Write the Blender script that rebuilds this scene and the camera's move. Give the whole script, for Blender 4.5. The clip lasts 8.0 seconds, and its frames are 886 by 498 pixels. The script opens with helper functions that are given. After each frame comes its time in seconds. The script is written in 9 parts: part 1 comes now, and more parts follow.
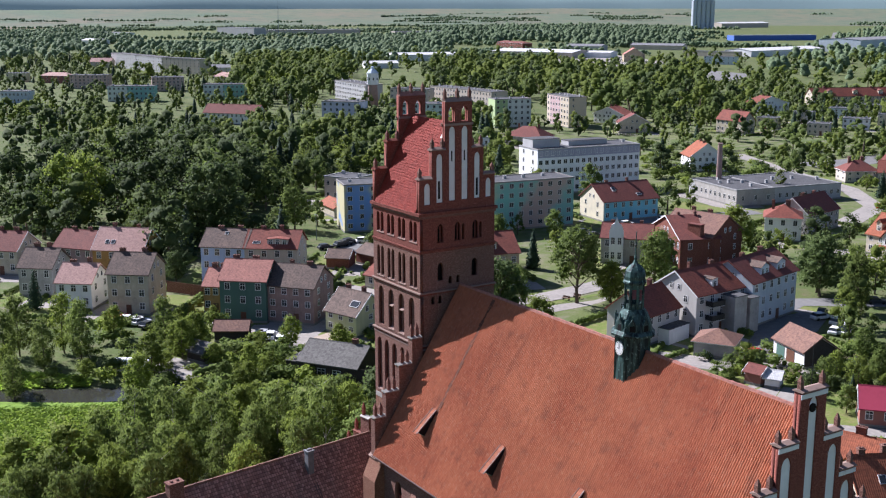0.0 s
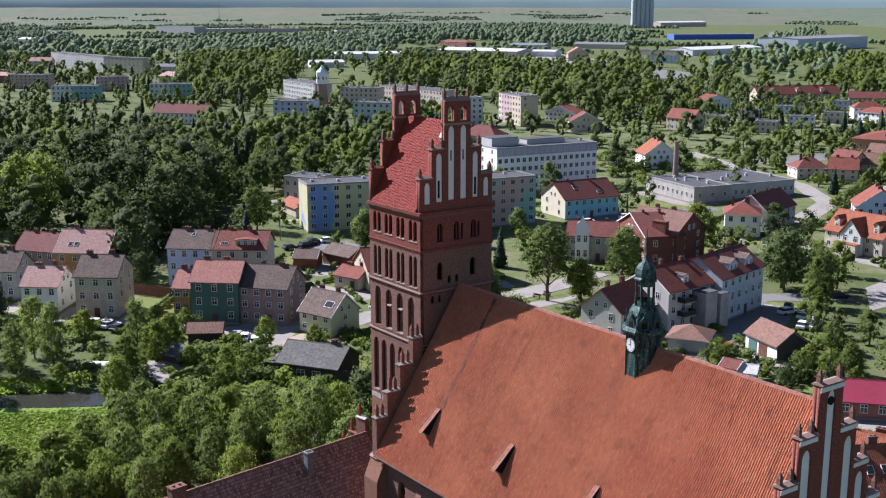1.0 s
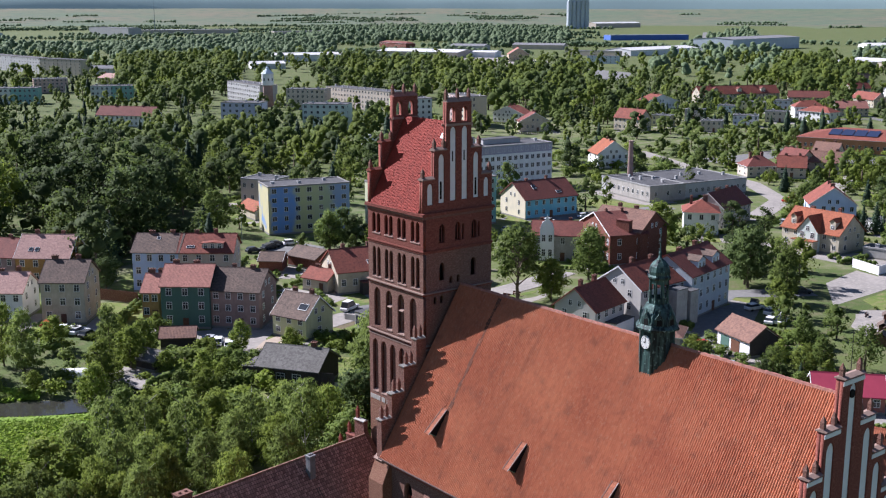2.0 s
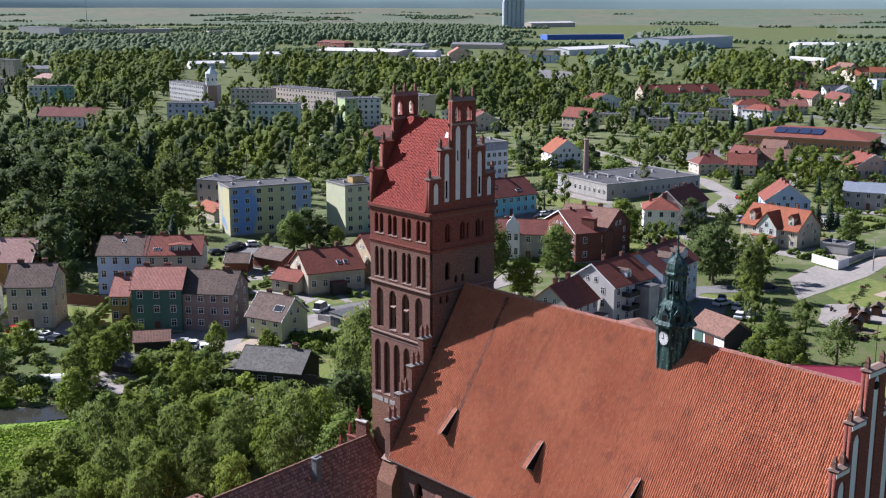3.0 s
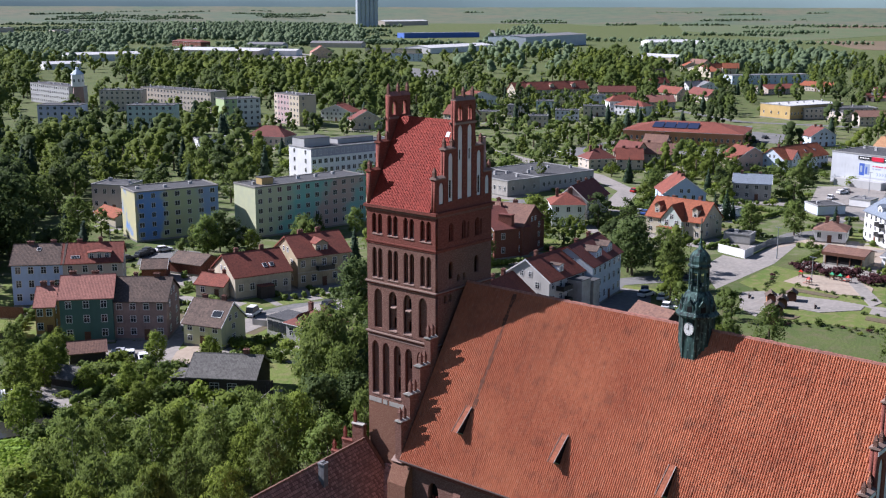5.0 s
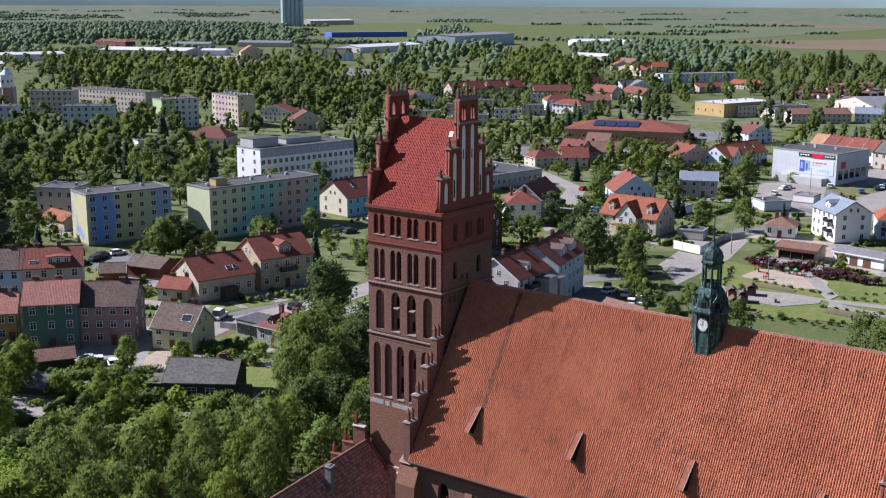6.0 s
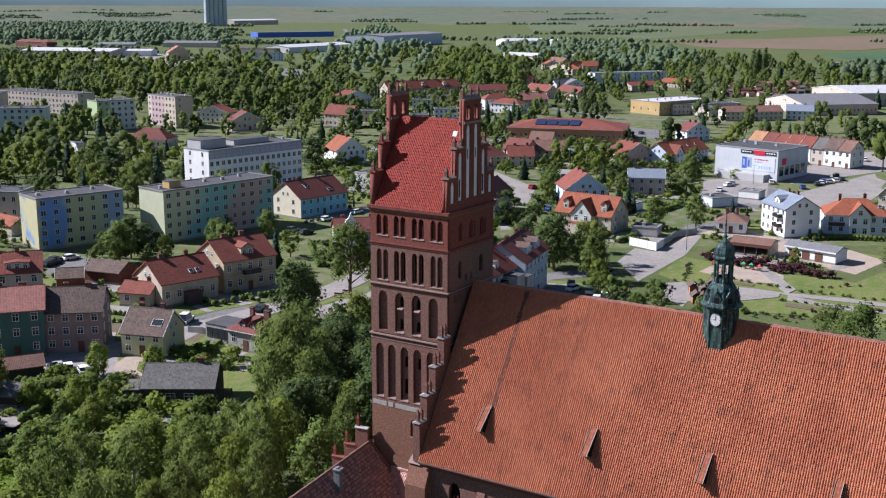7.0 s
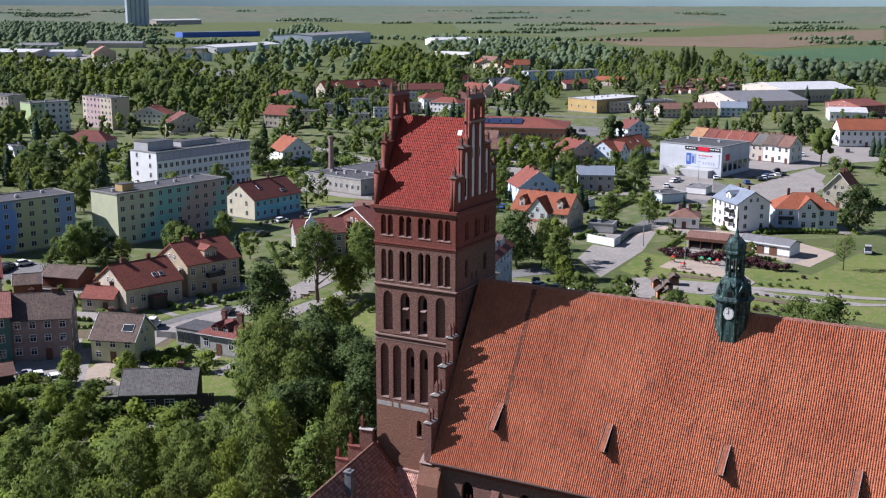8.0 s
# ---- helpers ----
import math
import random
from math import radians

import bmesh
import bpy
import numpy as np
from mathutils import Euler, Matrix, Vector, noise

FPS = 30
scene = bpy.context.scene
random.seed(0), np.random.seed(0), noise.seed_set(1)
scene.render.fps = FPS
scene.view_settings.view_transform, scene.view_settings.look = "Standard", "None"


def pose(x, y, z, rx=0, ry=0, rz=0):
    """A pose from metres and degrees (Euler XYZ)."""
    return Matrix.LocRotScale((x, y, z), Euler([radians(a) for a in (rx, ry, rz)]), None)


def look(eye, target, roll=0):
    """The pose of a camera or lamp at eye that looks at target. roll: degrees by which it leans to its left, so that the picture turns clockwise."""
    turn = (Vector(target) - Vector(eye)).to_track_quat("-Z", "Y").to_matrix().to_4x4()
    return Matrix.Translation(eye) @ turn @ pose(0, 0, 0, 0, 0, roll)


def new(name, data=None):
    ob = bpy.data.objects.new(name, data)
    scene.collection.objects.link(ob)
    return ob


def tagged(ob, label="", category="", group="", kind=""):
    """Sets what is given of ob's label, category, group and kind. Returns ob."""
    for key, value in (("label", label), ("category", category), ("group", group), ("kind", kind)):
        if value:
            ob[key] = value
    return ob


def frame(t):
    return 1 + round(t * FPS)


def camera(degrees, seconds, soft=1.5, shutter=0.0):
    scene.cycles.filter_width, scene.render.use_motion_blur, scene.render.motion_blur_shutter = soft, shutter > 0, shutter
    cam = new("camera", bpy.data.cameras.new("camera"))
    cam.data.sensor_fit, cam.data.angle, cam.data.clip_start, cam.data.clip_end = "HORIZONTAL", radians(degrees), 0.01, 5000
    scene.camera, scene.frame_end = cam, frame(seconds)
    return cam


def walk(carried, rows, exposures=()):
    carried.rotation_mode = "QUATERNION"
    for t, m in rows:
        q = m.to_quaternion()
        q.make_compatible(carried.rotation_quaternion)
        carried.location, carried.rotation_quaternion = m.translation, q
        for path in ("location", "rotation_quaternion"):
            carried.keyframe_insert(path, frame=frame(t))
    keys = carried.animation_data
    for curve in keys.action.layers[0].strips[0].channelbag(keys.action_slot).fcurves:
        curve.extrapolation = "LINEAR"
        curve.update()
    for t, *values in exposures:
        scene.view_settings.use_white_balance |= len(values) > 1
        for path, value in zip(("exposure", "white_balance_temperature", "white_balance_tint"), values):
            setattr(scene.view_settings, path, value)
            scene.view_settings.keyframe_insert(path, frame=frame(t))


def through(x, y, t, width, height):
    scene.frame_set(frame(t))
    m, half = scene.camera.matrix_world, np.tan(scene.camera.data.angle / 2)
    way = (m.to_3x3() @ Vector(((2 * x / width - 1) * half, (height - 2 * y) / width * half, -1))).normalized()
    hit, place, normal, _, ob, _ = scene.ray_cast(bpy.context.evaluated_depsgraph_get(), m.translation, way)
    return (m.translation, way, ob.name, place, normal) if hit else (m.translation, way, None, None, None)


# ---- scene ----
cam = camera(42.6, 8.0, 1.2)
PATH = [
    (0, (-61.334, -99.962, 61.4), (-60.276, -98.318, 60.98), -0.1),
    (0.5, (-63.844, -98.37, 61.415), (-62.746, -96.753, 60.995), -0.1),
    (1, (-66.541, -96.588, 61.479), (-65.398, -95.002, 61.057), -0.0),
    (1.5, (-69.305, -94.622, 61.478), (-68.117, -93.069, 61.057), 0.0),
    (3, (-77.762, -87.501, 61.431), (-76.445, -86.056, 61.01), 0.1),
    (3.5, (-80.571, -84.889, 61.493), (-79.209, -83.486, 61.072), 0.1),
    (4, (-83.406, -82.08, 61.466), (-81.999, -80.724, 61.045), 0.1),
    (4.5, (-86.221, -79.195, 61.529), (-84.769, -77.886, 61.107), 0.1),
    (6, (-94.019, -69.386, 61.54), (-92.444, -68.229, 61.116), 0.2),
    (6.5, (-96.361, -65.889, 61.506), (-94.748, -64.785, 61.083), 0.2),
    (7, (-98.801, -62.345, 61.505), (-97.152, -61.296, 61.081), 0.2),
    (7.5, (-100.924, -58.606, 61.447), (-99.241, -57.612, 61.023), 0.2),
    (8, (-103.045, -54.859, 61.446), (-101.33, -53.922, 61.021), 0.1),
]
walk(cam, [(t, look(eye, target, roll)) for t, eye, target, roll in PATH], [(0.0, 1.22, 5650, 20), (8.0, 0.88, 5650, 20)])

# ---- light ----
SUN_AZ, SUN_EL = 109.5, 38.0     # direction towards the sun, degrees from +x, and its height
world = bpy.data.worlds.new("sky")
scene.world = world
world.use_nodes = True
wn = world.node_tree.nodes
sky = wn.new("ShaderNodeTexSky")
sky.sky_type = "NISHITA"
sky.sun_disc = False
sky.sun_elevation = radians(SUN_EL)
sky.sun_rotation = radians(90 - SUN_AZ)
sky.air_density, sky.dust_density = 0.8, 0.3
wn["Background"].inputs["Strength"].default_value = 0.044
world.node_tree.links.new(sky.outputs[0], wn["Background"].inputs["Color"])
sun = new("sun", bpy.data.lights.new("sun", "SUN"))
sun.data.energy, sun.data.angle, sun.data.color = 5.0, radians(0.55), (1.0, 0.94, 0.86)
ca, sa, ce, se = math.cos(radians(SUN_AZ)), math.sin(radians(SUN_AZ)), math.cos(radians(SUN_EL)), math.sin(radians(SUN_EL))
sun.matrix_world = look((ca * ce * 100, sa * ce * 100, se * 100), (0, 0, 0))

# ---- materials ----
MATS = {}


def base_material(name, rough=0.85):
    m = bpy.data.materials.new(name)
    m.use_nodes = True
    n, l = m.node_tree.nodes, m.node_tree.links
    b = n["Principled BSDF"]
    b.inputs["Roughness"].default_value = rough
    b.inputs["Specular IOR Level"].default_value = 0.14
    MATS[name] = m
    return m, n, l, b


def rgb(c):
    return (c[0], c[1], c[2], 1.0)


def mix_node(n, l, fac, a, b, mode="MIX"):
    x = n.new("ShaderNodeMix")
    x.data_type, x.blend_type = "RGBA", mode
    for i, v in ((0, fac), (6, a), (7, b)):
        if hasattr(v, "is_output"):
            l.new(v, x.inputs[i])
        else:
            x.inputs[i].default_value = v if i == 0 else rgb(v)
    return x.outputs[2]


def noise_node(n, l, vec, scale, detail=4.0, lo=0.35, hi=0.65):
    t = n.new("ShaderNodeTexNoise")
    t.inputs["Scale"].default_value = scale
    t.inputs["Detail"].default_value = detail
    l.new(vec, t.inputs["Vector"])
    r = n.new("ShaderNodeMapRange")
    r.inputs[1].default_value, r.inputs[2].default_value = lo, hi
    l.new(t.outputs["Fac"], r.inputs[0])
    return r.outputs[0]


def coords(n, which="Object"):
    return n.new("ShaderNodeTexCoord").outputs[which]


def mapped(n, l, vec, scale=(1, 1, 1), rot=(0, 0, 0)):
    mp = n.new("ShaderNodeMapping")
    mp.inputs["Scale"].default_value = scale
    mp.inputs["Rotation"].default_value = rot
    l.new(vec, mp.inputs["Vector"])
    return mp.outputs[0]


def bump(n, l, b, height, strength, distance):
    x = n.new("ShaderNodeBump")
    x.inputs["Strength"].default_value, x.inputs["Distance"].default_value = strength, distance
    l.new(height, x.inputs["Height"])
    l.new(x.outputs[0], b.inputs["Normal"])


def dark(c, k):
    return tuple(v * k for v in c)


def rough_paint(name, c, stain=0.72, rough=0.9, big=0.25, fine=3.0, spread=0.0):
    """Render, concrete, stone: broad stains, streaks that run down, fine grain."""
    m, n, l, b = base_material(name, rough)
    v = coords(n)
    s1 = noise_node(n, l, v, big, 5)
    s2 = noise_node(n, l, mapped(n, l, v, (1.2, 1.2, 0.15)), 1.3, 4)
    f = noise_node(n, l, v, fine, 6)
    c1 = mix_node(n, l, s1, dark(c, stain), c)
    c2 = mix_node(n, l, s2, dark(c, (stain + 1) / 2), c1)
    c3 = mix_node(n, l, f, dark(c, 0.88), c2)
    l.new(mix_node(n, l, 0.5, c2, c3), b.inputs["Base Color"])
    bump(n, l, b, f, 0.25, 0.02)
    return m


def tile_paint(name, c, c2, rows=0.33, rough=0.8):
    """Roof tiles seen from afar: courses, single tiles of uneven tone, weathered patches."""
    m, n, l, b = base_material(name, rough)
    v = coords(n)
    br = n.new("ShaderNodeTexBrick")
    br.inputs["Scale"].default_value = 1.0
    br.inputs["Brick Width"].default_value, br.inputs["Row Height"].default_value = 0.26, rows
    br.inputs["Mortar Size"].default_value = 0.036
    br.inputs["Mortar"].default_value = rgb(dark(c, 0.5))
    br.inputs["Color1"].default_value, br.inputs["Color2"].default_value = rgb(c), rgb(c2)
    l.new(v, br.inputs["Vector"])
    big = noise_node(n, l, v, 0.35, 5)
    spot = noise_node(n, l, v, 2.2, 3, 0.45, 0.7)
    a = mix_node(n, l, 0.55, br.outputs["Color"], mix_node(n, l, big, c, c2))
    l.new(mix_node(n, l, spot, a, dark(c2, 0.75)), b.inputs["Base Color"])
    w = n.new("ShaderNodeTexWave")
    w.bands_direction = "X"
    w.inputs["Scale"].default_value = 1.2
    l.new(v, w.inputs["Vector"])
    bump(n, l, b, w.outputs["Fac"], 0.35, 0.05)
    return m


def brick_paint(name, c, c2, joint, wash=None):
    """Old brickwork: single bricks in several tones, pale joints, sooty and washed patches."""
    m, n, l, b = base_material(name, 0.92)
    v = coords(n)
    sx = n.new("ShaderNodeSeparateXYZ")
    l.new(v, sx.inputs[0])
    ad = n.new("ShaderNodeMath")
    l.new(sx.outputs[0], ad.inputs[0])
    l.new(sx.outputs[1], ad.inputs[1])
    co = n.new("ShaderNodeCombineXYZ")
    l.new(ad.outputs[0], co.inputs[0])
    l.new(sx.outputs[2], co.inputs[1])
    br = n.new("ShaderNodeTexBrick")
    br.inputs["Scale"].default_value = 1.0
    br.inputs["Brick Width"].default_value, br.inputs["Row Height"].default_value = 0.30, 0.10
    br.inputs["Mortar Size"].default_value = 0.012
    br.inputs["Color1"].default_value, br.inputs["Color2"].default_value, br.inputs["Mortar"].default_value = rgb(c), rgb(c2), rgb(joint)
    l.new(co.outputs[0], br.inputs["Vector"])
    big = noise_node(n, l, v, 0.22, 6)
    mid = noise_node(n, l, v, 1.4, 5)
    grain = noise_node(n, l, mapped(n, l, v, (1, 1, 2.6)), 3.6, 6, 0.36, 0.64)
    c0 = mix_node(n, l, big, dark(c, 0.55), c)
    c1 = mix_node(n, l, 0.5, br.outputs["Color"], c0)
    c3 = mix_node(n, l, mid, dark(c2, 0.8), c1)
    c4 = mix_node(n, l, 0.65, c1, c3)
    c5 = mix_node(n, l, grain, dark(c, 0.32), wash or dark(c2, 2.0))
    speck = noise_node(n, l, mapped(n, l, v, (1, 1, 2.0)), 8.5, 3, 0.42, 0.62)
    c6 = mix_node(n, l, 0.5, c4, c5)
    l.new(mix_node(n, l, speck, dark(c, 0.5), mix_node(n, l, 0.12, c6, joint)), b.inputs["Base Color"])
    bump(n, l, b, br.outputs["Fac"], 0.5, -0.012)
    return m


def leaf_paint(name, c, c2, through=0.3):
    m, n, l, b = base_material(name, 0.75)
    b.inputs["Specular IOR Level"].default_value = 0.12
    v = coords(n)
    info = n.new("ShaderNodeObjectInfo")
    geo = n.new("ShaderNodeNewGeometry")
    geo_pos = n.new("ShaderNodeNewGeometry").outputs["Position"]
    f = noise_node(n, l, geo_pos, 0.11, 3)
    a = mix_node(n, l, f, c, c2)
    a2 = mix_node(n, l, geo.outputs["Random Per Island"], dark(c, 0.75), dark(c2, 1.25))
    a3 = mix_node(n, l, 0.5, a, a2)
    tuft = noise_node(n, l, geo_pos, 0.85, 5, 0.3, 0.7)
    a3 = mix_node(n, l, tuft, dark(c, 0.8), a3)
    hs = n.new("ShaderNodeHueSaturation")
    mr = n.new("ShaderNodeMapRange")
    mr.inputs[3].default_value, mr.inputs[4].default_value = 0.8, 1.25
    l.new(info.outputs["Random"], mr.inputs[0])
    l.new(mr.outputs[0], hs.inputs["Value"])
    l.new(a3, hs.inputs["Color"])
    l.new(hs.outputs[0], b.inputs["Base Color"])
    bump(n, l, b, tuft, 0.4, 0.6)
    tr = n.new("ShaderNodeBsdfTranslucent")
    l.new(hs.outputs[0], tr.inputs["Color"])
    ms = n.new("ShaderNodeMixShader")
    ms.inputs[0].default_value = through
    l.new(b.outputs[0], ms.inputs[1])
    l.new(tr.outputs[0], ms.inputs[2])
    l.new(ms.outputs[0], n["Material Output"].inputs["Surface"])
    return m


def plain(name, c, rough=0.5, metal=0.0):
    m, n, l, b = base_material(name, rough)
    f = noise_node(n, l, coords(n), 2.0, 4)
    l.new(mix_node(n, l, f, dark(c, 0.82), c), b.inputs["Base Color"])
    b.inputs["Metallic"].default_value = metal
    return m


def mural(name, stops, lean, length):
    """Painted slab block: broad fields of colour along the front, with slanting edges."""
    m, n, l, b = base_material(name, 0.9)
    v = coords(n)
    sx = n.new("ShaderNodeSeparateXYZ")
    l.new(v, sx.inputs[0])
    ma = n.new("ShaderNodeMath")
    ma.operation = "MULTIPLY_ADD"
    ma.inputs[1].default_value = lean
    l.new(sx.outputs[2], ma.inputs[0])
    l.new(sx.outputs[0], ma.inputs[2])
    dv = n.new("ShaderNodeMath")
    dv.operation = "DIVIDE"
    dv.inputs[1].default_value = length
    l.new(ma.outputs[0], dv.inputs[0])
    wash = noise_node(n, l, v, 0.22, 4, 0.2, 0.8)
    sh = n.new("ShaderNodeMath")
    sh.operation = "MULTIPLY_ADD"
    sh.inputs[1].default_value = 0.16
    l.new(wash, sh.inputs[0])
    l.new(dv.outputs[0], sh.inputs[2])
    of = n.new("ShaderNodeMath")
    of.operation = "SUBTRACT"
    of.inputs[1].default_value = 0.08
    l.new(sh.outputs[0], of.inputs[0])
    r = n.new("ShaderNodeValToRGB")
    r.color_ramp.interpolation = "CONSTANT" if len(stops) < 4 else "EASE"
    for i, (p, c) in enumerate(stops):
        e = r.color_ramp.elements[i] if i < 2 else r.color_ramp.elements.new(p)
        e.position, e.color = p, rgb(c)
    l.new(of.outputs[0] if len(stops) > 3 else dv.outputs[0], r.inputs[0])
    f = noise_node(n, l, v, 0.5, 5)
    l.new(mix_node(n, l, mix_fac(n, l, f, 0.25), r.outputs[0], (0.3, 0.33, 0.3)), b.inputs["Base Color"])
    return m


def mix_fac(n, l, f, k):
    x = n.new("ShaderNodeMath")
    x.operation = "MULTIPLY"
    x.inputs[1].default_value = k
    l.new(f, x.inputs[0])
    return x.outputs[0]


def ground_paint(name, c, c2, c3, scale=0.05, rough=1.0, relief=0.5):
    m, n, l, b = base_material(name, rough)
    v = coords(n)
    a = mix_node(n, l, noise_node(n, l, v, scale, 6), c, c2)
    a = mix_node(n, l, noise_node(n, l, v, scale * 7, 5, 0.45, 0.7), a, c3)
    g = noise_node(n, l, v, 1.6, 5, 0.3, 0.7)
    l.new(mix_node(n, l, mix_fac(n, l, g, relief * 0.9), a, dark(c2, 0.6)), b.inputs["Base Color"])
    bump(n, l, b, g, relief, 0.15)
    return m


for key, c in dict(cream=(.56, .50, .38), white=(.80, .80, .78), grey=(.40, .39, .36), mauve=(.36, .27, .27), ochre=(.46, .27, .10), skyblue=(.50, .62, .82),
                   beige=(.55, .48, .40), green=(.10, .18, .145), brownpink=(.34, .24, .22), lime=(.60, .60, .36), tan=(.48, .40, .27), concrete=(.46, .46, .45),
                   stone=(.42, .40, .36), pinkwall=(.58, .42, .36), yellow=(.52, .37, .16), paleblue=(.58, .66, .74), palegrey=(.50, .56, .60), lilac=(.56, .56, .66),
                   mint=(.58, .66, .60), yellowpale=(.62, .56, .36), deepblue=(.10, .18, .48), crimson=(.34, .05, .085), dullred_wall=(.32, .14, .11), plinth=(.25, .24, .22),
                   orangewall=(.50, .24, .13), kerb=(.32, .32, .31), lilacband=(.36, .35, .42), storewall=(.58, .60, .62), board_pale=(.62, .66, .72), picture_grey=(.34, .40, .50), oldwhite=(.56, .54, .50), band_stone=(.285, .20, .165), niche_white=(.78, .78, .78)).items():
    rough_paint(key, c)
for key, c in dict(brownpink=(.36, .25, .22), cream=(.56, .50, .38), grey=(.42, .41, .38), mauve=(.36, .27, .27), ochre=(.46, .27, .10), stone=(.42, .40, .36), tan=(.48, .40, .27)).items():
    MATS[key] = rough_paint(key, c, 0.5, 0.92, 0.45, 2.2)
for key, c, c2 in (("red", (.265, .085, .058), (.175, .064, .048)), ("dull_red", (.215, .075, .058), (.15, .060, .050)), ("orange", (.345, .115, .060), (.24, .085, .048)),
                   ("pink", (.42, .19, .145), (.31, .145, .115)), ("pale_pink", (.47, .29, .245), (.36, .225, .19)), ("slate", (.180, .126, .098), (.100, .076, .064)),
                   ("brownroof", (.25, .14, .10), (.17, .10, .08)), ("greyroof", (.23, .23, .235), (.17, .17, .175)), ("bluegrey", (.24, .28, .33), (.19, .22, .26)),
                   ("whiteroof", (.60, .60, .59), (.48, .48, .47)), ("darkgrey", (.175, .168, .155), (.115, .11, .10)), ("tanroof", (.44, .25, .13), (.34, .19, .10)), ("bitumen", (.115, .115, .117), (.075, .075, .077))):
    tile_paint(key, c, c2)
mural("blueblock", [(0.0, (.48, .45, .25)), (0.06, (.12, .25, .54)), (0.28, (.15, .28, .54)), (0.38, (.44, .45, .22)), (0.72, (.40, .45, .26)), (0.86, (.22, .32, .50))], 0.0, 23)
mural("greenblock", [(0.0, (.48, .50, .32)), (0.12, (.42, .50, .32)), (0.24, (.20, .46, .39)), (0.42, (.22, .44, .37)), (0.52, (.46, .33, .27)), (0.72, (.44, .34, .28)), (0.82, (.22, .44, .38))], -0.55, 36)
mural("turquoise", [(0.0, (.62, .56, .42)), (0.015, (.16, .46, .58)), (0.5, (.20, .50, .62))], 0.0, 19)
mural("yellowpink", [(0.0, (.60, .50, .40)), (0.2, (.48, .34, .33)), (0.97, (.52, .44, .32))], 0.0, 16.2)
mural("limewhite", [(0.0, (.36, .46, .22)), (0.35, (.60, .62, .58))], 0.0, 19)
mural("tealwhite", [(0.0, (.60, .64, .60)), (0.5, (.22, .42, .38))], 0.0, 26)
BRICK = brick_paint("old_brick", (.250, .118, .088), (.175, .092, .072), (.32, .25, .205))
BRICK_RED = brick_paint("red_brick", (.265, .078, .056), (.18, .060, .046), (.28, .15, .12))
BRICK_BUFF = brick_paint("buff_brick", (.30, .135, .088), (.22, .105, .072), (.33, .23, .17), (.33, .20, .12))
MATS["brick"] = brick_paint("house_brick", (.26, .09, .06), (.19, .075, .055), (.28, .22, .18))
plain("darkwood", (.07, .06, .055), 0.9)
# Near-black paint that stands for shade in openings and on the vents' cheeks.
plain("shade_black", (.012, .011, .011), 0.9)
rough_paint("strip_felt", (.125, .055, .036), 0.45, 0.95, 1.2, 5.0)
plain("frame_white", (.72, .72, .70), 0.5)
plain("frame_brown", (.14, .07, .045), 0.6)
plain("lead", (.30, .32, .33), 0.55, 0.3)
plain("gutter_metal", (.12, .085, .075), 0.6)
plain("iron", (.05, .05, .05), 0.5, 0.6)
plain("rubber", (.02, .02, .02), 0.8)
plain("solar", (.03, .04, .08), 0.15)
glass = plain("glass", (.035, .04, .045), 0.06)
glass.node_tree.nodes["Principled BSDF"].inputs["Specular IOR Level"].default_value = 0.6
for key, c in dict(car_white=(.75, .75, .75), car_red=(.4, .02, .02), car_dark=(.05, .055, .06), car_blue=(.05, .1, .3), car_silver=(.4, .41, .43),
                   play_red=(.55, .05, .03), play_green=(.08, .4, .2), sign_blue=(.08, .14, .45), sign_red=(.6, .03, .06), sign_black=(.03, .03, .03),
                   crate_yellow=(.7, .5, .05), bin_green=(.14, .26, .15)).items():
    plain(key, c, 0.35)
leaf_paint("leaf_mid", (.120, .172, .040), (.195, .250, .060), 0.48)
leaf_paint("leaf_dark", (.074, .110, .036), (.122, .162, .050), 0.44)
leaf_paint("leaf_light", (.165, .220, .035), (.240, .290, .054), 0.48)
leaf_paint("leaf_grey", (.140, .188, .044), (.208, .262, .062), 0.5)
leaf_paint("leaf_conifer", (.040, .070, .040), (.058, .095, .048), 0.2)
leaf_paint("leaf_red", (.07, .03, .03), (.05, .02, .025), 0.2)
# Paler, bluer leaf tone for far trees: distance haze put into the colour.
leaf_paint("leaf_far_haze", (.130, .185, .098), (.195, .245, .130), 0.4)
leaf_paint("reed", (.27, .39, .05), (.36, .48, .08), 0.45)
rough_paint("bark", (.14, .11, .08), 0.6)
rough_paint("bark_white", (.45, .43, .38), 0.5)
ground_paint("meadow_mix", (.066, .10, .028), (.105, .13, .042), (.13, .12, .065), 0.05)
ground_paint("lawn", (.100, .150, .034), (.155, .185, .048), (.20, .18, .085), 0.07)
ground_paint("lush", (.165, .265, .035), (.215, .315, .055), (.085, .15, .026), 0.12)
ground_paint("town_ground", (.080, .118, .034), (.125, .145, .050), (.19, .175, .12), 0.035, 1.0, 0.35)
ground_paint("bed_soil", (.13, .095, .065), (.17, .13, .09), (.10, .12, .05), 0.3)
ground_paint("soil_field", (.165, .120, .080), (.14, .108, .070), (.17, .140, .085), 0.006, 1.0, 0.2)
ground_paint("crop_field", (.085, .125, .058), (.11, .135, .068), (.135, .125, .075), 0.006, 1.0, 0.2)
ground_paint("crop_dark", (.055, .105, .050), (.065, .12, .055), (.055, .095, .048), 0.006, 1.0, 0.2)
ground_paint("asphalt", (.17, .167, .16), (.13, .128, .125), (.20, .195, .185), 0.12, 0.95, 0.12)
ground_paint("paving", (.275, .25, .225), (.215, .20, .18), (.31, .285, .255), 0.15, 0.95, 0.12)
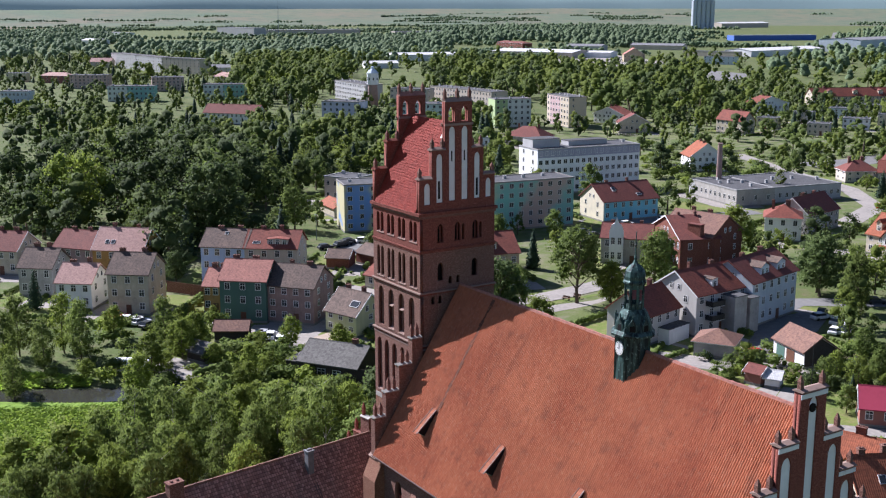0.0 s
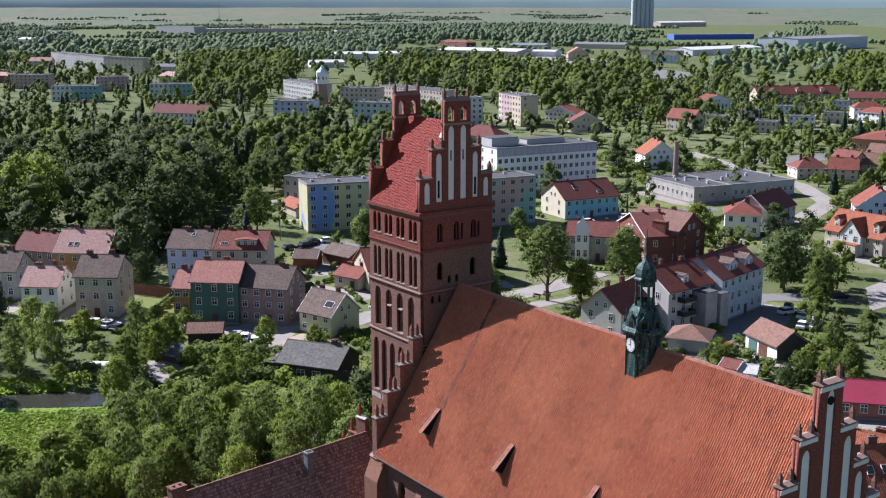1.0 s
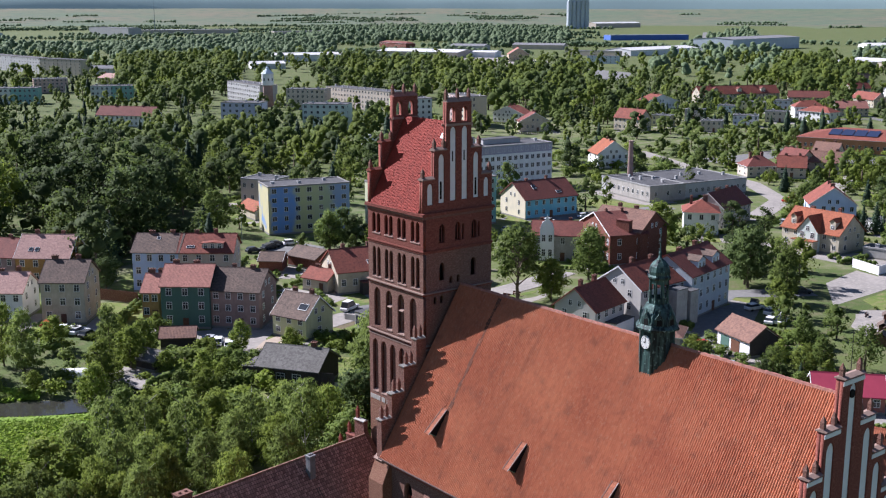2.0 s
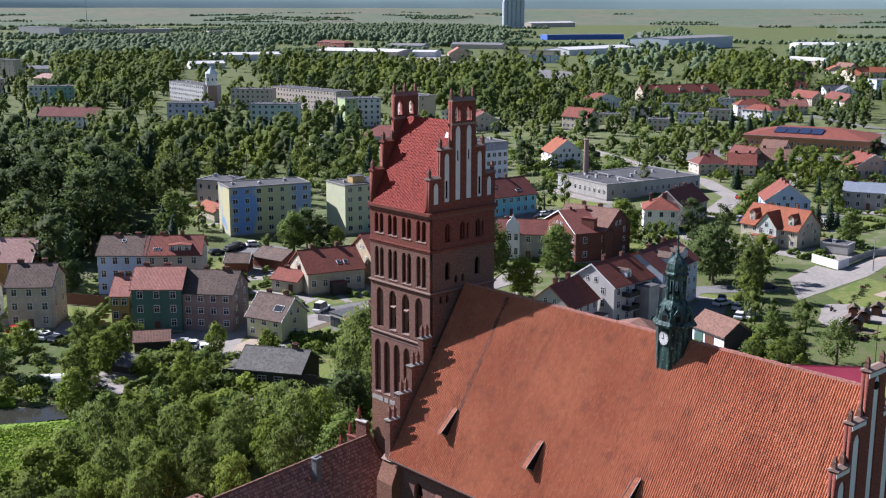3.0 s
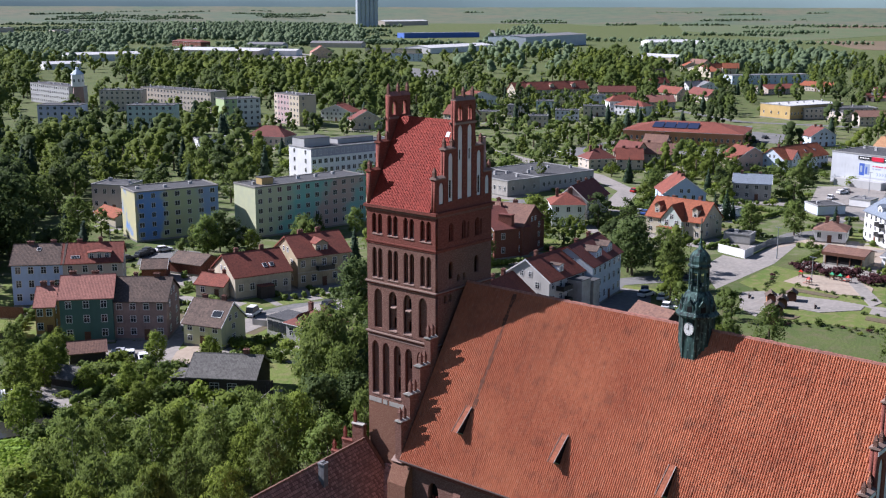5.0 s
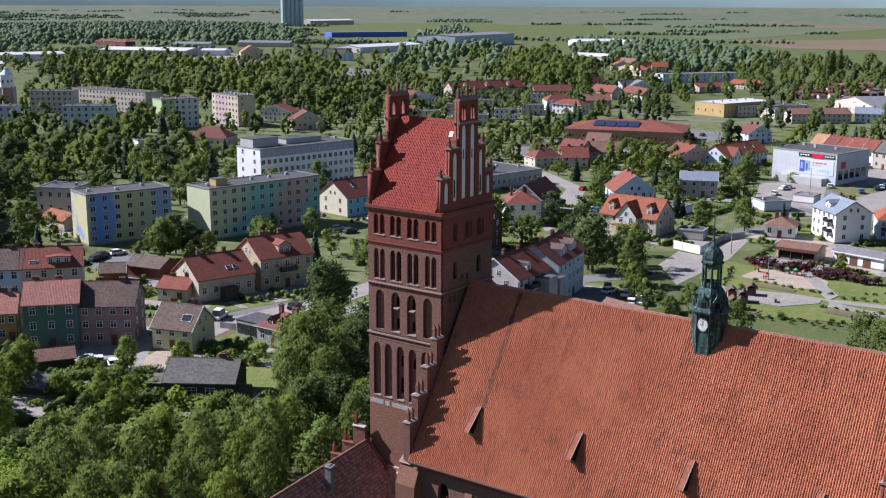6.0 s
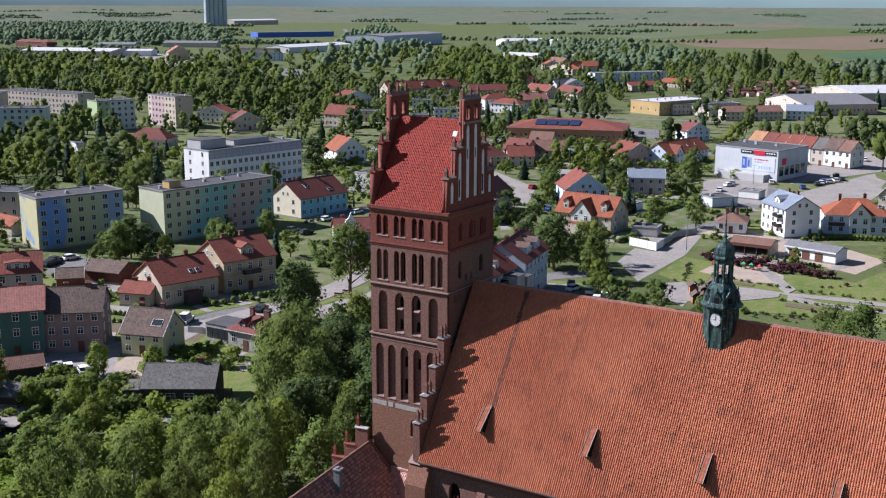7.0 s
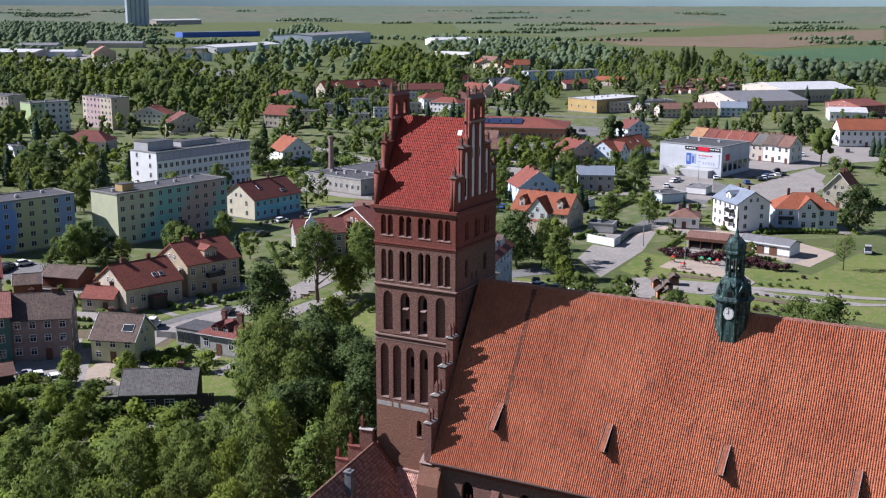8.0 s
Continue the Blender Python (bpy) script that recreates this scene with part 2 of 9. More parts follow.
ground_paint("sand", (.36, .29, .225), (.31, .255, .20), (.39, .325, .255), 0.15, 1.0, 0.15)
water = plain("water", (.035, .035, .028), 0.12)
# Blue tint and a faint glow put distance haze into the hills' material.
hill = rough_paint("hill_wood_haze", (.17, .23, .22), 0.8, 1.0, 0.004, 0.02).node_tree.nodes["Principled BSDF"]
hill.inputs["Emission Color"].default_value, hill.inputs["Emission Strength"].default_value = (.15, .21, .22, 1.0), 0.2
ground_paint("far_fields", (.095, .140, .085), (.150, .140, .095), (.075, .115, .078), 0.0035)
patina, pn, pl, pb = base_material("patina", 0.6)
pv = coords(pn)
pa = mix_node(pn, pl, noise_node(pn, pl, mapped(pn, pl, pv, (1.5, 1.5, 0.35)), 1.6, 5, 0.4, 0.62), (.015, .021, .022), (.055, .10, .09))
pl.new(mix_node(pn, pl, noise_node(pn, pl, pv, 3.5, 4, 0.6, 0.75), pa, (.2, .3, .27)), pb.inputs["Base Color"])
pb.inputs["Metallic"].default_value = 0.25
def laid_tiles(name, c, c2, stain, col, row, rough=0.75, streak=0.25, edge=None, single=0.5, pale=None):
    """Tiles laid in relief: every tile its own tone, patches of age, faint streaks down the slope."""
    m, n, l, b = base_material(name, rough)
    v = coords(n)
    br = n.new("ShaderNodeTexBrick")
    br.offset = 0.0
    br.inputs["Scale"].default_value = 1.0
    br.inputs["Brick Width"].default_value, br.inputs["Row Height"].default_value = col, row
    br.inputs["Mortar Size"].default_value = 0.0
    br.inputs["Color1"].default_value, br.inputs["Color2"].default_value = rgb(dark(c, 0.62)), rgb(dark(c2, 1.3))
    if edge:
        br.inputs["Mortar Size"].default_value, br.inputs["Mortar"].default_value = 0.035, rgb(edge)
    l.new(v, br.inputs["Vector"])
    a = mix_node(n, l, noise_node(n, l, v, 0.12, 6, 0.35, 0.65), c, c2)
    a = mix_node(n, l, single, a, br.outputs["Color"])
    a = mix_node(n, l, mix_fac(n, l, noise_node(n, l, v, 1.1, 6, 0.5, 0.75), 0.22), a, stain)
    if pale:
        a = mix_node(n, l, mix_fac(n, l, noise_node(n, l, mapped(n, l, v, (1.0, 0.5, 1)), 5.5, 4, 0.56, 0.72), 0.4), a, pale)
        a = mix_node(n, l, mix_fac(n, l, noise_node(n, l, v, 0.55, 6, 0.56, 0.70), 0.4), a, dark(stain, 0.85))
    k = noise_node(n, l, mapped(n, l, v, (1.0, 0.1, 1)), 0.9, 5, 0.55, 0.8)
    l.new(mix_node(n, l, mix_fac(n, l, k, streak), a, dark(stain, 0.7)), b.inputs["Base Color"])
    return m


nave_tile = laid_tiles("nave_tile", (.310, .092, .046), (.43, .155, .078), (.17, .072, .048), 0.225, 0.40, 0.75, 0.45, None, 0.19, (.46, .27, .175))
tower_tile = laid_tiles("tower_tile", (.20, .030, .019), (.26, .042, .027), (.12, .028, .021), 0.22, 0.36, 0.75, 0.2, None, 0.35)
wing_tile = laid_tiles("wing_tile", (.26, .135, .105), (.44, .255, .20), (.20, .155, .125), 0.30, 0.40, 0.9, 0.45, (.05, .028, .022), 0.72)

lean_tile = laid_tiles("lean_tile", (.30, .15, .115), (.46, .27, .21), (.5, .4, .34), 0.24, 0.36, 0.9, 0.3, None, 0.7)


# ---- mesh helpers ----
def link_mesh(name, verts, faces, material, parent=None, label="", smooth=False):
    me = bpy.data.meshes.new(name)
    me.from_pydata([tuple(v) for v in verts], [], [tuple(f) for f in faces])
    me.update()
    if smooth:
        me.polygons.foreach_set("use_smooth", [True] * len(me.polygons))
    return link_data(name, me, material, parent, label)


def link_data(name, me, material, parent=None, label="", m=None):
    if material and not me.materials:
        me.materials.append(MATS[material] if isinstance(material, str) else material)
    ob = new(name, me)
    if parent is not None:
        ob.parent = parent
    if m is not None:
        ob.matrix_basis = m
    return tagged(ob, label)


def part(name, bm, material, parent=None, label="", m=None):
    """Link a bmesh as one mesh object under a thing or under a part."""
    me = bpy.data.meshes.new(name)
    bmesh.ops.recalc_face_normals(bm, faces=bm.faces)
    bm.to_mesh(me)
    bm.free()
    return link_data(name, me, material, parent, label, m)


def box(bm, x0, y0, z0, x1, y1, z1):
    v = [bm.verts.new((x, y, z)) for z in (z0, z1) for x, y in ((x0, y0), (x1, y0), (x1, y1), (x0, y1))]
    for f in ((3, 2, 1, 0), (4, 5, 6, 7), (0, 1, 5, 4), (1, 2, 6, 5), (2, 3, 7, 6), (3, 0, 4, 7)):
        bm.faces.new([v[i] for i in f])
    return bm


def prism(bm, profile, a, b, axis="x"):
    """A closed profile drawn out from a to b. axis x: profile in (y, z); axis y: profile in (x, z); axis z: in (x, y)."""
    def at(p, s):
        return (s, p[0], p[1]) if axis == "x" else (p[0], s, p[1]) if axis == "y" else (p[0], p[1], s)
    v0 = [bm.verts.new(at(p, a)) for p in profile]
    v1 = [bm.verts.new(at(p, b)) for p in profile]
    bm.faces.new(v0)
    bm.faces.new(v1[::-1])
    for i in range(len(profile)):
        j = (i + 1) % len(profile)
        bm.faces.new((v0[i], v0[j], v1[j], v1[i]))
    return bm


def lathe(bm, rings, sides, cx=0.0, cy=0.0, turn=0.0):
    """Rings of (radius, z), closed at both ends."""
    loops = []
    for r, z in rings:
        loops.append([bm.verts.new((cx + r * math.cos(turn + 2 * math.pi * i / sides), cy + r * math.sin(turn + 2 * math.pi * i / sides), z)) for i in range(sides)])
    for a, b in zip(loops, loops[1:]):
        for i in range(sides):
            j = (i + 1) % sides
            bm.faces.new((a[i], a[j], b[j], b[i]))
    bm.faces.new(loops[0][::-1])
    bm.faces.new(loops[-1])
    return bm


def arch(x0, x1, z0, z1, point=0.9, steps=6):
    """The outline of a pointed arch opening."""
    w = (x1 - x0) / 2
    cx = (x0 + x1) / 2
    rise = w * (1 + point * 0.6)
    pts = [(x0, z0), (x1, z0)]
    for i in range(steps + 1):
        a = i / steps
        pts.append((x1 - w * (1 - math.cos(a * math.pi / 2)), z1 - rise + rise * math.sin(a * math.pi / 2)))
    for i in range(steps - 1, -1, -1):
        a = i / steps
        pts.append((x0 + w * (1 - math.cos(a * math.pi / 2)), z1 - rise + rise * math.sin(a * math.pi / 2)))
    return pts


def sheet(outline, holes, thick):
    """A wall panel in x, y with real openings, from z = 0 to -thick."""
    cu = bpy.data.curves.new("panel", "CURVE")
    cu.dimensions, cu.fill_mode, cu.extrude = "2D", "BOTH", thick / 2
    for loop in [outline, *holes]:
        sp = cu.splines.new("POLY")
        sp.points.add(len(loop) - 1)
        for p, q in zip(sp.points, loop):
            p.co = (q[0], q[1], 0, 1)
        sp.use_cyclic_u = True
    ob = bpy.data.objects.new("panel", cu)
    me = bpy.data.meshes.new_from_object(ob)
    bpy.data.objects.remove(ob)
    bpy.data.curves.remove(cu)
    me.transform(Matrix.Translation((0, 0, -thick / 2)))
    me.materials.clear()
    bm = bmesh.new()
    bm.from_mesh(me)
    bmesh.ops.remove_doubles(bm, verts=bm.verts, dist=0.0005)
    bm.to_mesh(me)
    bm.free()
    return me


def thing(name, m, label, category, group="", kind=""):
    ob = new(name)
    ob.matrix_basis = m
    ob.empty_display_size = 0.5
    return tagged(ob, label, category, group, kind)


def tile_field(name, width, length, material, parent, m, col=0.24, row=0.36, lift=0.05, rolls=False, lip=0.03):
    """Pantiles: rolls across and courses that step down the slope, as real relief. u along the eave, v up the slope."""
    cols, rows = int(width / col), int(length / row)
    prof = [(0.0, -0.015), (0.25, lift * 0.45), (0.6, lift * 0.9), (0.92, lift)]
    if rolls:
        prof = [(0.0, 0.0), (0.22, 0.0), (0.30, lift * 0.7), (0.55, lift), (0.84, lift * 0.65)]
    u = np.array([(i + p) * width / cols for i in range(cols) for p, _ in prof] + [width])
    hu = np.array([h for i in range(cols) for _, h in prof] + [0.0])
    v, hv = [], []
    for j in range(rows):
        v += [j * length / rows, (j + 1) * length / rows - 0.002]
        hv += [lip, 0.0]
    v, hv = np.array(v), np.array(hv)
    rng = np.random.RandomState(7)
    wob = rng.normal(0, 0.007 if rolls else 0.0035, (rows, cols)).repeat(2, 0).repeat(len(prof), 1)
    nu, nv = len(u), len(v)
    z = hv[:, None] + hu[None, :]
    z[:, :-1] += wob
    co = np.stack([np.broadcast_to(u, (nv, nu)), np.broadcast_to(v[:, None], (nv, nu)), z], -1).reshape(-1, 3)
    idx = np.arange(nu * nv).reshape(nv, nu)
    f = np.stack([idx[:-1, :-1], idx[:-1, 1:], idx[1:, 1:], idx[1:, :-1]], -1).reshape(-1, 4)
    me = bpy.data.meshes.new(name)
    me.vertices.add(len(co))
    me.vertices.foreach_set("co", co.astype(np.float32).ravel())
    me.loops.add(f.size)
    me.loops.foreach_set("vertex_index", f.astype(np.int32).ravel())
    me.polygons.add(len(f))
    me.polygons.foreach_set("loop_start", np.arange(0, f.size, 4, dtype=np.int32))
    me.update(calc_edges=True)
    me.shade_flat()
    ob = link_data(name, me, material, parent, "", m)
    ob["kind"] = "stuff"
    return ob


def slope_matrix(origin, along, up):
    """Local x along the eave, y up the slope, z outwards."""
    a, u = Vector(along).normalized(), Vector(up).normalized()
    w = a.cross(u)
    return Matrix(((a.x, u.x, w.x, origin[0]), (a.y, u.y, w.y, origin[1]), (a.z, u.z, w.z, origin[2]), (0, 0, 0, 1)))

# ---- church ----
XC, TW, TD = 4.9, 9.6, 10.0         # nave axis; tower's width along x and depth along y
T0 = XC - 4.8                        # tower's outer face (towards -x)
church = thing("church", Matrix(), "red brick Gothic church with stepped tower and tiled nave roof", "church")


def wall_x(me, x, name, material, parent, label=""):
    """A panel drawn in (distance from the +y end, height) put on a face that looks to -x."""
    m = Matrix(((0, 0, -1, x), (-1, 0, 0, TD), (0, 1, 0, 0), (0, 0, 0, 1)))
    return link_data(name, me, material, parent, label, m)


def wall_y(me, x, y, name, material, parent, label=""):
    """A panel drawn in (x, height) put on a face that looks to -y."""
    m = Matrix(((1, 0, 0, x), (0, 0, -1, y), (0, 1, 0, 0), (0, 0, 0, 1)))
    return link_data(name, me, material, parent, label, m)


def pinnacle(bm, x, y, z, s=0.36, h=1.1):
    box(bm, x - s / 2, y - s / 2, z, x + s / 2, y + s / 2, z + h * 0.6)
    lathe(bm, [(s * 0.80, z + h * 0.6), (s * 0.62, z + h * 0.7), (s * 0.1, z + h)], 4, x, y, math.pi / 4)
    return bm


# tower: two layers of brick with real niches and openings before a solid core painted as inner shade
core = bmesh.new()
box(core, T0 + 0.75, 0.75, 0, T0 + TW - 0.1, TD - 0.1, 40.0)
part("tower_core", core, "shade_black", church, "solid tower core painted near-black as its unlit inside")


def stage(z0, z1, niches, openings, mat, sills):
    """One storey of the face to -x: blind niches in the outer layer, openings through the inner one."""
    out = [(0, z0), (TD, z0), (TD, z1), (0, z1)]
    wall_x(sheet(out, [arch(*n) for n in niches], 0.4), T0, "tower_wall", mat, church)
    inner = [(0.4, z0), (TD - 0.4, z0), (TD - 0.4, z1), (0.4, z1)]
    wall_x(sheet(inner, [arch(*o) for o in openings], 0.34), T0 + 0.402, "niche_back", mat, church)
    for a, b, z in sills:
        bm = bmesh.new()
        prism(bm, [(T0 - 0.06, z - 0.12), (T0 + 0.4, z - 0.12), (T0 + 0.4, z + 0.14), (T0 - 0.06, z - 0.04)], TD - b, TD - a, "y")
        part("sill", bm, "band_stone", church, "pale weathered sill")


PAIRS = (0.8, 3.1, 5.45, 7.85)
na, oa, sl = [], [], []
for k, p in enumerate(PAIRS):
    for q in (p, p + 0.87):
        na.append((q, q + 0.66, 36.75, 39.0))
        if k in (1, 2):
            oa.append((q + 0.06, q + 0.6, 36.9, 38.9))
    sl.append((p - 0.02, p + 1.55, 36.75))
stage(35.9, 39.35, na, oa, BRICK_RED, sl)
na, oa, sl = [], [], []
for k, p in enumerate(PAIRS):
    for q in (p, p + 0.87):
        na.append((q, q + 0.66, 31.75, 35.15))
        if k in (1, 2):
            oa.append((q + 0.06, q + 0.6, 31.95, 35.05))
    sl.append((p - 0.02, p + 1.55, 31.75))
stage(31.35, 35.6, na, oa, BRICK, sl)
na = [(q, q + 1.2, 26.0, 30.5) for q in (1.0, 3.2, 5.4, 7.6)]
oa = [(q + 0.38, q + 0.9, z, z + 1.25) for q in (3.2, 5.4) for z in (26.25, 28.75)]
sl = [(q, q + 1.2, 26.0) for q in (3.2, 5.4)] + [(q + 0.3, q + 0.98, 28.7) for q in (3.2, 5.4)]
stage(25.65, 31.0, na, oa, BRICK, sl)
na = [(q, q + 1.05, 18.2, 24.4) for q in (0.6, 2.2, 3.9, 5.6, 7.35)]
oa = [(4.2, 4.72, 22.0, 23.3), (5.9, 6.42, 22.0, 23.3), (4.15, 4.78, 18.9, 20.7)]
sl = [(q, q + 1.05, 18.2) for q in (0.6, 2.2, 3.9, 5.6)]
stage(17.7, 25.2, na, oa, BRICK, sl)
stage(0.0, 17.7, [(5.2, 5.85, 14.2, 16.1)], [(5.22, 5.83, 14.2, 16.0)], BRICK_BUFF, [(5.15, 5.9, 14.15)])
# face over the nave roof
out = [(0, 0), (TW, 0), (TW, 35.6), (0, 35.6)]
wall_y(sheet(out, [arch(x, x + 0.8, 32.4, 34.4) for x in (2.2, 6.6)] + [arch(x, x + 0.5, z, z + 0.9) for x, z in ((3.6, 31.9), (4.6, 31.9), (1.4, 29.9), (2.3, 29.9))], 0.6), T0 + 0.002, 0.0, "tower_wall", BRICK, church)
out = [(0, 35.9), (TW, 35.9), (TW, 39.35), (0, 39.35)]
wall_y(sheet(out, [arch(x, x + 0.78, 36.6, 38.6) for x in (2.2, 4.4, 6.7)] + [arch(x, x + 0.35, 36.6, 38.4) for x in (5.35, 7.6)], 0.6), T0 + 0.002, 0.0, "tower_wall", BRICK_RED, church)
bm = bmesh.new()
box(bm, T0 + TW - 0.3, 0.6, 0, T0 + TW, TD, 39.35)
box(bm, T0 + 0.75, TD - 0.3, 0, T0 + TW - 0.3, TD - 0.002, 39.35)
part("tower_wall", bm, BRICK, church)
for x in (2.2, 4.4, 6.7):
    bm = bmesh.new()
    lathe(bm, [(0.07, 36.6), (0.07, 38.4)], 6, T0 + x + 0.39, 0.12)
    box(bm, T0 + x - 0.1, -0.06, 36.45, T0 + x + 0.9, 0.2, 36.6)
    part("mullion", bm, BRICK_RED, church)
for p in PAIRS[1:3]:
    for q in (p + 0.33, p + 1.2):
        bm = bmesh.new()
        lathe(bm, [(0.06, 36.8), (0.06, 38.3)], 6, T0 + 0.35, TD - q)
        part("mullion", bm, "band_stone", church, "slender pale stone mullion")


def string_course(z, h, proud, mat, label=""):
    bm = bmesh.new()
    e = proud
    for a, b in (((T0 - e, -e), (T0 + TW + e, 0.3)), ((T0 - e, 0.3), (T0 + 0.5, TD - 0.3)), ((T0 - e, TD - 0.3), (T0 + TW + e, TD + e)), ((T0 + TW - 0.3, 0.3), (T0 + TW + e, TD - 0.3))):
        box(bm, a[0], a[1], z, b[0], b[1], z + h)
    part("string_course", bm, mat, church, label)


for z in (25.2, 31.0, 35.6):
    string_course(z, 0.2, 0.06, BRICK_RED)
    string_course(z + 0.2, 0.14, 0.2 if z < 35 else 0.12, "band_stone" if z < 35 else BRICK_RED, "weathered pale ledge" if z < 35 else "")
    string_course(z - 0.28, 0.16, 0.04, "band_stone", "line of pale plaster under the ledge") if z == 25.2 else None
string_course(39.35, 0.3, 0.12, BRICK)
string_course(39.65, 0.32, 0.26, BRICK_RED)
bm = bmesh.new()
for a, b in ((0.1, 2.0), (2.25, 2.9), (3.2, 8.3)):
    box(bm, T0 - 0.03, TD - b, 17.15, T0 + 0.1, TD - a, 17.68)
part("plaster_band", bm, "stone", church, "patchy pale plaster band")

# tower gables with steps, white niches, belfry arches and pinnacles
GAB = [(0.0, 43.5), (1.55, 46.5), (3.2, 51.5), (6.6, 46.5), (8.1, 43.5), (TW, 40.0)]


def tower_gable(y, front):
    pts = [(0, 39.97), (TW, 39.97)]
    for i in range(len(GAB) - 2, -1, -1):
        pts += [(GAB[i + 1][0], GAB[i][1]), (GAB[i][0], GAB[i][1])]
    bell = [arch(3.62, 4.48, 49.4, 51.0), arch(5.26, 6.12, 49.4, 51.0)]
    nic = [(0.58, 1.34, 40.8, 43.1), (2.1, 2.9, 40.9, 46.1), (3.68, 4.5, 41.0, 48.9), (5.28, 6.1, 41.0, 48.9), (6.92, 7.68, 41.0, 46.0), (8.4, 9.14, 41.0, 43.1)]
    if front:
        wall_y(sheet(pts, bell + [arch(*n) for n in nic], 0.3), T0, y, "gable_wall", BRICK_RED, church)
        wall_y(sheet([(x, z - (0.02 if z > 40 else 0)) for x, z in pts], bell, 0.34), T0 + 0.001, y + 0.302, "gable_back", BRICK_RED, church)
        for a, b, z0, z1 in nic:
            me = sheet(arch(a + 0.01, b - 0.01, z0 + 0.01, z1 - 0.01), [], 0.1)
            wall_y(me, T0, y + 0.13, "plaster_niche", "niche_white", church, "white plastered pointed niche")
        # Slits are solid boxes; the darkness inside them is only their colour.
        for a, z0, z1 in ((2.36, 41.3, 43.2), (7.2, 41.3, 43.2)):
            bm = bmesh.new()
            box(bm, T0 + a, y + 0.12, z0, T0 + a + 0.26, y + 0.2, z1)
            part("slit_window", bm, "shade_black", church, "slit window painted near-black for inner shade")
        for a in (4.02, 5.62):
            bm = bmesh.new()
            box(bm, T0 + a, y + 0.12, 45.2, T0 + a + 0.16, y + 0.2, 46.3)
            part("slit_window", bm, "shade_black", church, "slit window painted near-black for inner shade")
    else:
        wall_y(sheet(pts, bell, 0.64), T0, y, "gable_wall", BRICK_RED, church)
    for a, b, z in ((0, 1.55, 43.5), (1.55, 3.2, 46.5), (6.6, 8.1, 46.5), (8.1, TW, 43.5)):
        bm = bmesh.new()
        prism(bm, [(y - 0.12, z - 0.02), (y + 0.78, z - 0.02), (y + 0.78, z + 0.1), (y + 0.33, z + 0.34), (y - 0.12, z + 0.1)], T0 + a - 0.08, T0 + b + 0.02, "x")
        part("coping", bm, "band_stone" if front else "red", church)
        for px in (a + 0.18, b - 0.2) if z > 46 else ((a + 0.18) if a < 1 else (b - 0.18),):
            part("pinnacle", pinnacle(bmesh.new(), T0 + px, y + 0.3, z + 0.1, 0.34, 1.15), BRICK, church)
    bm = bmesh.new()
    box(bm, T0 + 3.1, y - 0.1, 48.98, T0 + 6.7, y - 0.002, 49.22)
    box(bm, T0 + 3.1, y + 0.645, 48.98, T0 + 6.7, y + 0.74, 49.22)
    part("belfry_ledge", bm, "band_stone", church)
    for c in (4.05, 5.75):
        bm = bmesh.new()
        prism(bm, [(y - 0.12, 51.48), (y + 0.78, 51.48), (y + 0.33, 51.95)], T0 + c - 0.82, T0 + c + 0.82, "x")
        part("belfry_coping", bm, "pink" if not front else "band_stone", church)
    for px in (3.35, 4.9, 6.45):
        part("pinnacle", pinnacle(bmesh.new(), T0 + px, y + 0.33, 51.7, 0.3, 1.2), BRICK, church)


tower_gable(0.0, True)
tower_gable(TD - 0.64, False)
rise, run = 9.1, 4.8
sl_len = math.hypot(rise + 0.35, run + 0.2)
for side in (-1, 1):
    o = (XC + side * (run + 0.22), 0.68 if side > 0 else TD - 0.68, 39.85)
    tile_field("tower_roof", TD - 1.36, sl_len, tower_tile, church, slope_matrix(o, (0, 1 if side > 0 else -1, 0), (-side * run, 0, rise)), 0.22, 0.36, 0.025)
bm = bmesh.new()
prism(bm, [(T0 + 0.3, 39.9), (T0 + TW - 0.3, 39.9), (XC, 48.7)], 0.7, TD - 0.7, "y")
part("roof_body", bm, "darkwood", church)
bm = bmesh.new()
lathe(bm, [(0.13, 0.66), (0.13, TD - 0.66)], 8)
bmesh.ops.rotate(bm, verts=bm.verts, matrix=Matrix.Rotation(radians(-90), 3, "X"))
bmesh.ops.translate(bm, verts=bm.verts, vec=(XC, 0, 49.02))
part("ridge_cap", bm, tower_tile, church)
bm = bmesh.new()
box(bm, -0.25, -0.3, 0.06, 0.25, 0.3, 0.16)
part("skylight", bm, "frame_white", church, "small white roof hatch", slope_matrix((XC - 0.75, 1.6, 47.75), (0, -1, 0), (run, 0, rise)))

# nave: walls, roof, stepped half gables, far gable
NY, EAVE_X, EAVE_Z, RIDGE_Z = -47.4, XC - 11.1, 14.6, 31.9
WX = EAVE_X + 0.7
WIN_Y = [-4.5 - 6.5 * k for k in range(7)]
win = [arch(-y - 0.7, -y + 0.7, 4.0, 12.9) for y in WIN_Y]
me = sheet([(0, 0), (-NY, 0), (-NY, EAVE_Z), (0, EAVE_Z)], win, 0.7)
link_data("nave_wall", me, BRICK, church, "", Matrix(((0, 0, -1, WX), (-1, 0, 0, 0), (0, 1, 0, 0), (0, 0, 0, 1))))
# Block close behind the windows, its black standing for the unlit nave.
bm = bmesh.new()
box(bm, WX + 0.71, NY + 0.5, 0, XC + 10.4, -0.5, EAVE_Z)
part("nave_core", bm, "shade_black", church, "solid nave core painted near-black as its unlit inside")
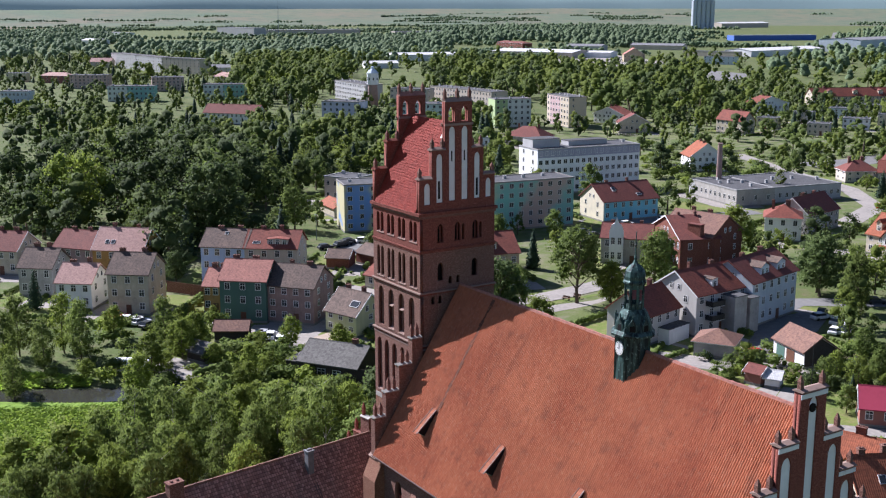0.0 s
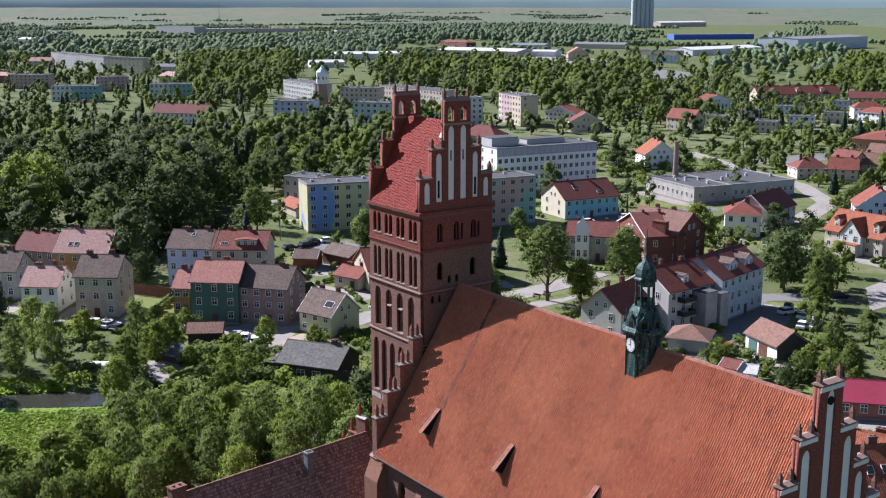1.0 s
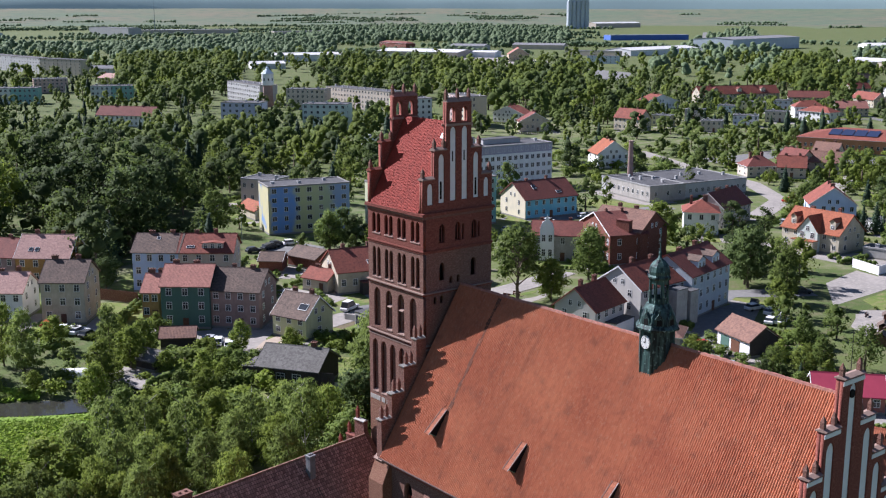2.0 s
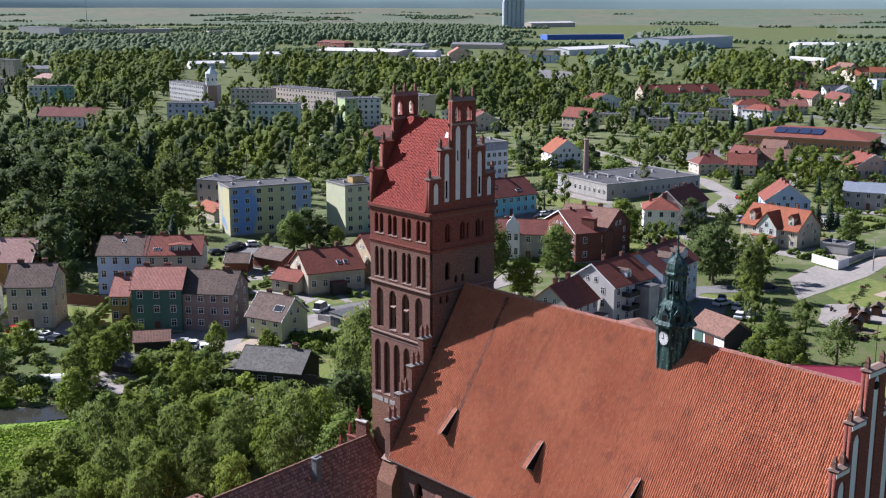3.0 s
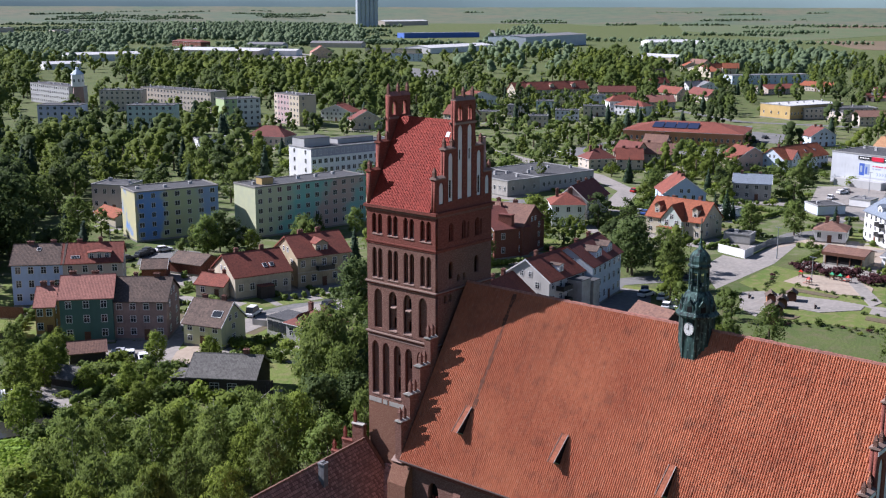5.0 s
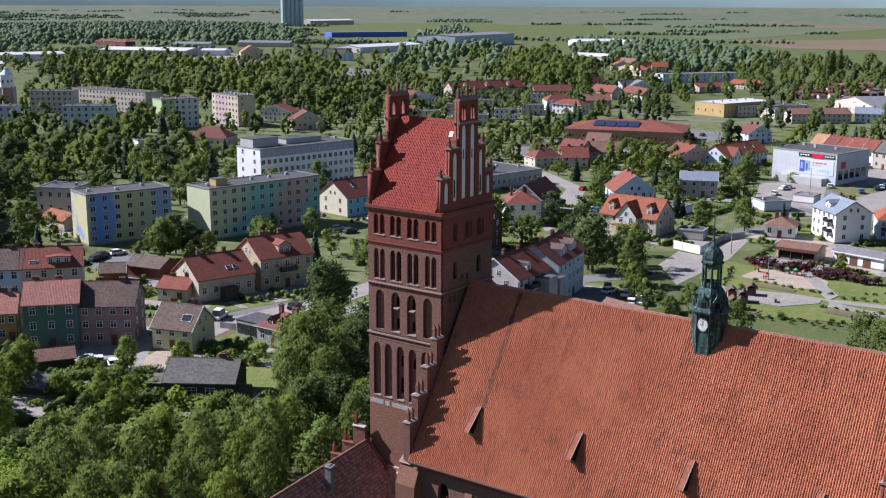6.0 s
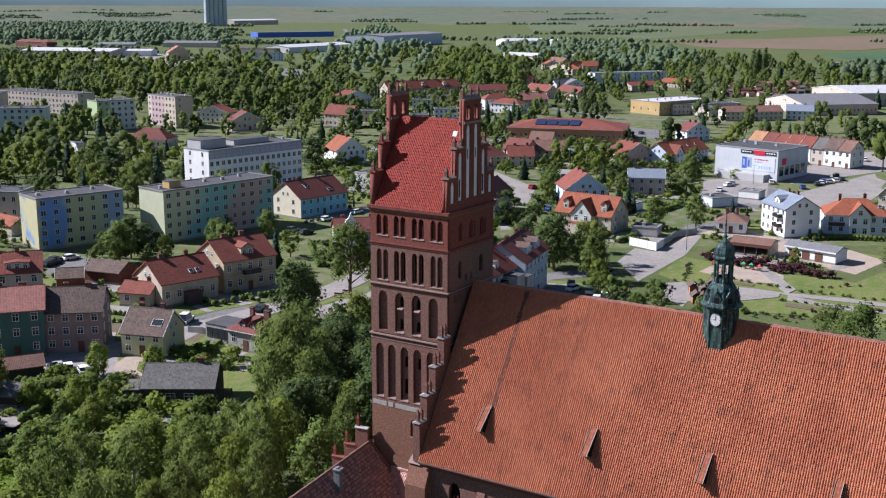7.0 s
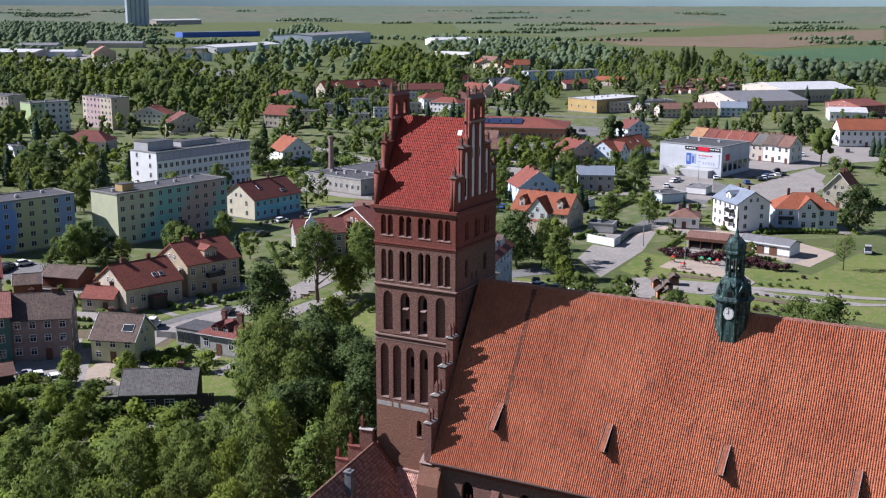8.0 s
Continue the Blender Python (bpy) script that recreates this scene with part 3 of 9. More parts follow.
for y in WIN_Y:
    bm = bmesh.new()
    for o in (-0.24, 0.24):
        box(bm, WX + 0.25, y + o - 0.06, 4, WX + 0.4, y + o + 0.06, 11.4)
    box(bm, WX + 0.25, y - 0.68, 7.9, WX + 0.4, y + 0.68, 8.0)
    part("window_tracery", bm, BRICK_RED, church)
for y in [-47.0] + [-7.75 - 6.5 * k for k in range(6)]:
    bm = bmesh.new()
    prism(bm, [(WX - 1.0, 0), (WX, 0), (WX, 12.8), (WX - 1.0, 10.8)], y - 0.45, y + 0.45, "y")
    part("buttress", bm, BRICK, church)
bm = bmesh.new()
box(bm, WX - 0.25, NY + 0.3, EAVE_Z - 0.75, WX - 0.002, -0.2, EAVE_Z - 0.35)
box(bm, WX - 0.45, NY + 0.3, EAVE_Z - 0.35, WX - 0.002, -0.2, EAVE_Z - 0.05)
part("eaves_cornice", bm, BRICK_RED, church)
nrise, nrun = RIDGE_Z - EAVE_Z, 11.1
nlen = math.hypot(nrise, nrun)
tile_field("nave_roof", -NY - 0.9, nlen, nave_tile, church, slope_matrix((EAVE_X, -0.45, EAVE_Z), (0, -1, 0), (nrun, 0, nrise)), 0.225, 0.40, 0.080, True, 0.014)
tile_field("nave_roof", -NY - 0.9, nlen, nave_tile, church, slope_matrix((2 * XC - EAVE_X, NY + 0.45, EAVE_Z), (0, 1, 0), (-nrun, 0, nrise)), 0.5, 0.72, 0.06)
bm = bmesh.new()
prism(bm, [(EAVE_X + 0.35, EAVE_Z + 0.02), (2 * XC - EAVE_X - 0.35, EAVE_Z + 0.02), (XC, RIDGE_Z - 0.5)], NY + 0.5, -0.5, "y")
part("roof_body", bm, "darkwood", church)
bm = bmesh.new()
rr = random.Random(3)
for i in range(int((-NY - 1) / 0.42)):
    y = -0.5 - i * 0.42
    prism(bm, [(XC - 0.16, RIDGE_Z - 0.12), (XC + 0.16, RIDGE_Z - 0.12), (XC + 0.08, RIDGE_Z + 0.09 + rr.uniform(-.03, .03)), (XC - 0.08, RIDGE_Z + 0.09)], y - 0.4, y, "y")
part("ridge_tiles", bm, "pink", church)["kind"] = "stuff"
bm = bmesh.new()
prism(bm, [(EAVE_X - 0.16, EAVE_Z - 0.1), (EAVE_X + 0.05, EAVE_Z - 0.1), (EAVE_X + 0.02, EAVE_Z + 0.03), (EAVE_X - 0.16, EAVE_Z + 0.02)], NY + 0.5, -0.4, "y")
part("gutter", bm, "gutter_metal", church, "dark metal eaves gutter")


def on_roof(y, z):
    """The place on the slope to -x, as a matrix: x along the eave, y up the slope, z outwards."""
    x = EAVE_X + (z - EAVE_Z) * nrun / nrise
    return slope_matrix((x, y, z), (0, -1, 0), (nrun, 0, nrise))


for y in (-6.7, -18.6, -30.2, -42.0):
    m = on_roof(y, 18.4)
    # The wedge is near-black all over: the cheeks' shade is in its colour.
    bm = bmesh.new()
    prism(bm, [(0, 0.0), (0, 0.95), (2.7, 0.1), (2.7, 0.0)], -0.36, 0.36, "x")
    dormer_ob = part("roof_dormer", bm, "shade_black", church, "small wedge-shaped roof vent with shade painted on its cheeks", m)
    part("louver", box(bmesh.new(), -0.34, -0.07, 0.06, 0.34, -0.002, 0.34), "bin_green", dormer_ob, "weathered green sill board")
    part("dormer_roof", prism(bmesh.new(), [(-0.2, 1.0), (-0.2, 1.1), (2.9, 0.2), (2.9, 0.1)], -0.30, 0.34, "x"), "orange", dormer_ob)
    part("dormer_edge", prism(bmesh.new(), [(-0.22, 1.11), (-0.22, 1.17), (2.9, 0.27), (2.9, 0.21)], -0.37, -0.305, "x"), "band_stone", dormer_ob)
    part("dormer_edge", prism(bmesh.new(), [(-0.22, 1.11), (-0.22, 1.17), (2.9, 0.27), (2.9, 0.21)], 0.345, 0.40, "x"), "kerb", dormer_ob)
m = on_roof(-7.15, 20.4)
for k in range(17):
    w = 0.19 + 0.08 * math.sin(k * 2.1)
    bm = box(bmesh.new(), -w, 0.0, 0.06, w, 0.76, 0.085)
    part("roof_strip", bm, "strip_felt", church, "dark weathered strip running up the roof" if k == 0 else "", m @ Matrix.Translation((0.05 * math.sin(k * 1.3), 0.78 * k, 0)))

# stepped half gables on both sides of the tower
for side in (-1, 1):
    wx = T0 if side < 0 else T0 + TW
    prof = [(0.0, 0.0), (0.0, 26.6), (1.3, 26.6), (1.3, 23.9), (2.95, 23.9), (2.95, 21.2), (4.6, 21.2), (4.6, 18.6), (6.0, 18.6), (6.0, 14.4), (5.3, 14.4), (5.3, 0.0)]
    bm = bmesh.new()
    prism(bm, [(wx + side * a, z) for a, z in prof], -0.42, 0.42, "y")
    gab = part("stepped_gable", bm, BRICK, church)
    for a, b, z in ((0.05, 1.3, 26.6), (1.3, 2.95, 23.9), (2.95, 4.6, 21.2), (4.6, 6.0, 18.6)):
        bm = bmesh.new()
        xa, xb = sorted((wx + side * (a + 0.0), wx + side * (b + 0.1)))
        prism(bm, [(-0.47, z + 0.002), (0.47, z + 0.002), (0.47, z + 0.08), (0, z + 0.26), (-0.47, z + 0.08)], xa, xb, "x")
        part("coping", bm, "stone", gab)
        for k in (0.3, 0.95):
            part("pinnacle", pinnacle(bmesh.new(), wx + side * (a + 0.15 + k), 0.0, z + 0.1, 0.36, 1.45), BRICK, gab)
bm = bmesh.new()
prism(bm, [(WX - 1.2, 0), (WX + 0.6, 0), (WX + 0.6, 14.2), (WX - 0.2, 14.2), (WX - 1.2, 12.0)], -1.6, 0.9, "y")
part("corner_buttress", bm, BRICK_BUFF, church)
bm = bmesh.new()
prism(bm, [(WX - 0.35, 14.0), (WX + 0.9, 14.9), (WX + 0.9, 15.1), (WX - 0.5, 14.12)], -0.5, 1.0, "y")
part("buttress_cap", bm, "band_stone", church)

# far gable
steps = [(0, 33.4), (1.4, 29.6), (3.5, 26.2), (5.4, 22.8), (7.3, 19.4), (9.2, 16.0)]
half = [1.4, 3.5, 5.4, 7.3, 9.2, 11.3]
prof = []
for (a, z), b in zip(steps, half):
    prof += [(a, z), (b, z)]
outline = [(-x, z) for x, z in prof[::-1]] + prof[1:] + [(11.3, 0), (-11.3, 0)]
nic = [(-0.5, 0.5, 16.0, 32.9)] + [(s * c - 0.56, s * c + 0.56, 16.0, zt) for c, zt in ((2.6, 28.6), (4.45, 25.2), (6.35, 21.8)) for s in (-1, 1)]
GX = XC + 0.4
wall_y(sheet(outline, [arch(*q) for q in nic], 0.35), GX, NY, "end_gable", BRICK_RED, church)
wall_y(sheet(outline, [], 0.35), GX + 0.001, NY + 0.352, "end_gable_back", BRICK_RED, church)
for q in nic:
    wall_y(sheet(arch(q[0] + 0.01, q[1] - 0.01, q[2] + 0.01, q[3] - 0.01), [], 0.08), GX, NY + 0.14, "plaster_niche", "niche_white", church, "white plastered pointed niche")
# Solid disc; the opening's shade is painted as its colour.
bm = bmesh.new()
lathe(bm, [(0.34, -0.1), (0.34, 0.1)], 16)
part("roundel", bm, "shade_black", church, "round opening drawn as a disc painted in shade black", Matrix.Translation((GX, NY + 0.12, 32.0)) @ Matrix.Rotation(radians(90), 4, "X"))
for s in (-1, 1):
    for (a, z), b in zip(steps, half):
        lo, hi = (0.0, b) if a == 0 else (a, b)
        xa, xb = sorted((GX + s * lo, GX + s * (hi + 0.08)))
        bm = bmesh.new()
        box(bm, xa, NY - 0.05, z - 0.5, xb, NY - 0.003, z - 0.14)
        part("plaster_band", bm, "niche_white", church, "whitewashed band on the gable step")
        bm = bmesh.new()
        prism(bm, [(NY - 0.15, z + 0.002), (NY + 0.85, z + 0.002), (NY + 0.85, z + 0.08), (NY + 0.35, z + 0.25), (NY - 0.15, z + 0.08)], xa, xb, "x")
        part("coping", bm, "band_stone", church)
        for px in ((hi - 0.2,) if a == 0 else (lo + 0.45, hi - 0.2)):
            part("pinnacle", pinnacle(bmesh.new(), GX + s * px, NY + 0.35, z, 0.34, 1.25), BRICK, church)
bm = bmesh.new()
lathe(bm, [(0.03, 33.8), (0.02, 37.0)], 6, GX, NY + 0.35)
part("gable_rod", bm, "iron", church, "thin iron rod on the gable")

# ridge turret with clock and open lantern
turret = thing("ridge_turret", Matrix.Translation((XC - 0.3, -28.3, 0)) @ Matrix.Diagonal((0.8, 0.8, 1, 1)), "octagonal ridge turret clad in dark green copper with a clock", "turret")
TN = math.pi / 8
bm = lathe(bmesh.new(), [(2.05, 27.2), (2.0, 33.3)], 8, 0, 0, TN)
part("turret_base", bm, "patina", turret)
bm = lathe(bmesh.new(), [(2.5, 33.2), (2.55, 33.38), (2.2, 33.7), (2.0, 34.4), (1.6, 35.1), (1.25, 35.5)], 8, 0, 0, TN)
part("turret_skirt", bm, "patina", turret)
for i in range(8):
    a = TN + math.pi / 4 * i
    bm = lathe(bmesh.new(), [(0.15, 35.4), (0.13, 37.7)], 6, 1.02 * math.cos(a), 1.02 * math.sin(a))
    part("lantern_post", bm, "patina", turret)
    bm = bmesh.new()
    m = Matrix.Rotation(a + math.pi / 8, 4, "Z")
    box(bm, 0.9, -0.42, 37.3, 1.0, 0.42, 37.7)
    part("lantern_lintel", bm, "patina", turret, "", m)
    part("lantern_rail", box(bmesh.new(), 0.92, -0.42, 35.5, 1.0, 0.42, 36.05), "patina", turret, "", m)
    bm = bmesh.new()
    prism(bm, [(-0.85, 27.6), (0.85, 27.6), (0.85, 33.2), (-0.85, 33.2)], 1.85, 1.91, "x")
    part("copper_panel", bm, "patina", turret, "", m) if i % 2 == 0 else bm.free()
bm = lathe(bmesh.new(), [(1.25, 37.7), (1.34, 37.82), (1.34, 37.95), (1.18, 38.08), (1.24, 38.4), (1.1, 38.85), (0.72, 39.25), (0.32, 39.5), (0.16, 39.8), (0.2, 40.0), (0.1, 40.2), (0.05, 42.3)], 8, 0, 0, TN)
part("turret_dome", bm, "patina", turret)
bm = lathe(bmesh.new(), [(0.05, 40.9), (0.14, 41.0), (0.14, 41.15), (0.04, 41.25)], 8)
part("finial", bm, "iron", turret)
for a in (math.pi, math.pi * 1.25, math.pi * 1.5, math.pi * 0.75):
    m = Matrix.Rotation(a, 4, "Z")
    bm = bmesh.new()
    prism(bm, [(-0.5, 33.6), (0.5, 33.6), (0.5, 34.3), (0, 34.85), (-0.5, 34.3)], 1.4, 2.02, "x")
    lathe(bm, [(0.04, 34.7), (0.09, 35.0), (0.03, 35.25)], 6, 1.9, 0)
    lucarne = part("lucarne", bm, "patina", turret, "small gabled copper dormer", m)
    # Thin slab on the front, near-black in place of inner shade.
    bm = bmesh.new()
    prism(bm, [(-0.28, 33.72), (0.28, 33.72), (0.28, 34.25), (-0.28, 34.25)], 2.02, 2.04, "x")
    part("lucarne_panel", bm, "shade_black", lucarne)
for a in (math.pi,):
    m = Matrix.Rotation(a, 4, "Z") @ Matrix.Translation((1.90, 0, 32.1)) @ Matrix.Rotation(radians(90), 4, "Y")
    bm = lathe(bmesh.new(), [(0.62, -0.05), (0.62, 0.07)], 24)
    clock = part("clock_face", bm, "frame_white", turret, "round white clock dial with dark hands", m)
    bm = bmesh.new()
    box(bm, -0.42, -0.03, 0.075, 0.02, 0.03, 0.095)
    box(bm, -0.02, -0.28, 0.075, 0.04, 0.02, 0.095)
    for k in range(12):
        c, s = 0.52 * math.cos(k * math.pi / 6), 0.52 * math.sin(k * math.pi / 6)
        box(bm, c - 0.03, s - 0.03, 0.072, c + 0.03, s + 0.03, 0.085)
    part("clock_hands", bm, "sign_black", clock)

# wing beside the tower with a mossy dark roof, standing slightly askew
WING_TURN = 8.0
WR_Y, WR_Z, WE_Y, WE_Z, WX1 = 10.0, 12.7, 3.0, 4.3, -48.0
wing = thing("parish_wing", Matrix.Translation((0, 10, 0)) @ Matrix.Rotation(radians(WING_TURN), 4, "Z") @ Matrix.Translation((0, -10, 0)), "low brick wing with a dark weathered tiled roof", "building")
bm = bmesh.new()
prism(bm, [(WE_Y + 0.6, 0), (2 * WR_Y - WE_Y - 0.6, 0), (2 * WR_Y - WE_Y - 0.6, WE_Z), (WR_Y, WR_Z - 0.4), (WE_Y + 0.6, WE_Z)], WX1 + 0.3, -0.9, "x")
part("wing_wall", bm, BRICK, wing)
wlen = math.hypot(WR_Y - WE_Y, WR_Z - WE_Z)
tile_field("wing_roof", -WX1 - 0.55, wlen, wing_tile, wing, slope_matrix((WX1, WE_Y, WE_Z), (1, 0, 0), (0, WR_Y - WE_Y, WR_Z - WE_Z)), 0.30, 0.40, 0.10, False, 0.055)
tile_field("wing_roof", -WX1 - 0.55, wlen, wing_tile, wing, slope_matrix((-0.55, 2 * WR_Y - WE_Y, WE_Z), (-1, 0, 0), (0, -(WR_Y - WE_Y), WR_Z - WE_Z)), 0.5, 0.7, 0.06)
rr = random.Random(9)
bm = bmesh.new()
for k in range(int((-WX1 - 0.6) / 0.42)):
    x = -0.6 - k * 0.42
    prism(bm, [(WR_Y - 0.2, WR_Z - 0.1), (WR_Y + 0.2, WR_Z - 0.1), (WR_Y + 0.1, WR_Z + 0.14 + rr.uniform(0, .05)), (WR_Y - 0.1, WR_Z + 0.14 + rr.uniform(0, .05))], x - 0.4, x, "x")
part("ridge_tiles", bm, "brownroof", wing)["kind"] = "stuff"
bm = bmesh.new()
prism(bm, [(WE_Y - 0.2, WE_Z - 0.3), (WE_Y - 0.2, WE_Z + 0.25), (WR_Y, WR_Z + 0.3), (WR_Y, WR_Z - 0.3)], -0.85, -0.4, "x")
part("verge", bm, BRICK_BUFF, wing, "mossy brick verge of the wing")
for y0, y1, z1, tall in ((10.1, 11.7, 14.2, 1.6), (11.72, 13.2, 12.0, 1.5), (13.22, 14.8, 10.2, 1.3)):
    bm = bmesh.new()
    box(bm, -0.9, y0, 0, -0.3, y1, z1)
    st = part("gable_step", bm, BRICK, wing)
    bm = bmesh.new()
    prism(bm, [(-1.0, z1 + 0.002), (-0.2, z1 + 0.002), (-0.2, z1 + 0.08), (-0.6, z1 + 0.22), (-1.0, z1 + 0.08)], y0 - 0.03, y1 + 0.05, "y")
    part("coping", bm, "stone" if z1 > 14 else "red", st)
    part("pinnacle", pinnacle(bmesh.new(), -0.6, y1 - 0.25, z1 + 0.1, 0.34, tall), BRICK_RED, st)


def stack(name, x, y, z0, z1, w, d, mat, parent, label=""):
    bm = bmesh.new()
    box(bm, x - w / 2, y - d / 2, z0, x + w / 2, y + d / 2, z1)
    box(bm, x - w / 2 - 0.08, y - d / 2 - 0.08, z1, x + w / 2 + 0.08, y + d / 2 + 0.08, z1 + 0.14)
    for s in (-0.22, 0.22):
        box(bm, x + s * w - 0.12, y - 0.12, z1 + 0.14, x + s * w + 0.12, y + 0.12, z1 + 0.3)
    return part(name, bm, mat, parent, label)


stack("chimney", -10.3, 8.6, 9.6, 13.3, 0.75, 0.75, "greyroof", wing, "slender rendered chimney streaked grey")
stack("chimney", -26.2, 9.4, 9.0, 13.9, 1.6, 1.0, BRICK, wing, "wide brick chimney")
bm = box(bmesh.new(), -10.65, 0.0, 0.075, -10.0, 7.2, 0.10)
part("soot_strip", bm, "gutter_metal", wing, "rusty stain strip below the chimney", slope_matrix((0, WE_Y, WE_Z), (1, 0, 0), (0, WR_Y - WE_Y, WR_Z - WE_Z)))
lean_to = thing("lean_to", Matrix(), "small lean-to with a faded pinkish tiled roof", "outbuilding")
tile_field("lean_to_roof", 4.4, 6.6, lean_tile, lean_to, slope_matrix((-4.9, 7.3, 5.6), (0, -1, 0), (4.95, 0, 4.4)), 0.24, 0.36, 0.05)
bm = bmesh.new()
prism(bm, [(-4.6, 0), (T0 - 0.05, 0), (T0 - 0.05, 9.8), (-4.6, 5.7)], 3.1, 7.1, "y")
part("lean_to_wall", bm, BRICK_BUFF, lean_to)
part("lean_to_ridge", box(bmesh.new(), -0.25, 2.9, 9.95, 0.08, 7.3, 10.16), "pale_pink", lean_to)

# ---- ground ----
RIVER = [(-120, 128), (-62, 100), (-40, 91), (-22, 82.5), (-14, 78), (-6, 74.5), (8, 72)]


def seg_dist(px, py, pts):
    best = 1e9
    for (x0, y0), (x1, y1) in zip(pts, pts[1:]):
        dx, dy = x1 - x0, y1 - y0
        k = min(1, max(0, ((px - x0) * dx + (py - y0) * dy) / (dx * dx + dy * dy)))
        best = min(best, math.hypot(px - x0 - k * dx, py - y0 - k * dy))
    return best


def ground_z(x, y):
    if -150 < x < 30 and 50 < y < 160:
        d = seg_dist(x, y, RIVER)
        if d < 9:
            return -0.9 * (1 - d / 9) ** 0.7
    return 0.0


axis = [-5200, -3800, -2600, -1700, -1000, -600, -400, -250] + list(range(-160, 161, 4)) + [200, 300, 420, 560, 760, 1000, 1400, 1900, 2600, 3400, 4200, 5200]
gv = [(x, y, ground_z(x, y)) for y in axis for x in axis]
na_ = len(axis)
gf = [(j * na_ + i, j * na_ + i + 1, (j + 1) * na_ + i + 1, (j + 1) * na_ + i) for j in range(na_ - 1) for i in range(na_ - 1)]
tagged(link_mesh("ground", gv, gf, "meadow_mix", smooth=True), "rough green grassland reaching to the horizon", "ground", kind="structure")


def strip_mesh(pts, width, z):
    v, f = [], []
    for i, (x, y) in enumerate(pts):
        a, b = pts[max(0, i - 1)], pts[min(len(pts) - 1, i + 1)]
        d = Vector((b[0] - a[0], b[1] - a[1])).normalized()
        v += [(x - d.y * width / 2, y + d.x * width / 2, z), (x + d.y * width / 2, y - d.x * width / 2, z)]
    f = [(2 * i, 2 * i + 1, 2 * i + 3, 2 * i + 2) for i in range(len(pts) - 1)]
    return v, f


LAYER = [0]
NO_TREES = []


def flat_area(name, mat, label, category, pts, z=0.03, blocks=True):
    """A level patch of ground with a shallow edge."""
    LAYER[0] += 1
    h = z + 0.004 * (LAYER[0] % 12)
    bm = bmesh.new()
    prism(bm, pts, -0.05, h, "z")
    ob = part(name, bm, mat)
    if blocks:
        NO_TREES.append(pts)
    return tagged(ob, label, category, kind="structure")


def road(name, mat, label, width, pts, z=0.03):
    LAYER[0] += 1
    v, f = strip_mesh(pts, width, z + 0.004 * (LAYER[0] % 12))
    ob = link_mesh(name, v, f, mat)
    for (x0, y0), (x1, y1) in zip(pts, pts[1:]):
        d = Vector((x1 - x0, y1 - y0)).normalized() * (width / 2 + 1.0)
        NO_TREES.append([(x0 - d.y, y0 + d.x), (x0 + d.y, y0 - d.x), (x1 + d.y, y1 - d.x), (x1 - d.y, y1 + d.x)])
    return tagged(ob, label, "road", kind="structure")


v, f = strip_mesh(RIVER, 7.0, -0.42)
tagged(link_mesh("river", v, f, "water"), "narrow dark river between grassy banks", "river", kind="structure")
NO_TREES.append([(-60, 104), (-60, 96), (-22, 79), (-6, 71.5), (8, 69), (8, 75), (-6, 78), (-20, 86.5)])

flat_area("town_ground", "town_ground", "patchy paving, gravel and grass between houses", "ground", [(289.0, 411.7), (402.9, 361.4), (491.2, 241.5), (647.6, 43.2), (215.9, -16.0), (174.3, 43.5), (150.8, 71.4), (151.8, 98.9), (81.5, 64.5), (58.3, 89.6), (43.3, 101.1), (35.7, 114.9)], 0.002, False)
flat_area("town_ground", "town_ground", "patchy paving, gravel and grass between houses", "ground", [(-0.6, 211.3), (52.1, 176.8), (63.9, 130.1), (44.6, 95.1), (-16.6, 135.1)], 0.002, False)
flat_area("meadow", "lush", "bright green reedy meadow by the river", "meadow", [(-27.9, 81.8), (-19.0, 75.4), (-10.2, 70.2), (-9.9, 61.7), (-16.1, 52.1), (-22.4, 53.8), (-30.4, 49.5), (-35.0, 48.2)], 0.03, True)
flat_area("field", "soil_field", "bare brown ploughed field", "field", [(1544.7, 7534.2), (2050.2, 6803.4), (2393.1, 5617.1), (1387.1, 3513.9), (1052.4, 3319.6), (616.3, 3134.5)], 0.3, False)
flat_area("field", "soil_field", "bare brown ploughed field", "field", [(5188.0, 2117.0), (5223.4, 1671.4), (4612.0, 1154.6), (3030.6, 795.5), (2834.4, 1091.0)], 0.3, False)
flat_area("field", "crop_field", "light green grassland", "field", [(11456.7, 6442.8), (10498.8, 4268.1), (7441.0, 988.1), (2833.4, 348.1), (2879.3, 754.2), (1802.1, 720.5), (2277.7, 1205.6)], 0.2, False)
flat_area("field", "soil_field", "dry brownish field", "field", [(1779.3, 694.9), (1946.5, 553.3), (2769.4, 339.2), (1959.5, 226.7), (1511.6, 300.8), (1488.3, 502.4)], 0.3, False)
flat_area("field", "crop_dark", "dark green crop field", "field", [(1353.4, 312.6), (1679.5, 187.8), (1187.4, 119.5), (1134.0, 186.8)], 0.3, False)
flat_area("field", "crop_field", "light green crop field", "field", [(7726.2, 6151.6), (10462.4, 6723.2), (8502.7, 4260.6), (3277.5, 1684.8), (2613.8, 1648.6), (3189.9, 2296.5)], 0.3, False)
flat_area("field", "crop_field", "light green crop field", "field", [(4724.1, 22601.1), (5583.5, 13964.0), (2440.1, 5574.4), (1697.5, 8258.4)], 0.3, False)
flat_area("pond", "water", "blue pond in the fields", "pond", [(1181.9, 264.1), (1175.3, 236.9), (1076.1, 218.4), (1113.1, 245.3)], 0.35, True)
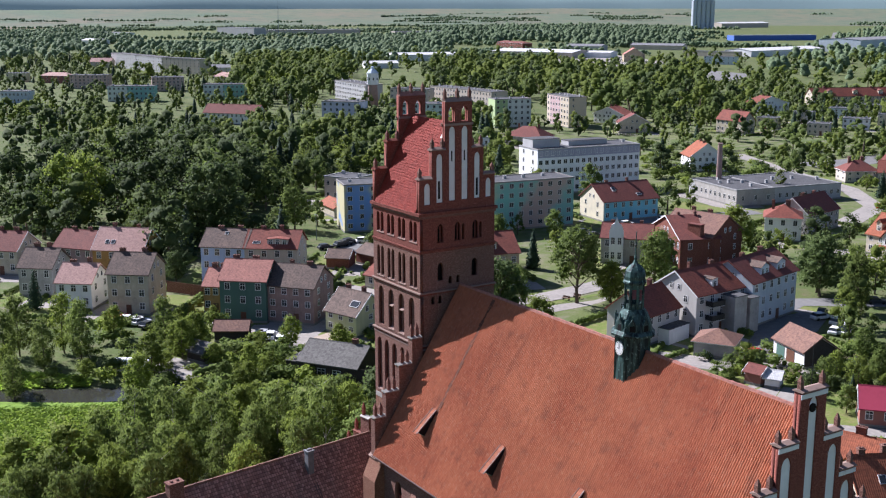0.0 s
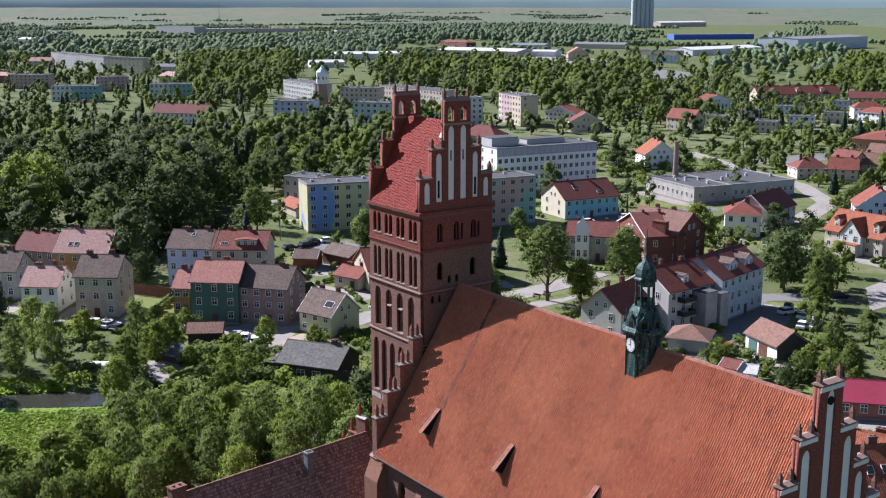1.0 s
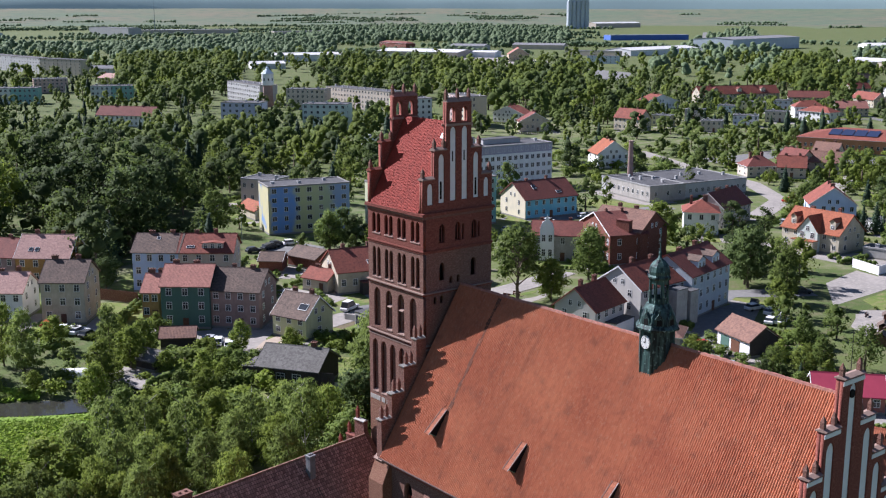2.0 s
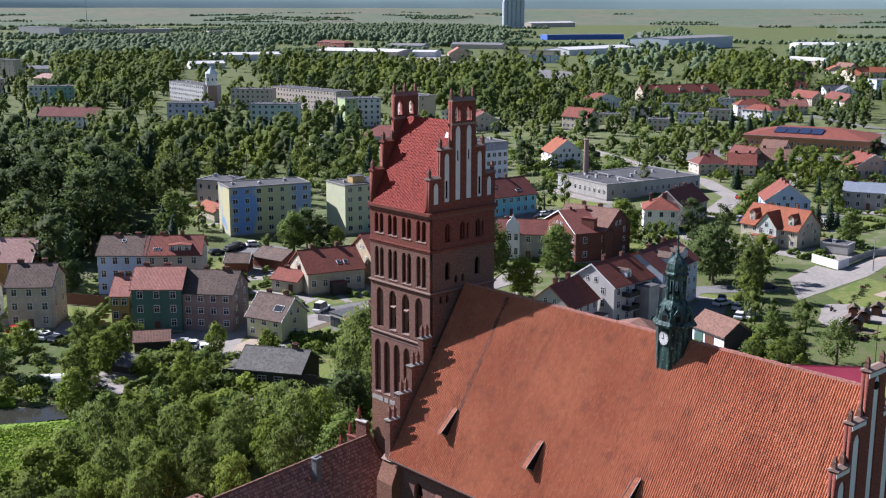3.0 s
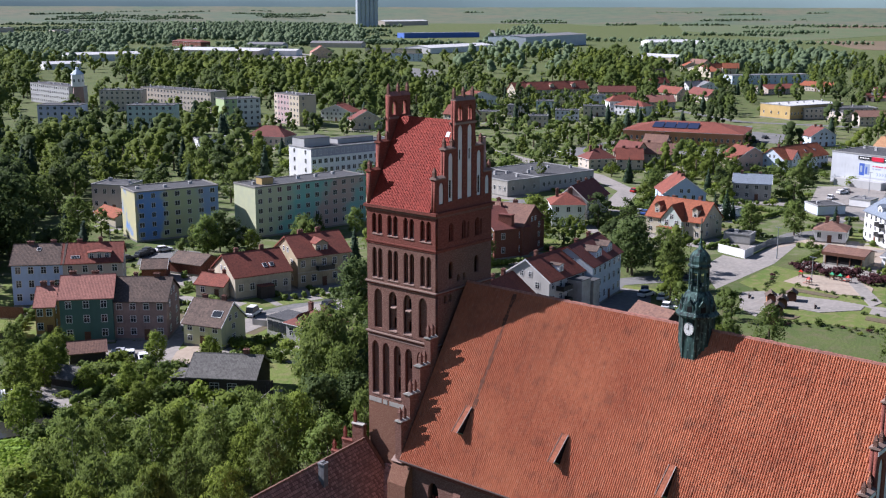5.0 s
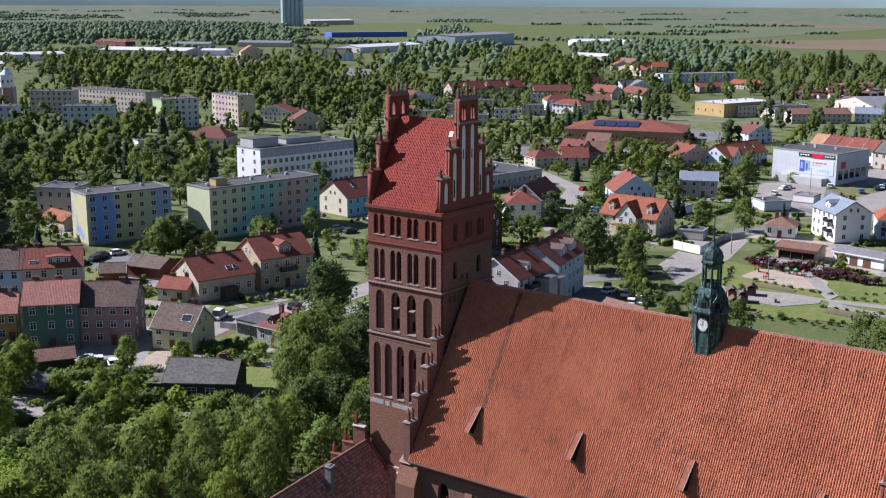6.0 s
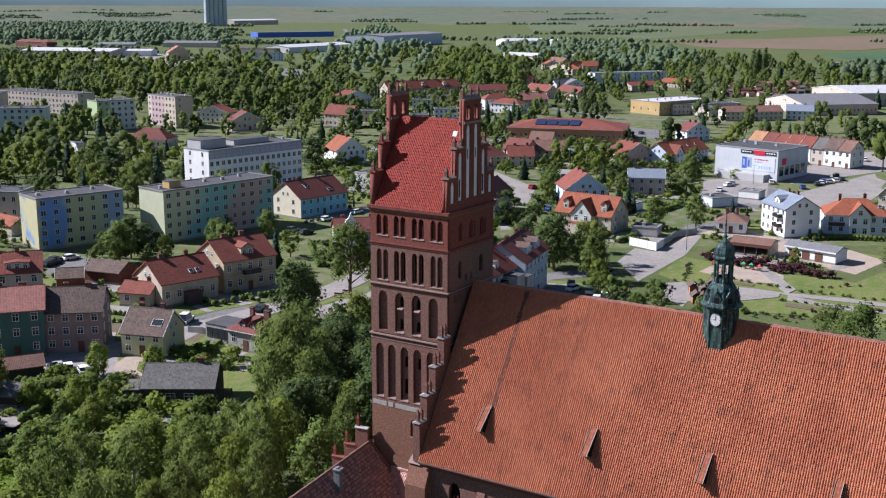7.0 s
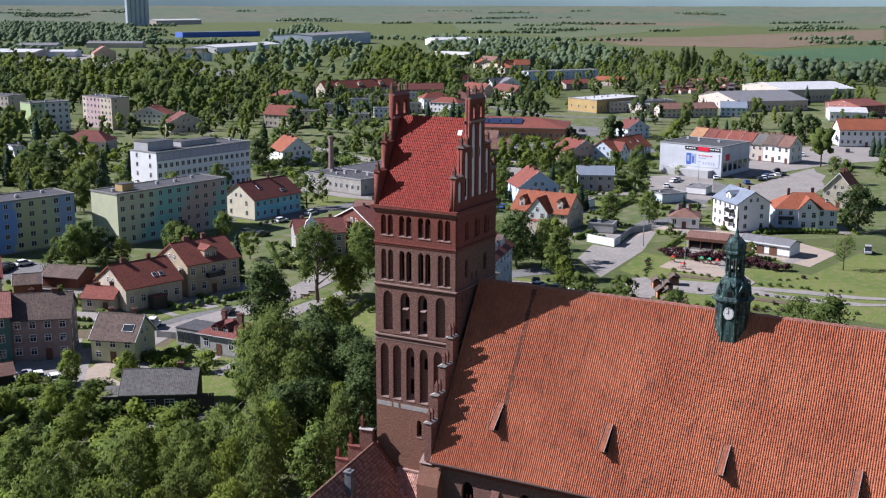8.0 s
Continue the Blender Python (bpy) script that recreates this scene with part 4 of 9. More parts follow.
flat_area("yard", "paving", "pale grey paved yard", "yard", [(152.0, 46.7), (135.7, 34.5), (167.8, 35.4), (193.6, 40.4), (187.2, 44.3), (167.2, 43.0), (168.6, 49.3)], 0.03, True)
flat_area("court", "sand", "pale sandy courtyard", "yard", [(180.9, 43.2), (196.5, 40.6), (183.1, 19.8), (177.5, 10.2), (169.5, -5.3), (188.0, -8.4), (196.6, 2.4), (204.9, 31.8), (200.2, 44.1)], 0.03, True)
flat_area("lawn", "lawn", "short park lawn", "lawn", [(144.8, 33.4), (165.7, 34.7), (163.4, 26.3), (161.4, 6.3), (161.3, -7.2), (190.6, -13.1), (192.8, -23.3), (124.8, -31.7), (126.6, -23.2), (126.2, -1.8), (120.5, 12.8), (136.6, 21.6)], 0.03, True)
flat_area("path", "paving", "pale paved park path", "path", [(136.8, 28.9), (140.7, 25.5), (136.6, 21.6), (138.6, 8.9), (134.1, 8.8), (129.6, 19.3), (120.1, 17.9), (124.6, 23.6)], 0.08, True)
flat_area("path", "paving", "pale paved park path", "path", [(141.7, 2.3), (139.1, -4.9), (139.8, -13.1), (140.6, -22.6), (143.9, -29.4), (142.1, -29.6), (137.6, -21.5), (135.7, -11.1), (137.0, 1.2)], 0.08, True)
flat_area("playground", "sand", "sandy playground", "playground", [(152.0, 26.0), (161.4, 25.7), (165.0, 15.5), (158.8, 8.2), (150.9, 6.1), (148.5, 11.6)], 0.1, True)
flat_area("plaza", "paving", "pale paved plaza in the park", "path", [(133.1, 27.8), (140.2, 22.8), (141.3, 18.2), (143.0, 10.1), (142.9, 4.1), (138.4, 3.5), (131.3, 9.2), (131.3, 16.2), (124.8, 17.7), (124.1, 22.2)], 0.12, True)
flat_area("path", "paving", "pale paved park path", "path", [(142.4, 5.1), (143.8, -0.4), (145.4, -9.2), (145.8, -20.2), (148.1, -28.9), (146.2, -29.1), (142.9, -19.6), (142.0, -8.7), (140.6, -0.5)], 0.13, True)
flat_area("path", "paving", "pale paved park path", "path", [(164.9, 17.5), (167.1, 15.5), (147.3, 2.2), (142.1, 2.7)], 0.14, True)
flat_area("flower_bed", "bed_soil", "dug brown flower bed with small shrubs", "flower bed", [(147.5, 22.0), (146.7, 11.1), (144.6, 11.2), (144.6, 21.7)], 0.12, False)
flat_area("flower_bed", "bed_soil", "dug brown flower bed with small shrubs", "flower bed", [(134.6, 0.9), (134.4, -8.7), (131.5, -8.8), (131.9, 0.2)], 0.12, False)
flat_area("flower_bed", "bed_soil", "dug brown flower bed with small shrubs", "flower bed", [(124.7, 16.5), (125.9, 11.0), (122.6, 11.2), (121.6, 16.1)], 0.12, False)
flat_area("car_park", "asphalt", "asphalt car park", "car park", [(285.3, 73.2), (287.7, 62.7), (290.1, 52.4), (282.3, 43.1), (243.1, 40.8), (239.2, 47.8), (250.4, 57.2)], 0.03, True)
flat_area("car_park", "paving", "pale concrete loading yard", "car park", [(246.3, 25.7), (278.5, 38.6), (336.1, 28.2), (322.6, 19.2), (296.9, 17.0), (280.7, 23.8)], 0.03, True)
flat_area("street", "asphalt", "light grey town street", "street", [(55.6, 96.9), (66.4, 95.7), (76.1, 90.3), (73.1, 86.9), (60.3, 88.4), (50.3, 87.7), (49.8, 90.5)], 0.03, True)
flat_area("yard", "paving", "pale gravel yard before the tenements", "yard", [(41.8, 104.9), (47.6, 105.6), (40.9, 99.4), (32.0, 89.0), (22.6, 74.6), (23.0, 79.2), (22.2, 86.2), (17.9, 94.0), (23.8, 100.9), (31.0, 97.1)], 0.03, True)
flat_area("car_park", "asphalt", "asphalt car park beside garages", "car park", [(79.0, 165.6), (83.4, 159.5), (85.5, 150.9), (79.8, 141.3), (70.6, 144.4), (66.8, 151.3)], 0.03, True)
road("street", "paving", "light grey street", 7, [(297.7, 230.9), (276.6, 186.0), (261.4, 146.8), (238.7, 119.0), (210.4, 107.0)])
road("street", "asphalt", "grey street beside the hall", 7, [(149.5, 152.4), (153.4, 141.2), (174.5, 140.3), (201.6, 133.0)])
road("street", "asphalt", "grey street by trees", 7, [(103.6, 47.6), (125.5, 55.2), (136.7, 47.9), (142.4, 44.1)])
flat_area("yard", "asphalt", "asphalt yard behind tenements", "yard", [(95.9, 39.9), (109.6, 48.3), (123.6, 48.8), (121.8, 42.7), (112.4, 37.5), (103.0, 37.3), (90.1, 32.0)], 0.03, True)
flat_area("lawn", "lawn", "lawn beside a painted building", "lawn", [(153.4, 154.5), (150.9, 141.3), (144.3, 140.2), (146.6, 149.0)], 0.03, True)
flat_area("lawn", "lawn", "lawn behind apartment blocks", "lawn", [(195.1, 161.3), (199.0, 137.7), (183.1, 139.9), (182.1, 152.0)], 0.03, True)
road("street", "asphalt", "grey suburban street", 7, [(472.2, 268.5), (507.3, 244.5), (475.6, 193.2), (490.4, 135.1)])
road("street", "asphalt", "grey road between halls", 9, [(2058.2, 1584.1), (1309.9, 997.4), (1162.7, 843.4)])
flat_area("yard", "paving", "pale industrial yard", "yard", [(749.1, 946.7), (893.7, 986.5), (819.0, 816.1), (646.5, 704.6), (650.8, 760.1)], 0.03, True)
flat_area("yard", "asphalt", "lorry yard", "yard", [(747.5, 693.6), (730.7, 619.5), (647.3, 555.8), (639.2, 583.5)], 0.03, True)
flat_area("car_park", "asphalt", "asphalt car park beside the sports hall", "car park", [(436.1, 168.8), (434.9, 149.4), (397.9, 135.2), (392.8, 153.6)], 0.03, True)
flat_area("yard", "paving", "paved yard with parked cars", "yard", [(279.3, 128.9), (297.0, 128.5), (236.7, 98.6), (221.0, 99.4)], 0.03, True)
flat_area("street", "asphalt", "grey asphalt street through the town", "street", [(170.1, 48.2), (205.4, 48.8), (213.9, 44.4), (269.0, 52.8), (281.6, 45.1), (269.3, 40.5), (255.8, 46.1), (206.9, 39.3), (193.5, 43.1)], 0.03, True)
flat_area("yard", "paving", "pale paved yard behind the store", "yard", [(290.2, 74.8), (306.9, 56.3), (253.5, 41.4), (240.5, 58.1)], 0.03, True)
flat_area("yard", "paving", "pale concrete yard in town", "yard", [(284.8, 36.9), (340.0, 26.9), (297.2, 14.9), (245.0, 15.1), (239.2, 25.6)], 0.03, True)
flat_area("street", "paving", "pale paved street and square", "street", [(321.2, 54.3), (398.9, 47.9), (434.1, 13.9), (375.3, 5.9), (357.1, 21.7), (297.2, 45.9)], 0.03, True)
flat_area("street", "asphalt", "grey street between the houses", "street", [(333.9, 162.9), (373.4, 142.6), (369.9, 99.1), (355.3, 94.2), (350.7, 133.1), (310.8, 151.3)], 0.03, True)
flat_area("street", "asphalt", "grey side street", "street", [(294.9, 201.4), (314.8, 196.8), (409.0, 200.4), (462.6, 179.9), (441.2, 171.0), (379.9, 185.9), (295.0, 179.5)], 0.03, True)

road("street", "paving", "pale grey town street", 6.5, [(36, 86), (42.8, 89.1), (52.2, 91.2), (61.8, 89.8), (73.4, 87.9), (81.2, 86.6), (89.6, 87.0), (101.4, 88.6), (114, 92)], 0.06)
road("lane", "sand", "sandy lane down to the gardens", 4.0, [(38.0, 87.5), (31.2, 85.3), (27.5, 82.0), (25.5, 76.0)], 0.06)
flat_area("path", "paving", "pale paved footpath under street trees", "path", [(72.1, 76.3), (79.8, 76.3), (88.5, 76.3), (94.7, 77.7), (97.4, 80.1), (91.8, 79.0), (84.6, 80.5), (76.4, 80.6)], 0.03, True)
flat_area("lawn", "lawn", "small lawn beside the footpath", "lawn", [(80.2, 81.2), (86.0, 81.4), (95.0, 81.6), (97.0, 83.2), (82.0, 83.2)], 0.03, True)

# ---- houses ----
FOOT = []
PARTS_CACHE = {}


def window_data(w, h, style):
    key = ("w", round(w, 2), round(h, 2), style)
    if key not in PARTS_CACHE:
        t = 0.09 if style == "t" else 0.06
        rows = ((0, h * 0.64), (h * 0.64 + 0.07, h)) if style == "t" else ((0, h),)
        holes = [[(x0, z0), (x1, z0), (x1, z1), (x0, z1)] for z0, z1 in rows for x0, x1 in ((-w / 2, -0.03), (0.03, w / 2))]
        me = sheet([(-w / 2 - t, -t), (w / 2 + t, -t), (w / 2 + t, h + t), (-w / 2 - t, h + t)], holes, 0.05)
        me.transform(Matrix.Rotation(radians(90), 4, "X"))
        me.transform(Matrix.Translation((0, -0.05, 0)))
        me.materials.append(MATS["frame_white"])
        pm = bpy.data.meshes.new("pane")
        bm = box(bmesh.new(), -w / 2, -0.02, 0, w / 2, 0.0, h)
        bmesh.ops.recalc_face_normals(bm, faces=bm.faces)
        bm.to_mesh(pm)
        pm.materials.append(MATS["glass"])
        bm.from_mesh(me)
        both = bpy.data.meshes.new("window")
        bm.faces.ensure_lookup_table()
        for i, fc in enumerate(bm.faces):
            fc.material_index = 1 if i < 6 else 0
        bm.to_mesh(both)
        bm.free()
        both.materials.append(MATS["frame_white"])
        both.materials.append(MATS["glass"])
        PARTS_CACHE[key] = (me, pm, both)
    return PARTS_CACHE[key]


def add_window(parent, m, w=1.0, h=1.35, style="t", near=True):
    """A window in the wall; near ones have the pane as a part of its own."""
    me, pm, both = window_data(w, h, style if near else "p")
    if not near:
        return link_data("window", both, None, parent, "", m)
    win_ob = link_data("window", me, None, parent, "", m)
    link_data("pane", pm, None, win_ob)
    return win_ob


def roof_prof(d, h, ri, o, t):
    """The profile of a gabled roof slab over a depth d."""
    s = ri / (d / 2)
    return [(-o, h - o * s), (d / 2, h + ri), (d + o, h - o * s), (d + o, h - o * s + t), (d / 2, h + ri + t * 1.25), (-o, h - o * s + t)]


def house(name, x, y, turn, L, D, h, roof, ri, wall, tile, floors, label, ends=True, stacks=2):
    """A house by its front left corner, the turn of its front, length, depth, eaves' height and roof."""
    rnd = random.Random(int(x * 7 + y * 13))
    m = pose(x, y, 0, 0, 0, turn)
    ob = thing(name, m, label, {"block": "apartment block", "barn": "barn", "shed": "shed", "garage": "garage", "factory": "factory", "warehouse": "warehouse"}.get(name, "house" if name in ("house", "villa") else "building"))
    a = radians(turn)
    FOOT.append((x, y, math.cos(a), math.sin(a), L, D, h))
    bm = bmesh.new()
    far = math.hypot(x + 80, y + 80) > 900
    near = math.hypot(x + 80, y + 80) < 300
    if roof == "g":
        prism(bm, [(0, -0.3), (D, -0.3), (D, h), (D / 2, h + ri), (0, h)], 0, L, "x")
    elif roof == "e":
        prism(bm, [(0, -0.3), (L, -0.3), (L, h), (L / 2, h + ri), (0, h)], 0, D, "y")
    else:
        box(bm, 0, 0, -0.3, L, D, h)
    part("wall", bm, wall, ob)
    if not far:
        bm = bmesh.new()
        box(bm, -0.05, -0.05, -0.3, L + 0.05, D + 0.05, 0.45)
        part("plinth", bm, "plinth", ob)
    bm = bmesh.new()
    if roof == "g":
        prism(bm, roof_prof(D, h, ri, 0.45, 0.18), -0.3, L + 0.3, "x")
        part("roof", bm, tile, ob)
        bm = bmesh.new()
        prism(bm, [(D / 2 - 0.16, h + ri + 0.12), (D / 2 + 0.16, h + ri + 0.12), (D / 2, h + ri + 0.34)], -0.3, L + 0.3, "x")
        part("ridge_cap", bm, tile, ob)
        for e in (-0.36, L + 0.3):
            bm = bmesh.new()
            prism(bm, roof_prof(D, h - 0.05, ri, 0.5, 0.26), e, e + 0.06, "x")
            part("verge_board", bm, "frame_white" if int(x) % 4 == 1 and not far else tile, ob)
    elif roof == "e":
        prism(bm, roof_prof(L, h, ri, 0.45, 0.18), -0.4, D + 0.3, "y")
        part("roof", bm, tile, ob)
        bm = bmesh.new()
        prism(bm, roof_prof(L, h - 0.05, ri, 0.5, 0.26), -0.46, -0.4, "y")
        part("verge_board", bm, "frame_white", ob)
    elif roof == "h":
        o, k = 0.5, min(L, D) / 2
        lo = [(-o, -o, h - 0.05), (L + o, -o, h - 0.05), (L + o, D + o, h - 0.05), (-o, D + o, h - 0.05)]
        ridge = [(k, D / 2, h + ri), (L - k, D / 2, h + ri)] if L > D else [(L / 2, k, h + ri), (L / 2, D - k, h + ri)]
        if L > D:
            fs = [(0, 1, 5, 4), (1, 2, 5), (2, 3, 4, 5), (3, 0, 4), (3, 2, 1, 0)]
        else:
            fs = [(0, 1, 4), (1, 2, 5, 4), (2, 3, 5), (3, 0, 4, 5), (3, 2, 1, 0)]
        vs = [bm.verts.new(p) for p in lo + ridge]
        for q in fs:
            if len({tuple(vs[i].co) for i in q}) > 2:
                bm.faces.new([vs[i] for i in q])
        part("roof", bm, tile, ob)
        bm = bmesh.new()
        box(bm, -o, -o, h - 0.2, L + o, D + o, h - 0.055)
        part("eaves_board", bm, "frame_white", ob)
    else:
        box(bm, 0.25, 0.25, h - 0.02, L - 0.25, D - 0.25, h + 0.06)
        part("roof", bm, tile, ob)
        bm = bmesh.new()
        for q in ((-0.12, -0.12, L + 0.12, 0.25), (-0.12, D - 0.25, L + 0.12, D + 0.12), (-0.12, 0.25, 0.25, D - 0.25), (L - 0.25, 0.25, L + 0.12, D - 0.25)):
            box(bm, q[0], q[1], h - 0.12, q[2], q[3], h + 0.28)
        part("parapet", bm, "plinth" if name == "block" else "kerb", ob)
        if not far:
            for i in range(int(L / 7) + 1):
                stack("roof_vent", 3 + i * 7.0 + rnd.uniform(-1, 1), D * rnd.uniform(0.35, 0.7), h, h + rnd.uniform(0.5, 1.1), 0.9, 0.6, "concrete", ob) if 3 + i * 7.0 < L - 1 else None
    # windows on the front and on the end walls
    fh = (h - 0.5) / floors
    big = name in ("factory", "warehouse", "hall", "sports_hall", "supermarket")
    if name in ("barn", "shed", "garage", "supermarket") or (big and far):
        cols = 0
    else:
        cols = max(2, int(L / (2.9 if name == "block" else 2.3 if name == "hospital" else 2.5)))
    ww = 1.25 if name in ("block", "hospital") else 0.95
    wh = min(1.4, fh * 0.48)
    step = 1 if not far else 2
    for fl in range(floors):
        z = 0.5 + fl * fh + fh * 0.3
        for c in range(0, cols, step):
            cx = L * (c + 0.5) / cols
            if fl == 0 and c == cols // 2 and not big and name not in ("block",):
                bm = bmesh.new()
                box(bm, cx - 0.55, -0.08, 0.1, cx + 0.55, 0.02, 2.2)
                part("door", bm, "frame_brown", ob)
                continue
            add_window(ob, Matrix.Translation((cx, -0.004, z)), ww * (0.8 if c % 3 == 1 and name == "block" else 1.0), wh, "p" if name in ("block", "hospital") else "t", near)
        if ends and cols and not far:
            for c in range(max(1, int(D / 4.5))):
                cy = D * (c + 0.5) / max(1, int(D / 4.5))
                if name == "block" and c != 0:
                    continue
                add_window(ob, pose(L + 0.004, cy, z, 0, 0, 90), 0.9, wh, "t", near)
                if name not in ("block",):
                    add_window(ob, pose(-0.004, cy, z, 0, 0, -90), 0.9, wh, "t", near)
    if ends and roof == "g" and ri > 2.4 and cols and not far:
        for xx, rz in ((L + 0.004, 90), (-0.004, -90)):
            for q in (-1.0, 1.0):
                add_window(ob, pose(xx, D / 2 + q, h + 0.35, 0, 0, rz), 0.7, 1.0, "t", near)
    if roof == "e" and ri > 2.4 and cols:
        for q in (-1.1, 1.1):
            add_window(ob, Matrix.Translation((L / 2 + q, -0.004, h + 0.2)), 0.8, 1.1, "t", near)
    if name in ("house", "villa", "kindergarten") and roof != "f":
        for i in range(stacks):
            if roof == "e":
                cx, cy = L / 2 + rnd.uniform(-0.4, 0.4), D * (0.3 + 0.4 * i)
            else:
                cx, cy = L * (0.25 + 0.45 * i + rnd.uniform(-0.08, 0.08)), D / 2 + rnd.uniform(0.1, 0.8)
            stack("chimney", cx, cy, h + ri * 0.5, h + ri + rnd.uniform(0.6, 1.1), rnd.uniform(0.7, 1.3), 0.6, "old_brick", ob)
    return ob


def roof_window(ob, L, D, h, ri, x, k, w=0.8, hh=1.0):
    """A skylight on the front slope of a gabled roof, at the share k up the slope."""
    up = Vector((0, D / 2, ri)).normalized()
    m = slope_matrix((x, D / 2 * k, h + ri * k + 0.2), (1, 0, 0), up)
    bm = bmesh.new()
    box(bm, -w / 2 - 0.08, -0.08, 0.0, w / 2 + 0.08, hh + 0.08, 0.1)
    sk = part("skylight", bm, "frame_white", ob, "", m)
    bm = bmesh.new()
    box(bm, -w / 2, 0, 0.1, w / 2, hh, 0.12)
    part("pane", bm, "glass", sk)


def dormer(ob, D, h, ri, x, w, wall, tile, gable=True):
    """A dormer on the front slope."""
    z1 = h + ri * 0.72
    bm = bmesh.new()
    y0 = D / 2 * 0.18
    prism(bm, [(x - w / 2, h + ri * 0.1), (x + w / 2, h + ri * 0.1), (x + w / 2, z1 - 0.3), (x, z1 + (0.5 if gable else -0.2)), (x - w / 2, z1 - 0.3)], y0, D / 2, "y")
    do = part("dormer", bm, wall, ob)
    bm = bmesh.new()
    q = 0.5 if gable else -0.2
    prism(bm, [(x - w / 2 - 0.2, z1 - 0.4), (x, z1 + q), (x + w / 2 + 0.2, z1 - 0.4), (x + w / 2 + 0.2, z1 - 0.28), (x, z1 + q + 0.14), (x - w / 2 - 0.2, z1 - 0.28)], y0 - 0.25, D / 2, "y")
    part("dormer_roof", bm, tile, do)
    n_w = max(1, int(w / 1.4))
    for i in range(n_w):
        add_window(do, Matrix.Translation((x - w / 2 + w * (i + 0.5) / n_w, y0 - 0.004, h + ri * 0.22)), 0.7, min(1.0, ri * 0.32))


def front_bay(ob, D, h, ri, x, w, wall, tile, out=1.2, up=0.85):
    """A gabled bay across the front, its ridge running back into the main roof."""
    g = ri * up
    bm = bmesh.new()
    prism(bm, [(x - w / 2, 0.1), (x + w / 2, 0.1), (x + w / 2, h), (x, h + g), (x - w / 2, h)], -out, D / 2, "y")
    bay = part("front_bay", bm, wall, ob)
    bm = bmesh.new()
    prism(bm, [(x - w / 2 - 0.4, h - 0.3), (x, h + g + 0.05), (x + w / 2 + 0.4, h - 0.3), (x + w / 2 + 0.4, h - 0.12), (x, h + g + 0.24), (x - w / 2 - 0.4, h - 0.12)], -out - 0.35, D / 2, "y")
    part("bay_roof", bm, tile, bay)
    for z in ([0.9, 3.5] if h > 4.8 else [0.9]):
        for k in (-0.25, 0.25):
            add_window(bay, Matrix.Translation((x + k * w, -out - 0.004, z)), 1.0, 1.4)
    add_window(bay, Matrix.Translation((x, -out - 0.004, h + 0.1)), 0.9, 1.2)


def gable_face(ob, L, D, h, ri, mat):
    part("gable_render", prism(bmesh.new(), [(0.02, -0.2), (D - 0.02, -0.2), (D - 0.02, h - 0.1), (D / 2, h + ri - 0.15), (0.02, h - 0.1)], L + 0.001, L + 0.003, "x"), mat, ob, "painted gable wall")


def balcony(ob, x, z, w, d=1.3):
    bal = part("balcony", box(bmesh.new(), x - w / 2, -d, z - 0.15, x + w / 2, -0.002, z), "concrete", ob)
    part("railing", box(bmesh.new(), x - w / 2, -d, z + 0.002, x + w / 2, -d + 0.06, z + 1.0), "iron", bal)
    for s in (-1, 1):
        a, b = sorted((x + s * w / 2, x + s * (w / 2 - 0.06)))
        part("railing", box(bmesh.new(), a, -d + 0.062, z + 0.002, b, -0.002, z + 1.0), "iron", bal)


def block_on(ob, name, x0, y0, z0, x1, y1, z1, mat, cap="bitumen"):
    o = part(name, box(bmesh.new(), x0, y0, z0, x1, y1, z1), mat, ob)
    part(name + "_cap", box(bmesh.new(), x0 - 0.1, y0 - 0.1, z1 + 0.002, x1 + 0.1, y1 + 0.1, z1 + 0.15), cap, o)
    return o


def clear_front(ob, L, deep):
    """Keep the land before a building free of tall plants."""
    NO_TREES.append([(ob.matrix_world @ Vector(p))[:2] for p in ((0, -deep, 0), (L, -deep, 0), (L, 0, 0), (0, 0, 0))])


house("house", 2.3, 124.2, -39.2, 8.5, 10, 8.6, "g", 3.2, "cream", "slate", 3, "cream rendered three-storey tenement with a grey-brown tiled roof")
house("house", -5.5, 134.1, -39.9, 7.6, 9, 5.8, "g", 3.0, "white", "pale_pink", 2, "white rendered house under a faded pale pink roof")
house("house", -9.4, 149.7, -40.5, 7.7, 9, 6.5, "g", 3.2, "grey", "slate", 2, "grey rendered old house with a brown slate roof")
house("house", 3.3, 170.0, -52.2, 10.7, 9, 6.0, "g", 3.2, "mauve", "dull_red", 2, "mauve rendered terraced house with a dull red roof")
ob = house("house", 9.4, 159.6, -41.2, 12.2, 11, 6.4, "g", 4.0, "ochre", "pale_pink", 2, "ochre rendered house under a wide pale pink roof")
roof_window(ob, 12.15, 11, 6.4, 4.0, 3.0, 0.25)
roof_window(ob, 12.15, 11, 6.4, 4.0, 4.4, 0.25)
house("house", -11.2, 175.0, -43.2, 8.2, 10, 6.0, "g", 3.4, "cream", "dull_red", 2, "cream rendered house with a red tiled roof")
ob = house("house", 27.2, 137.4, -42.6, 10.2, 10, 9.0, "g", 3.0, "skyblue", "slate", 3, "light blue rendered tenement with white window frames")
roof_window(ob, 10.16, 10, 9.0, 3.0, 5.0, 0.65, 0.7, 0.8)
ob = house("house", 34.7, 130.5, -38.5, 11.8, 10, 9.0, "g", 3.0, "beige", "red", 3, "beige rendered tenement with a red tiled roof and dormer")
dormer(ob, 10, 9.0, 3.0, 11.79*0.62, 4.6, 'beige', 'red', False)
roof_window(ob, 11.79, 10, 9.0, 3.0, 2.5, 0.2, 1.6, 0.6)
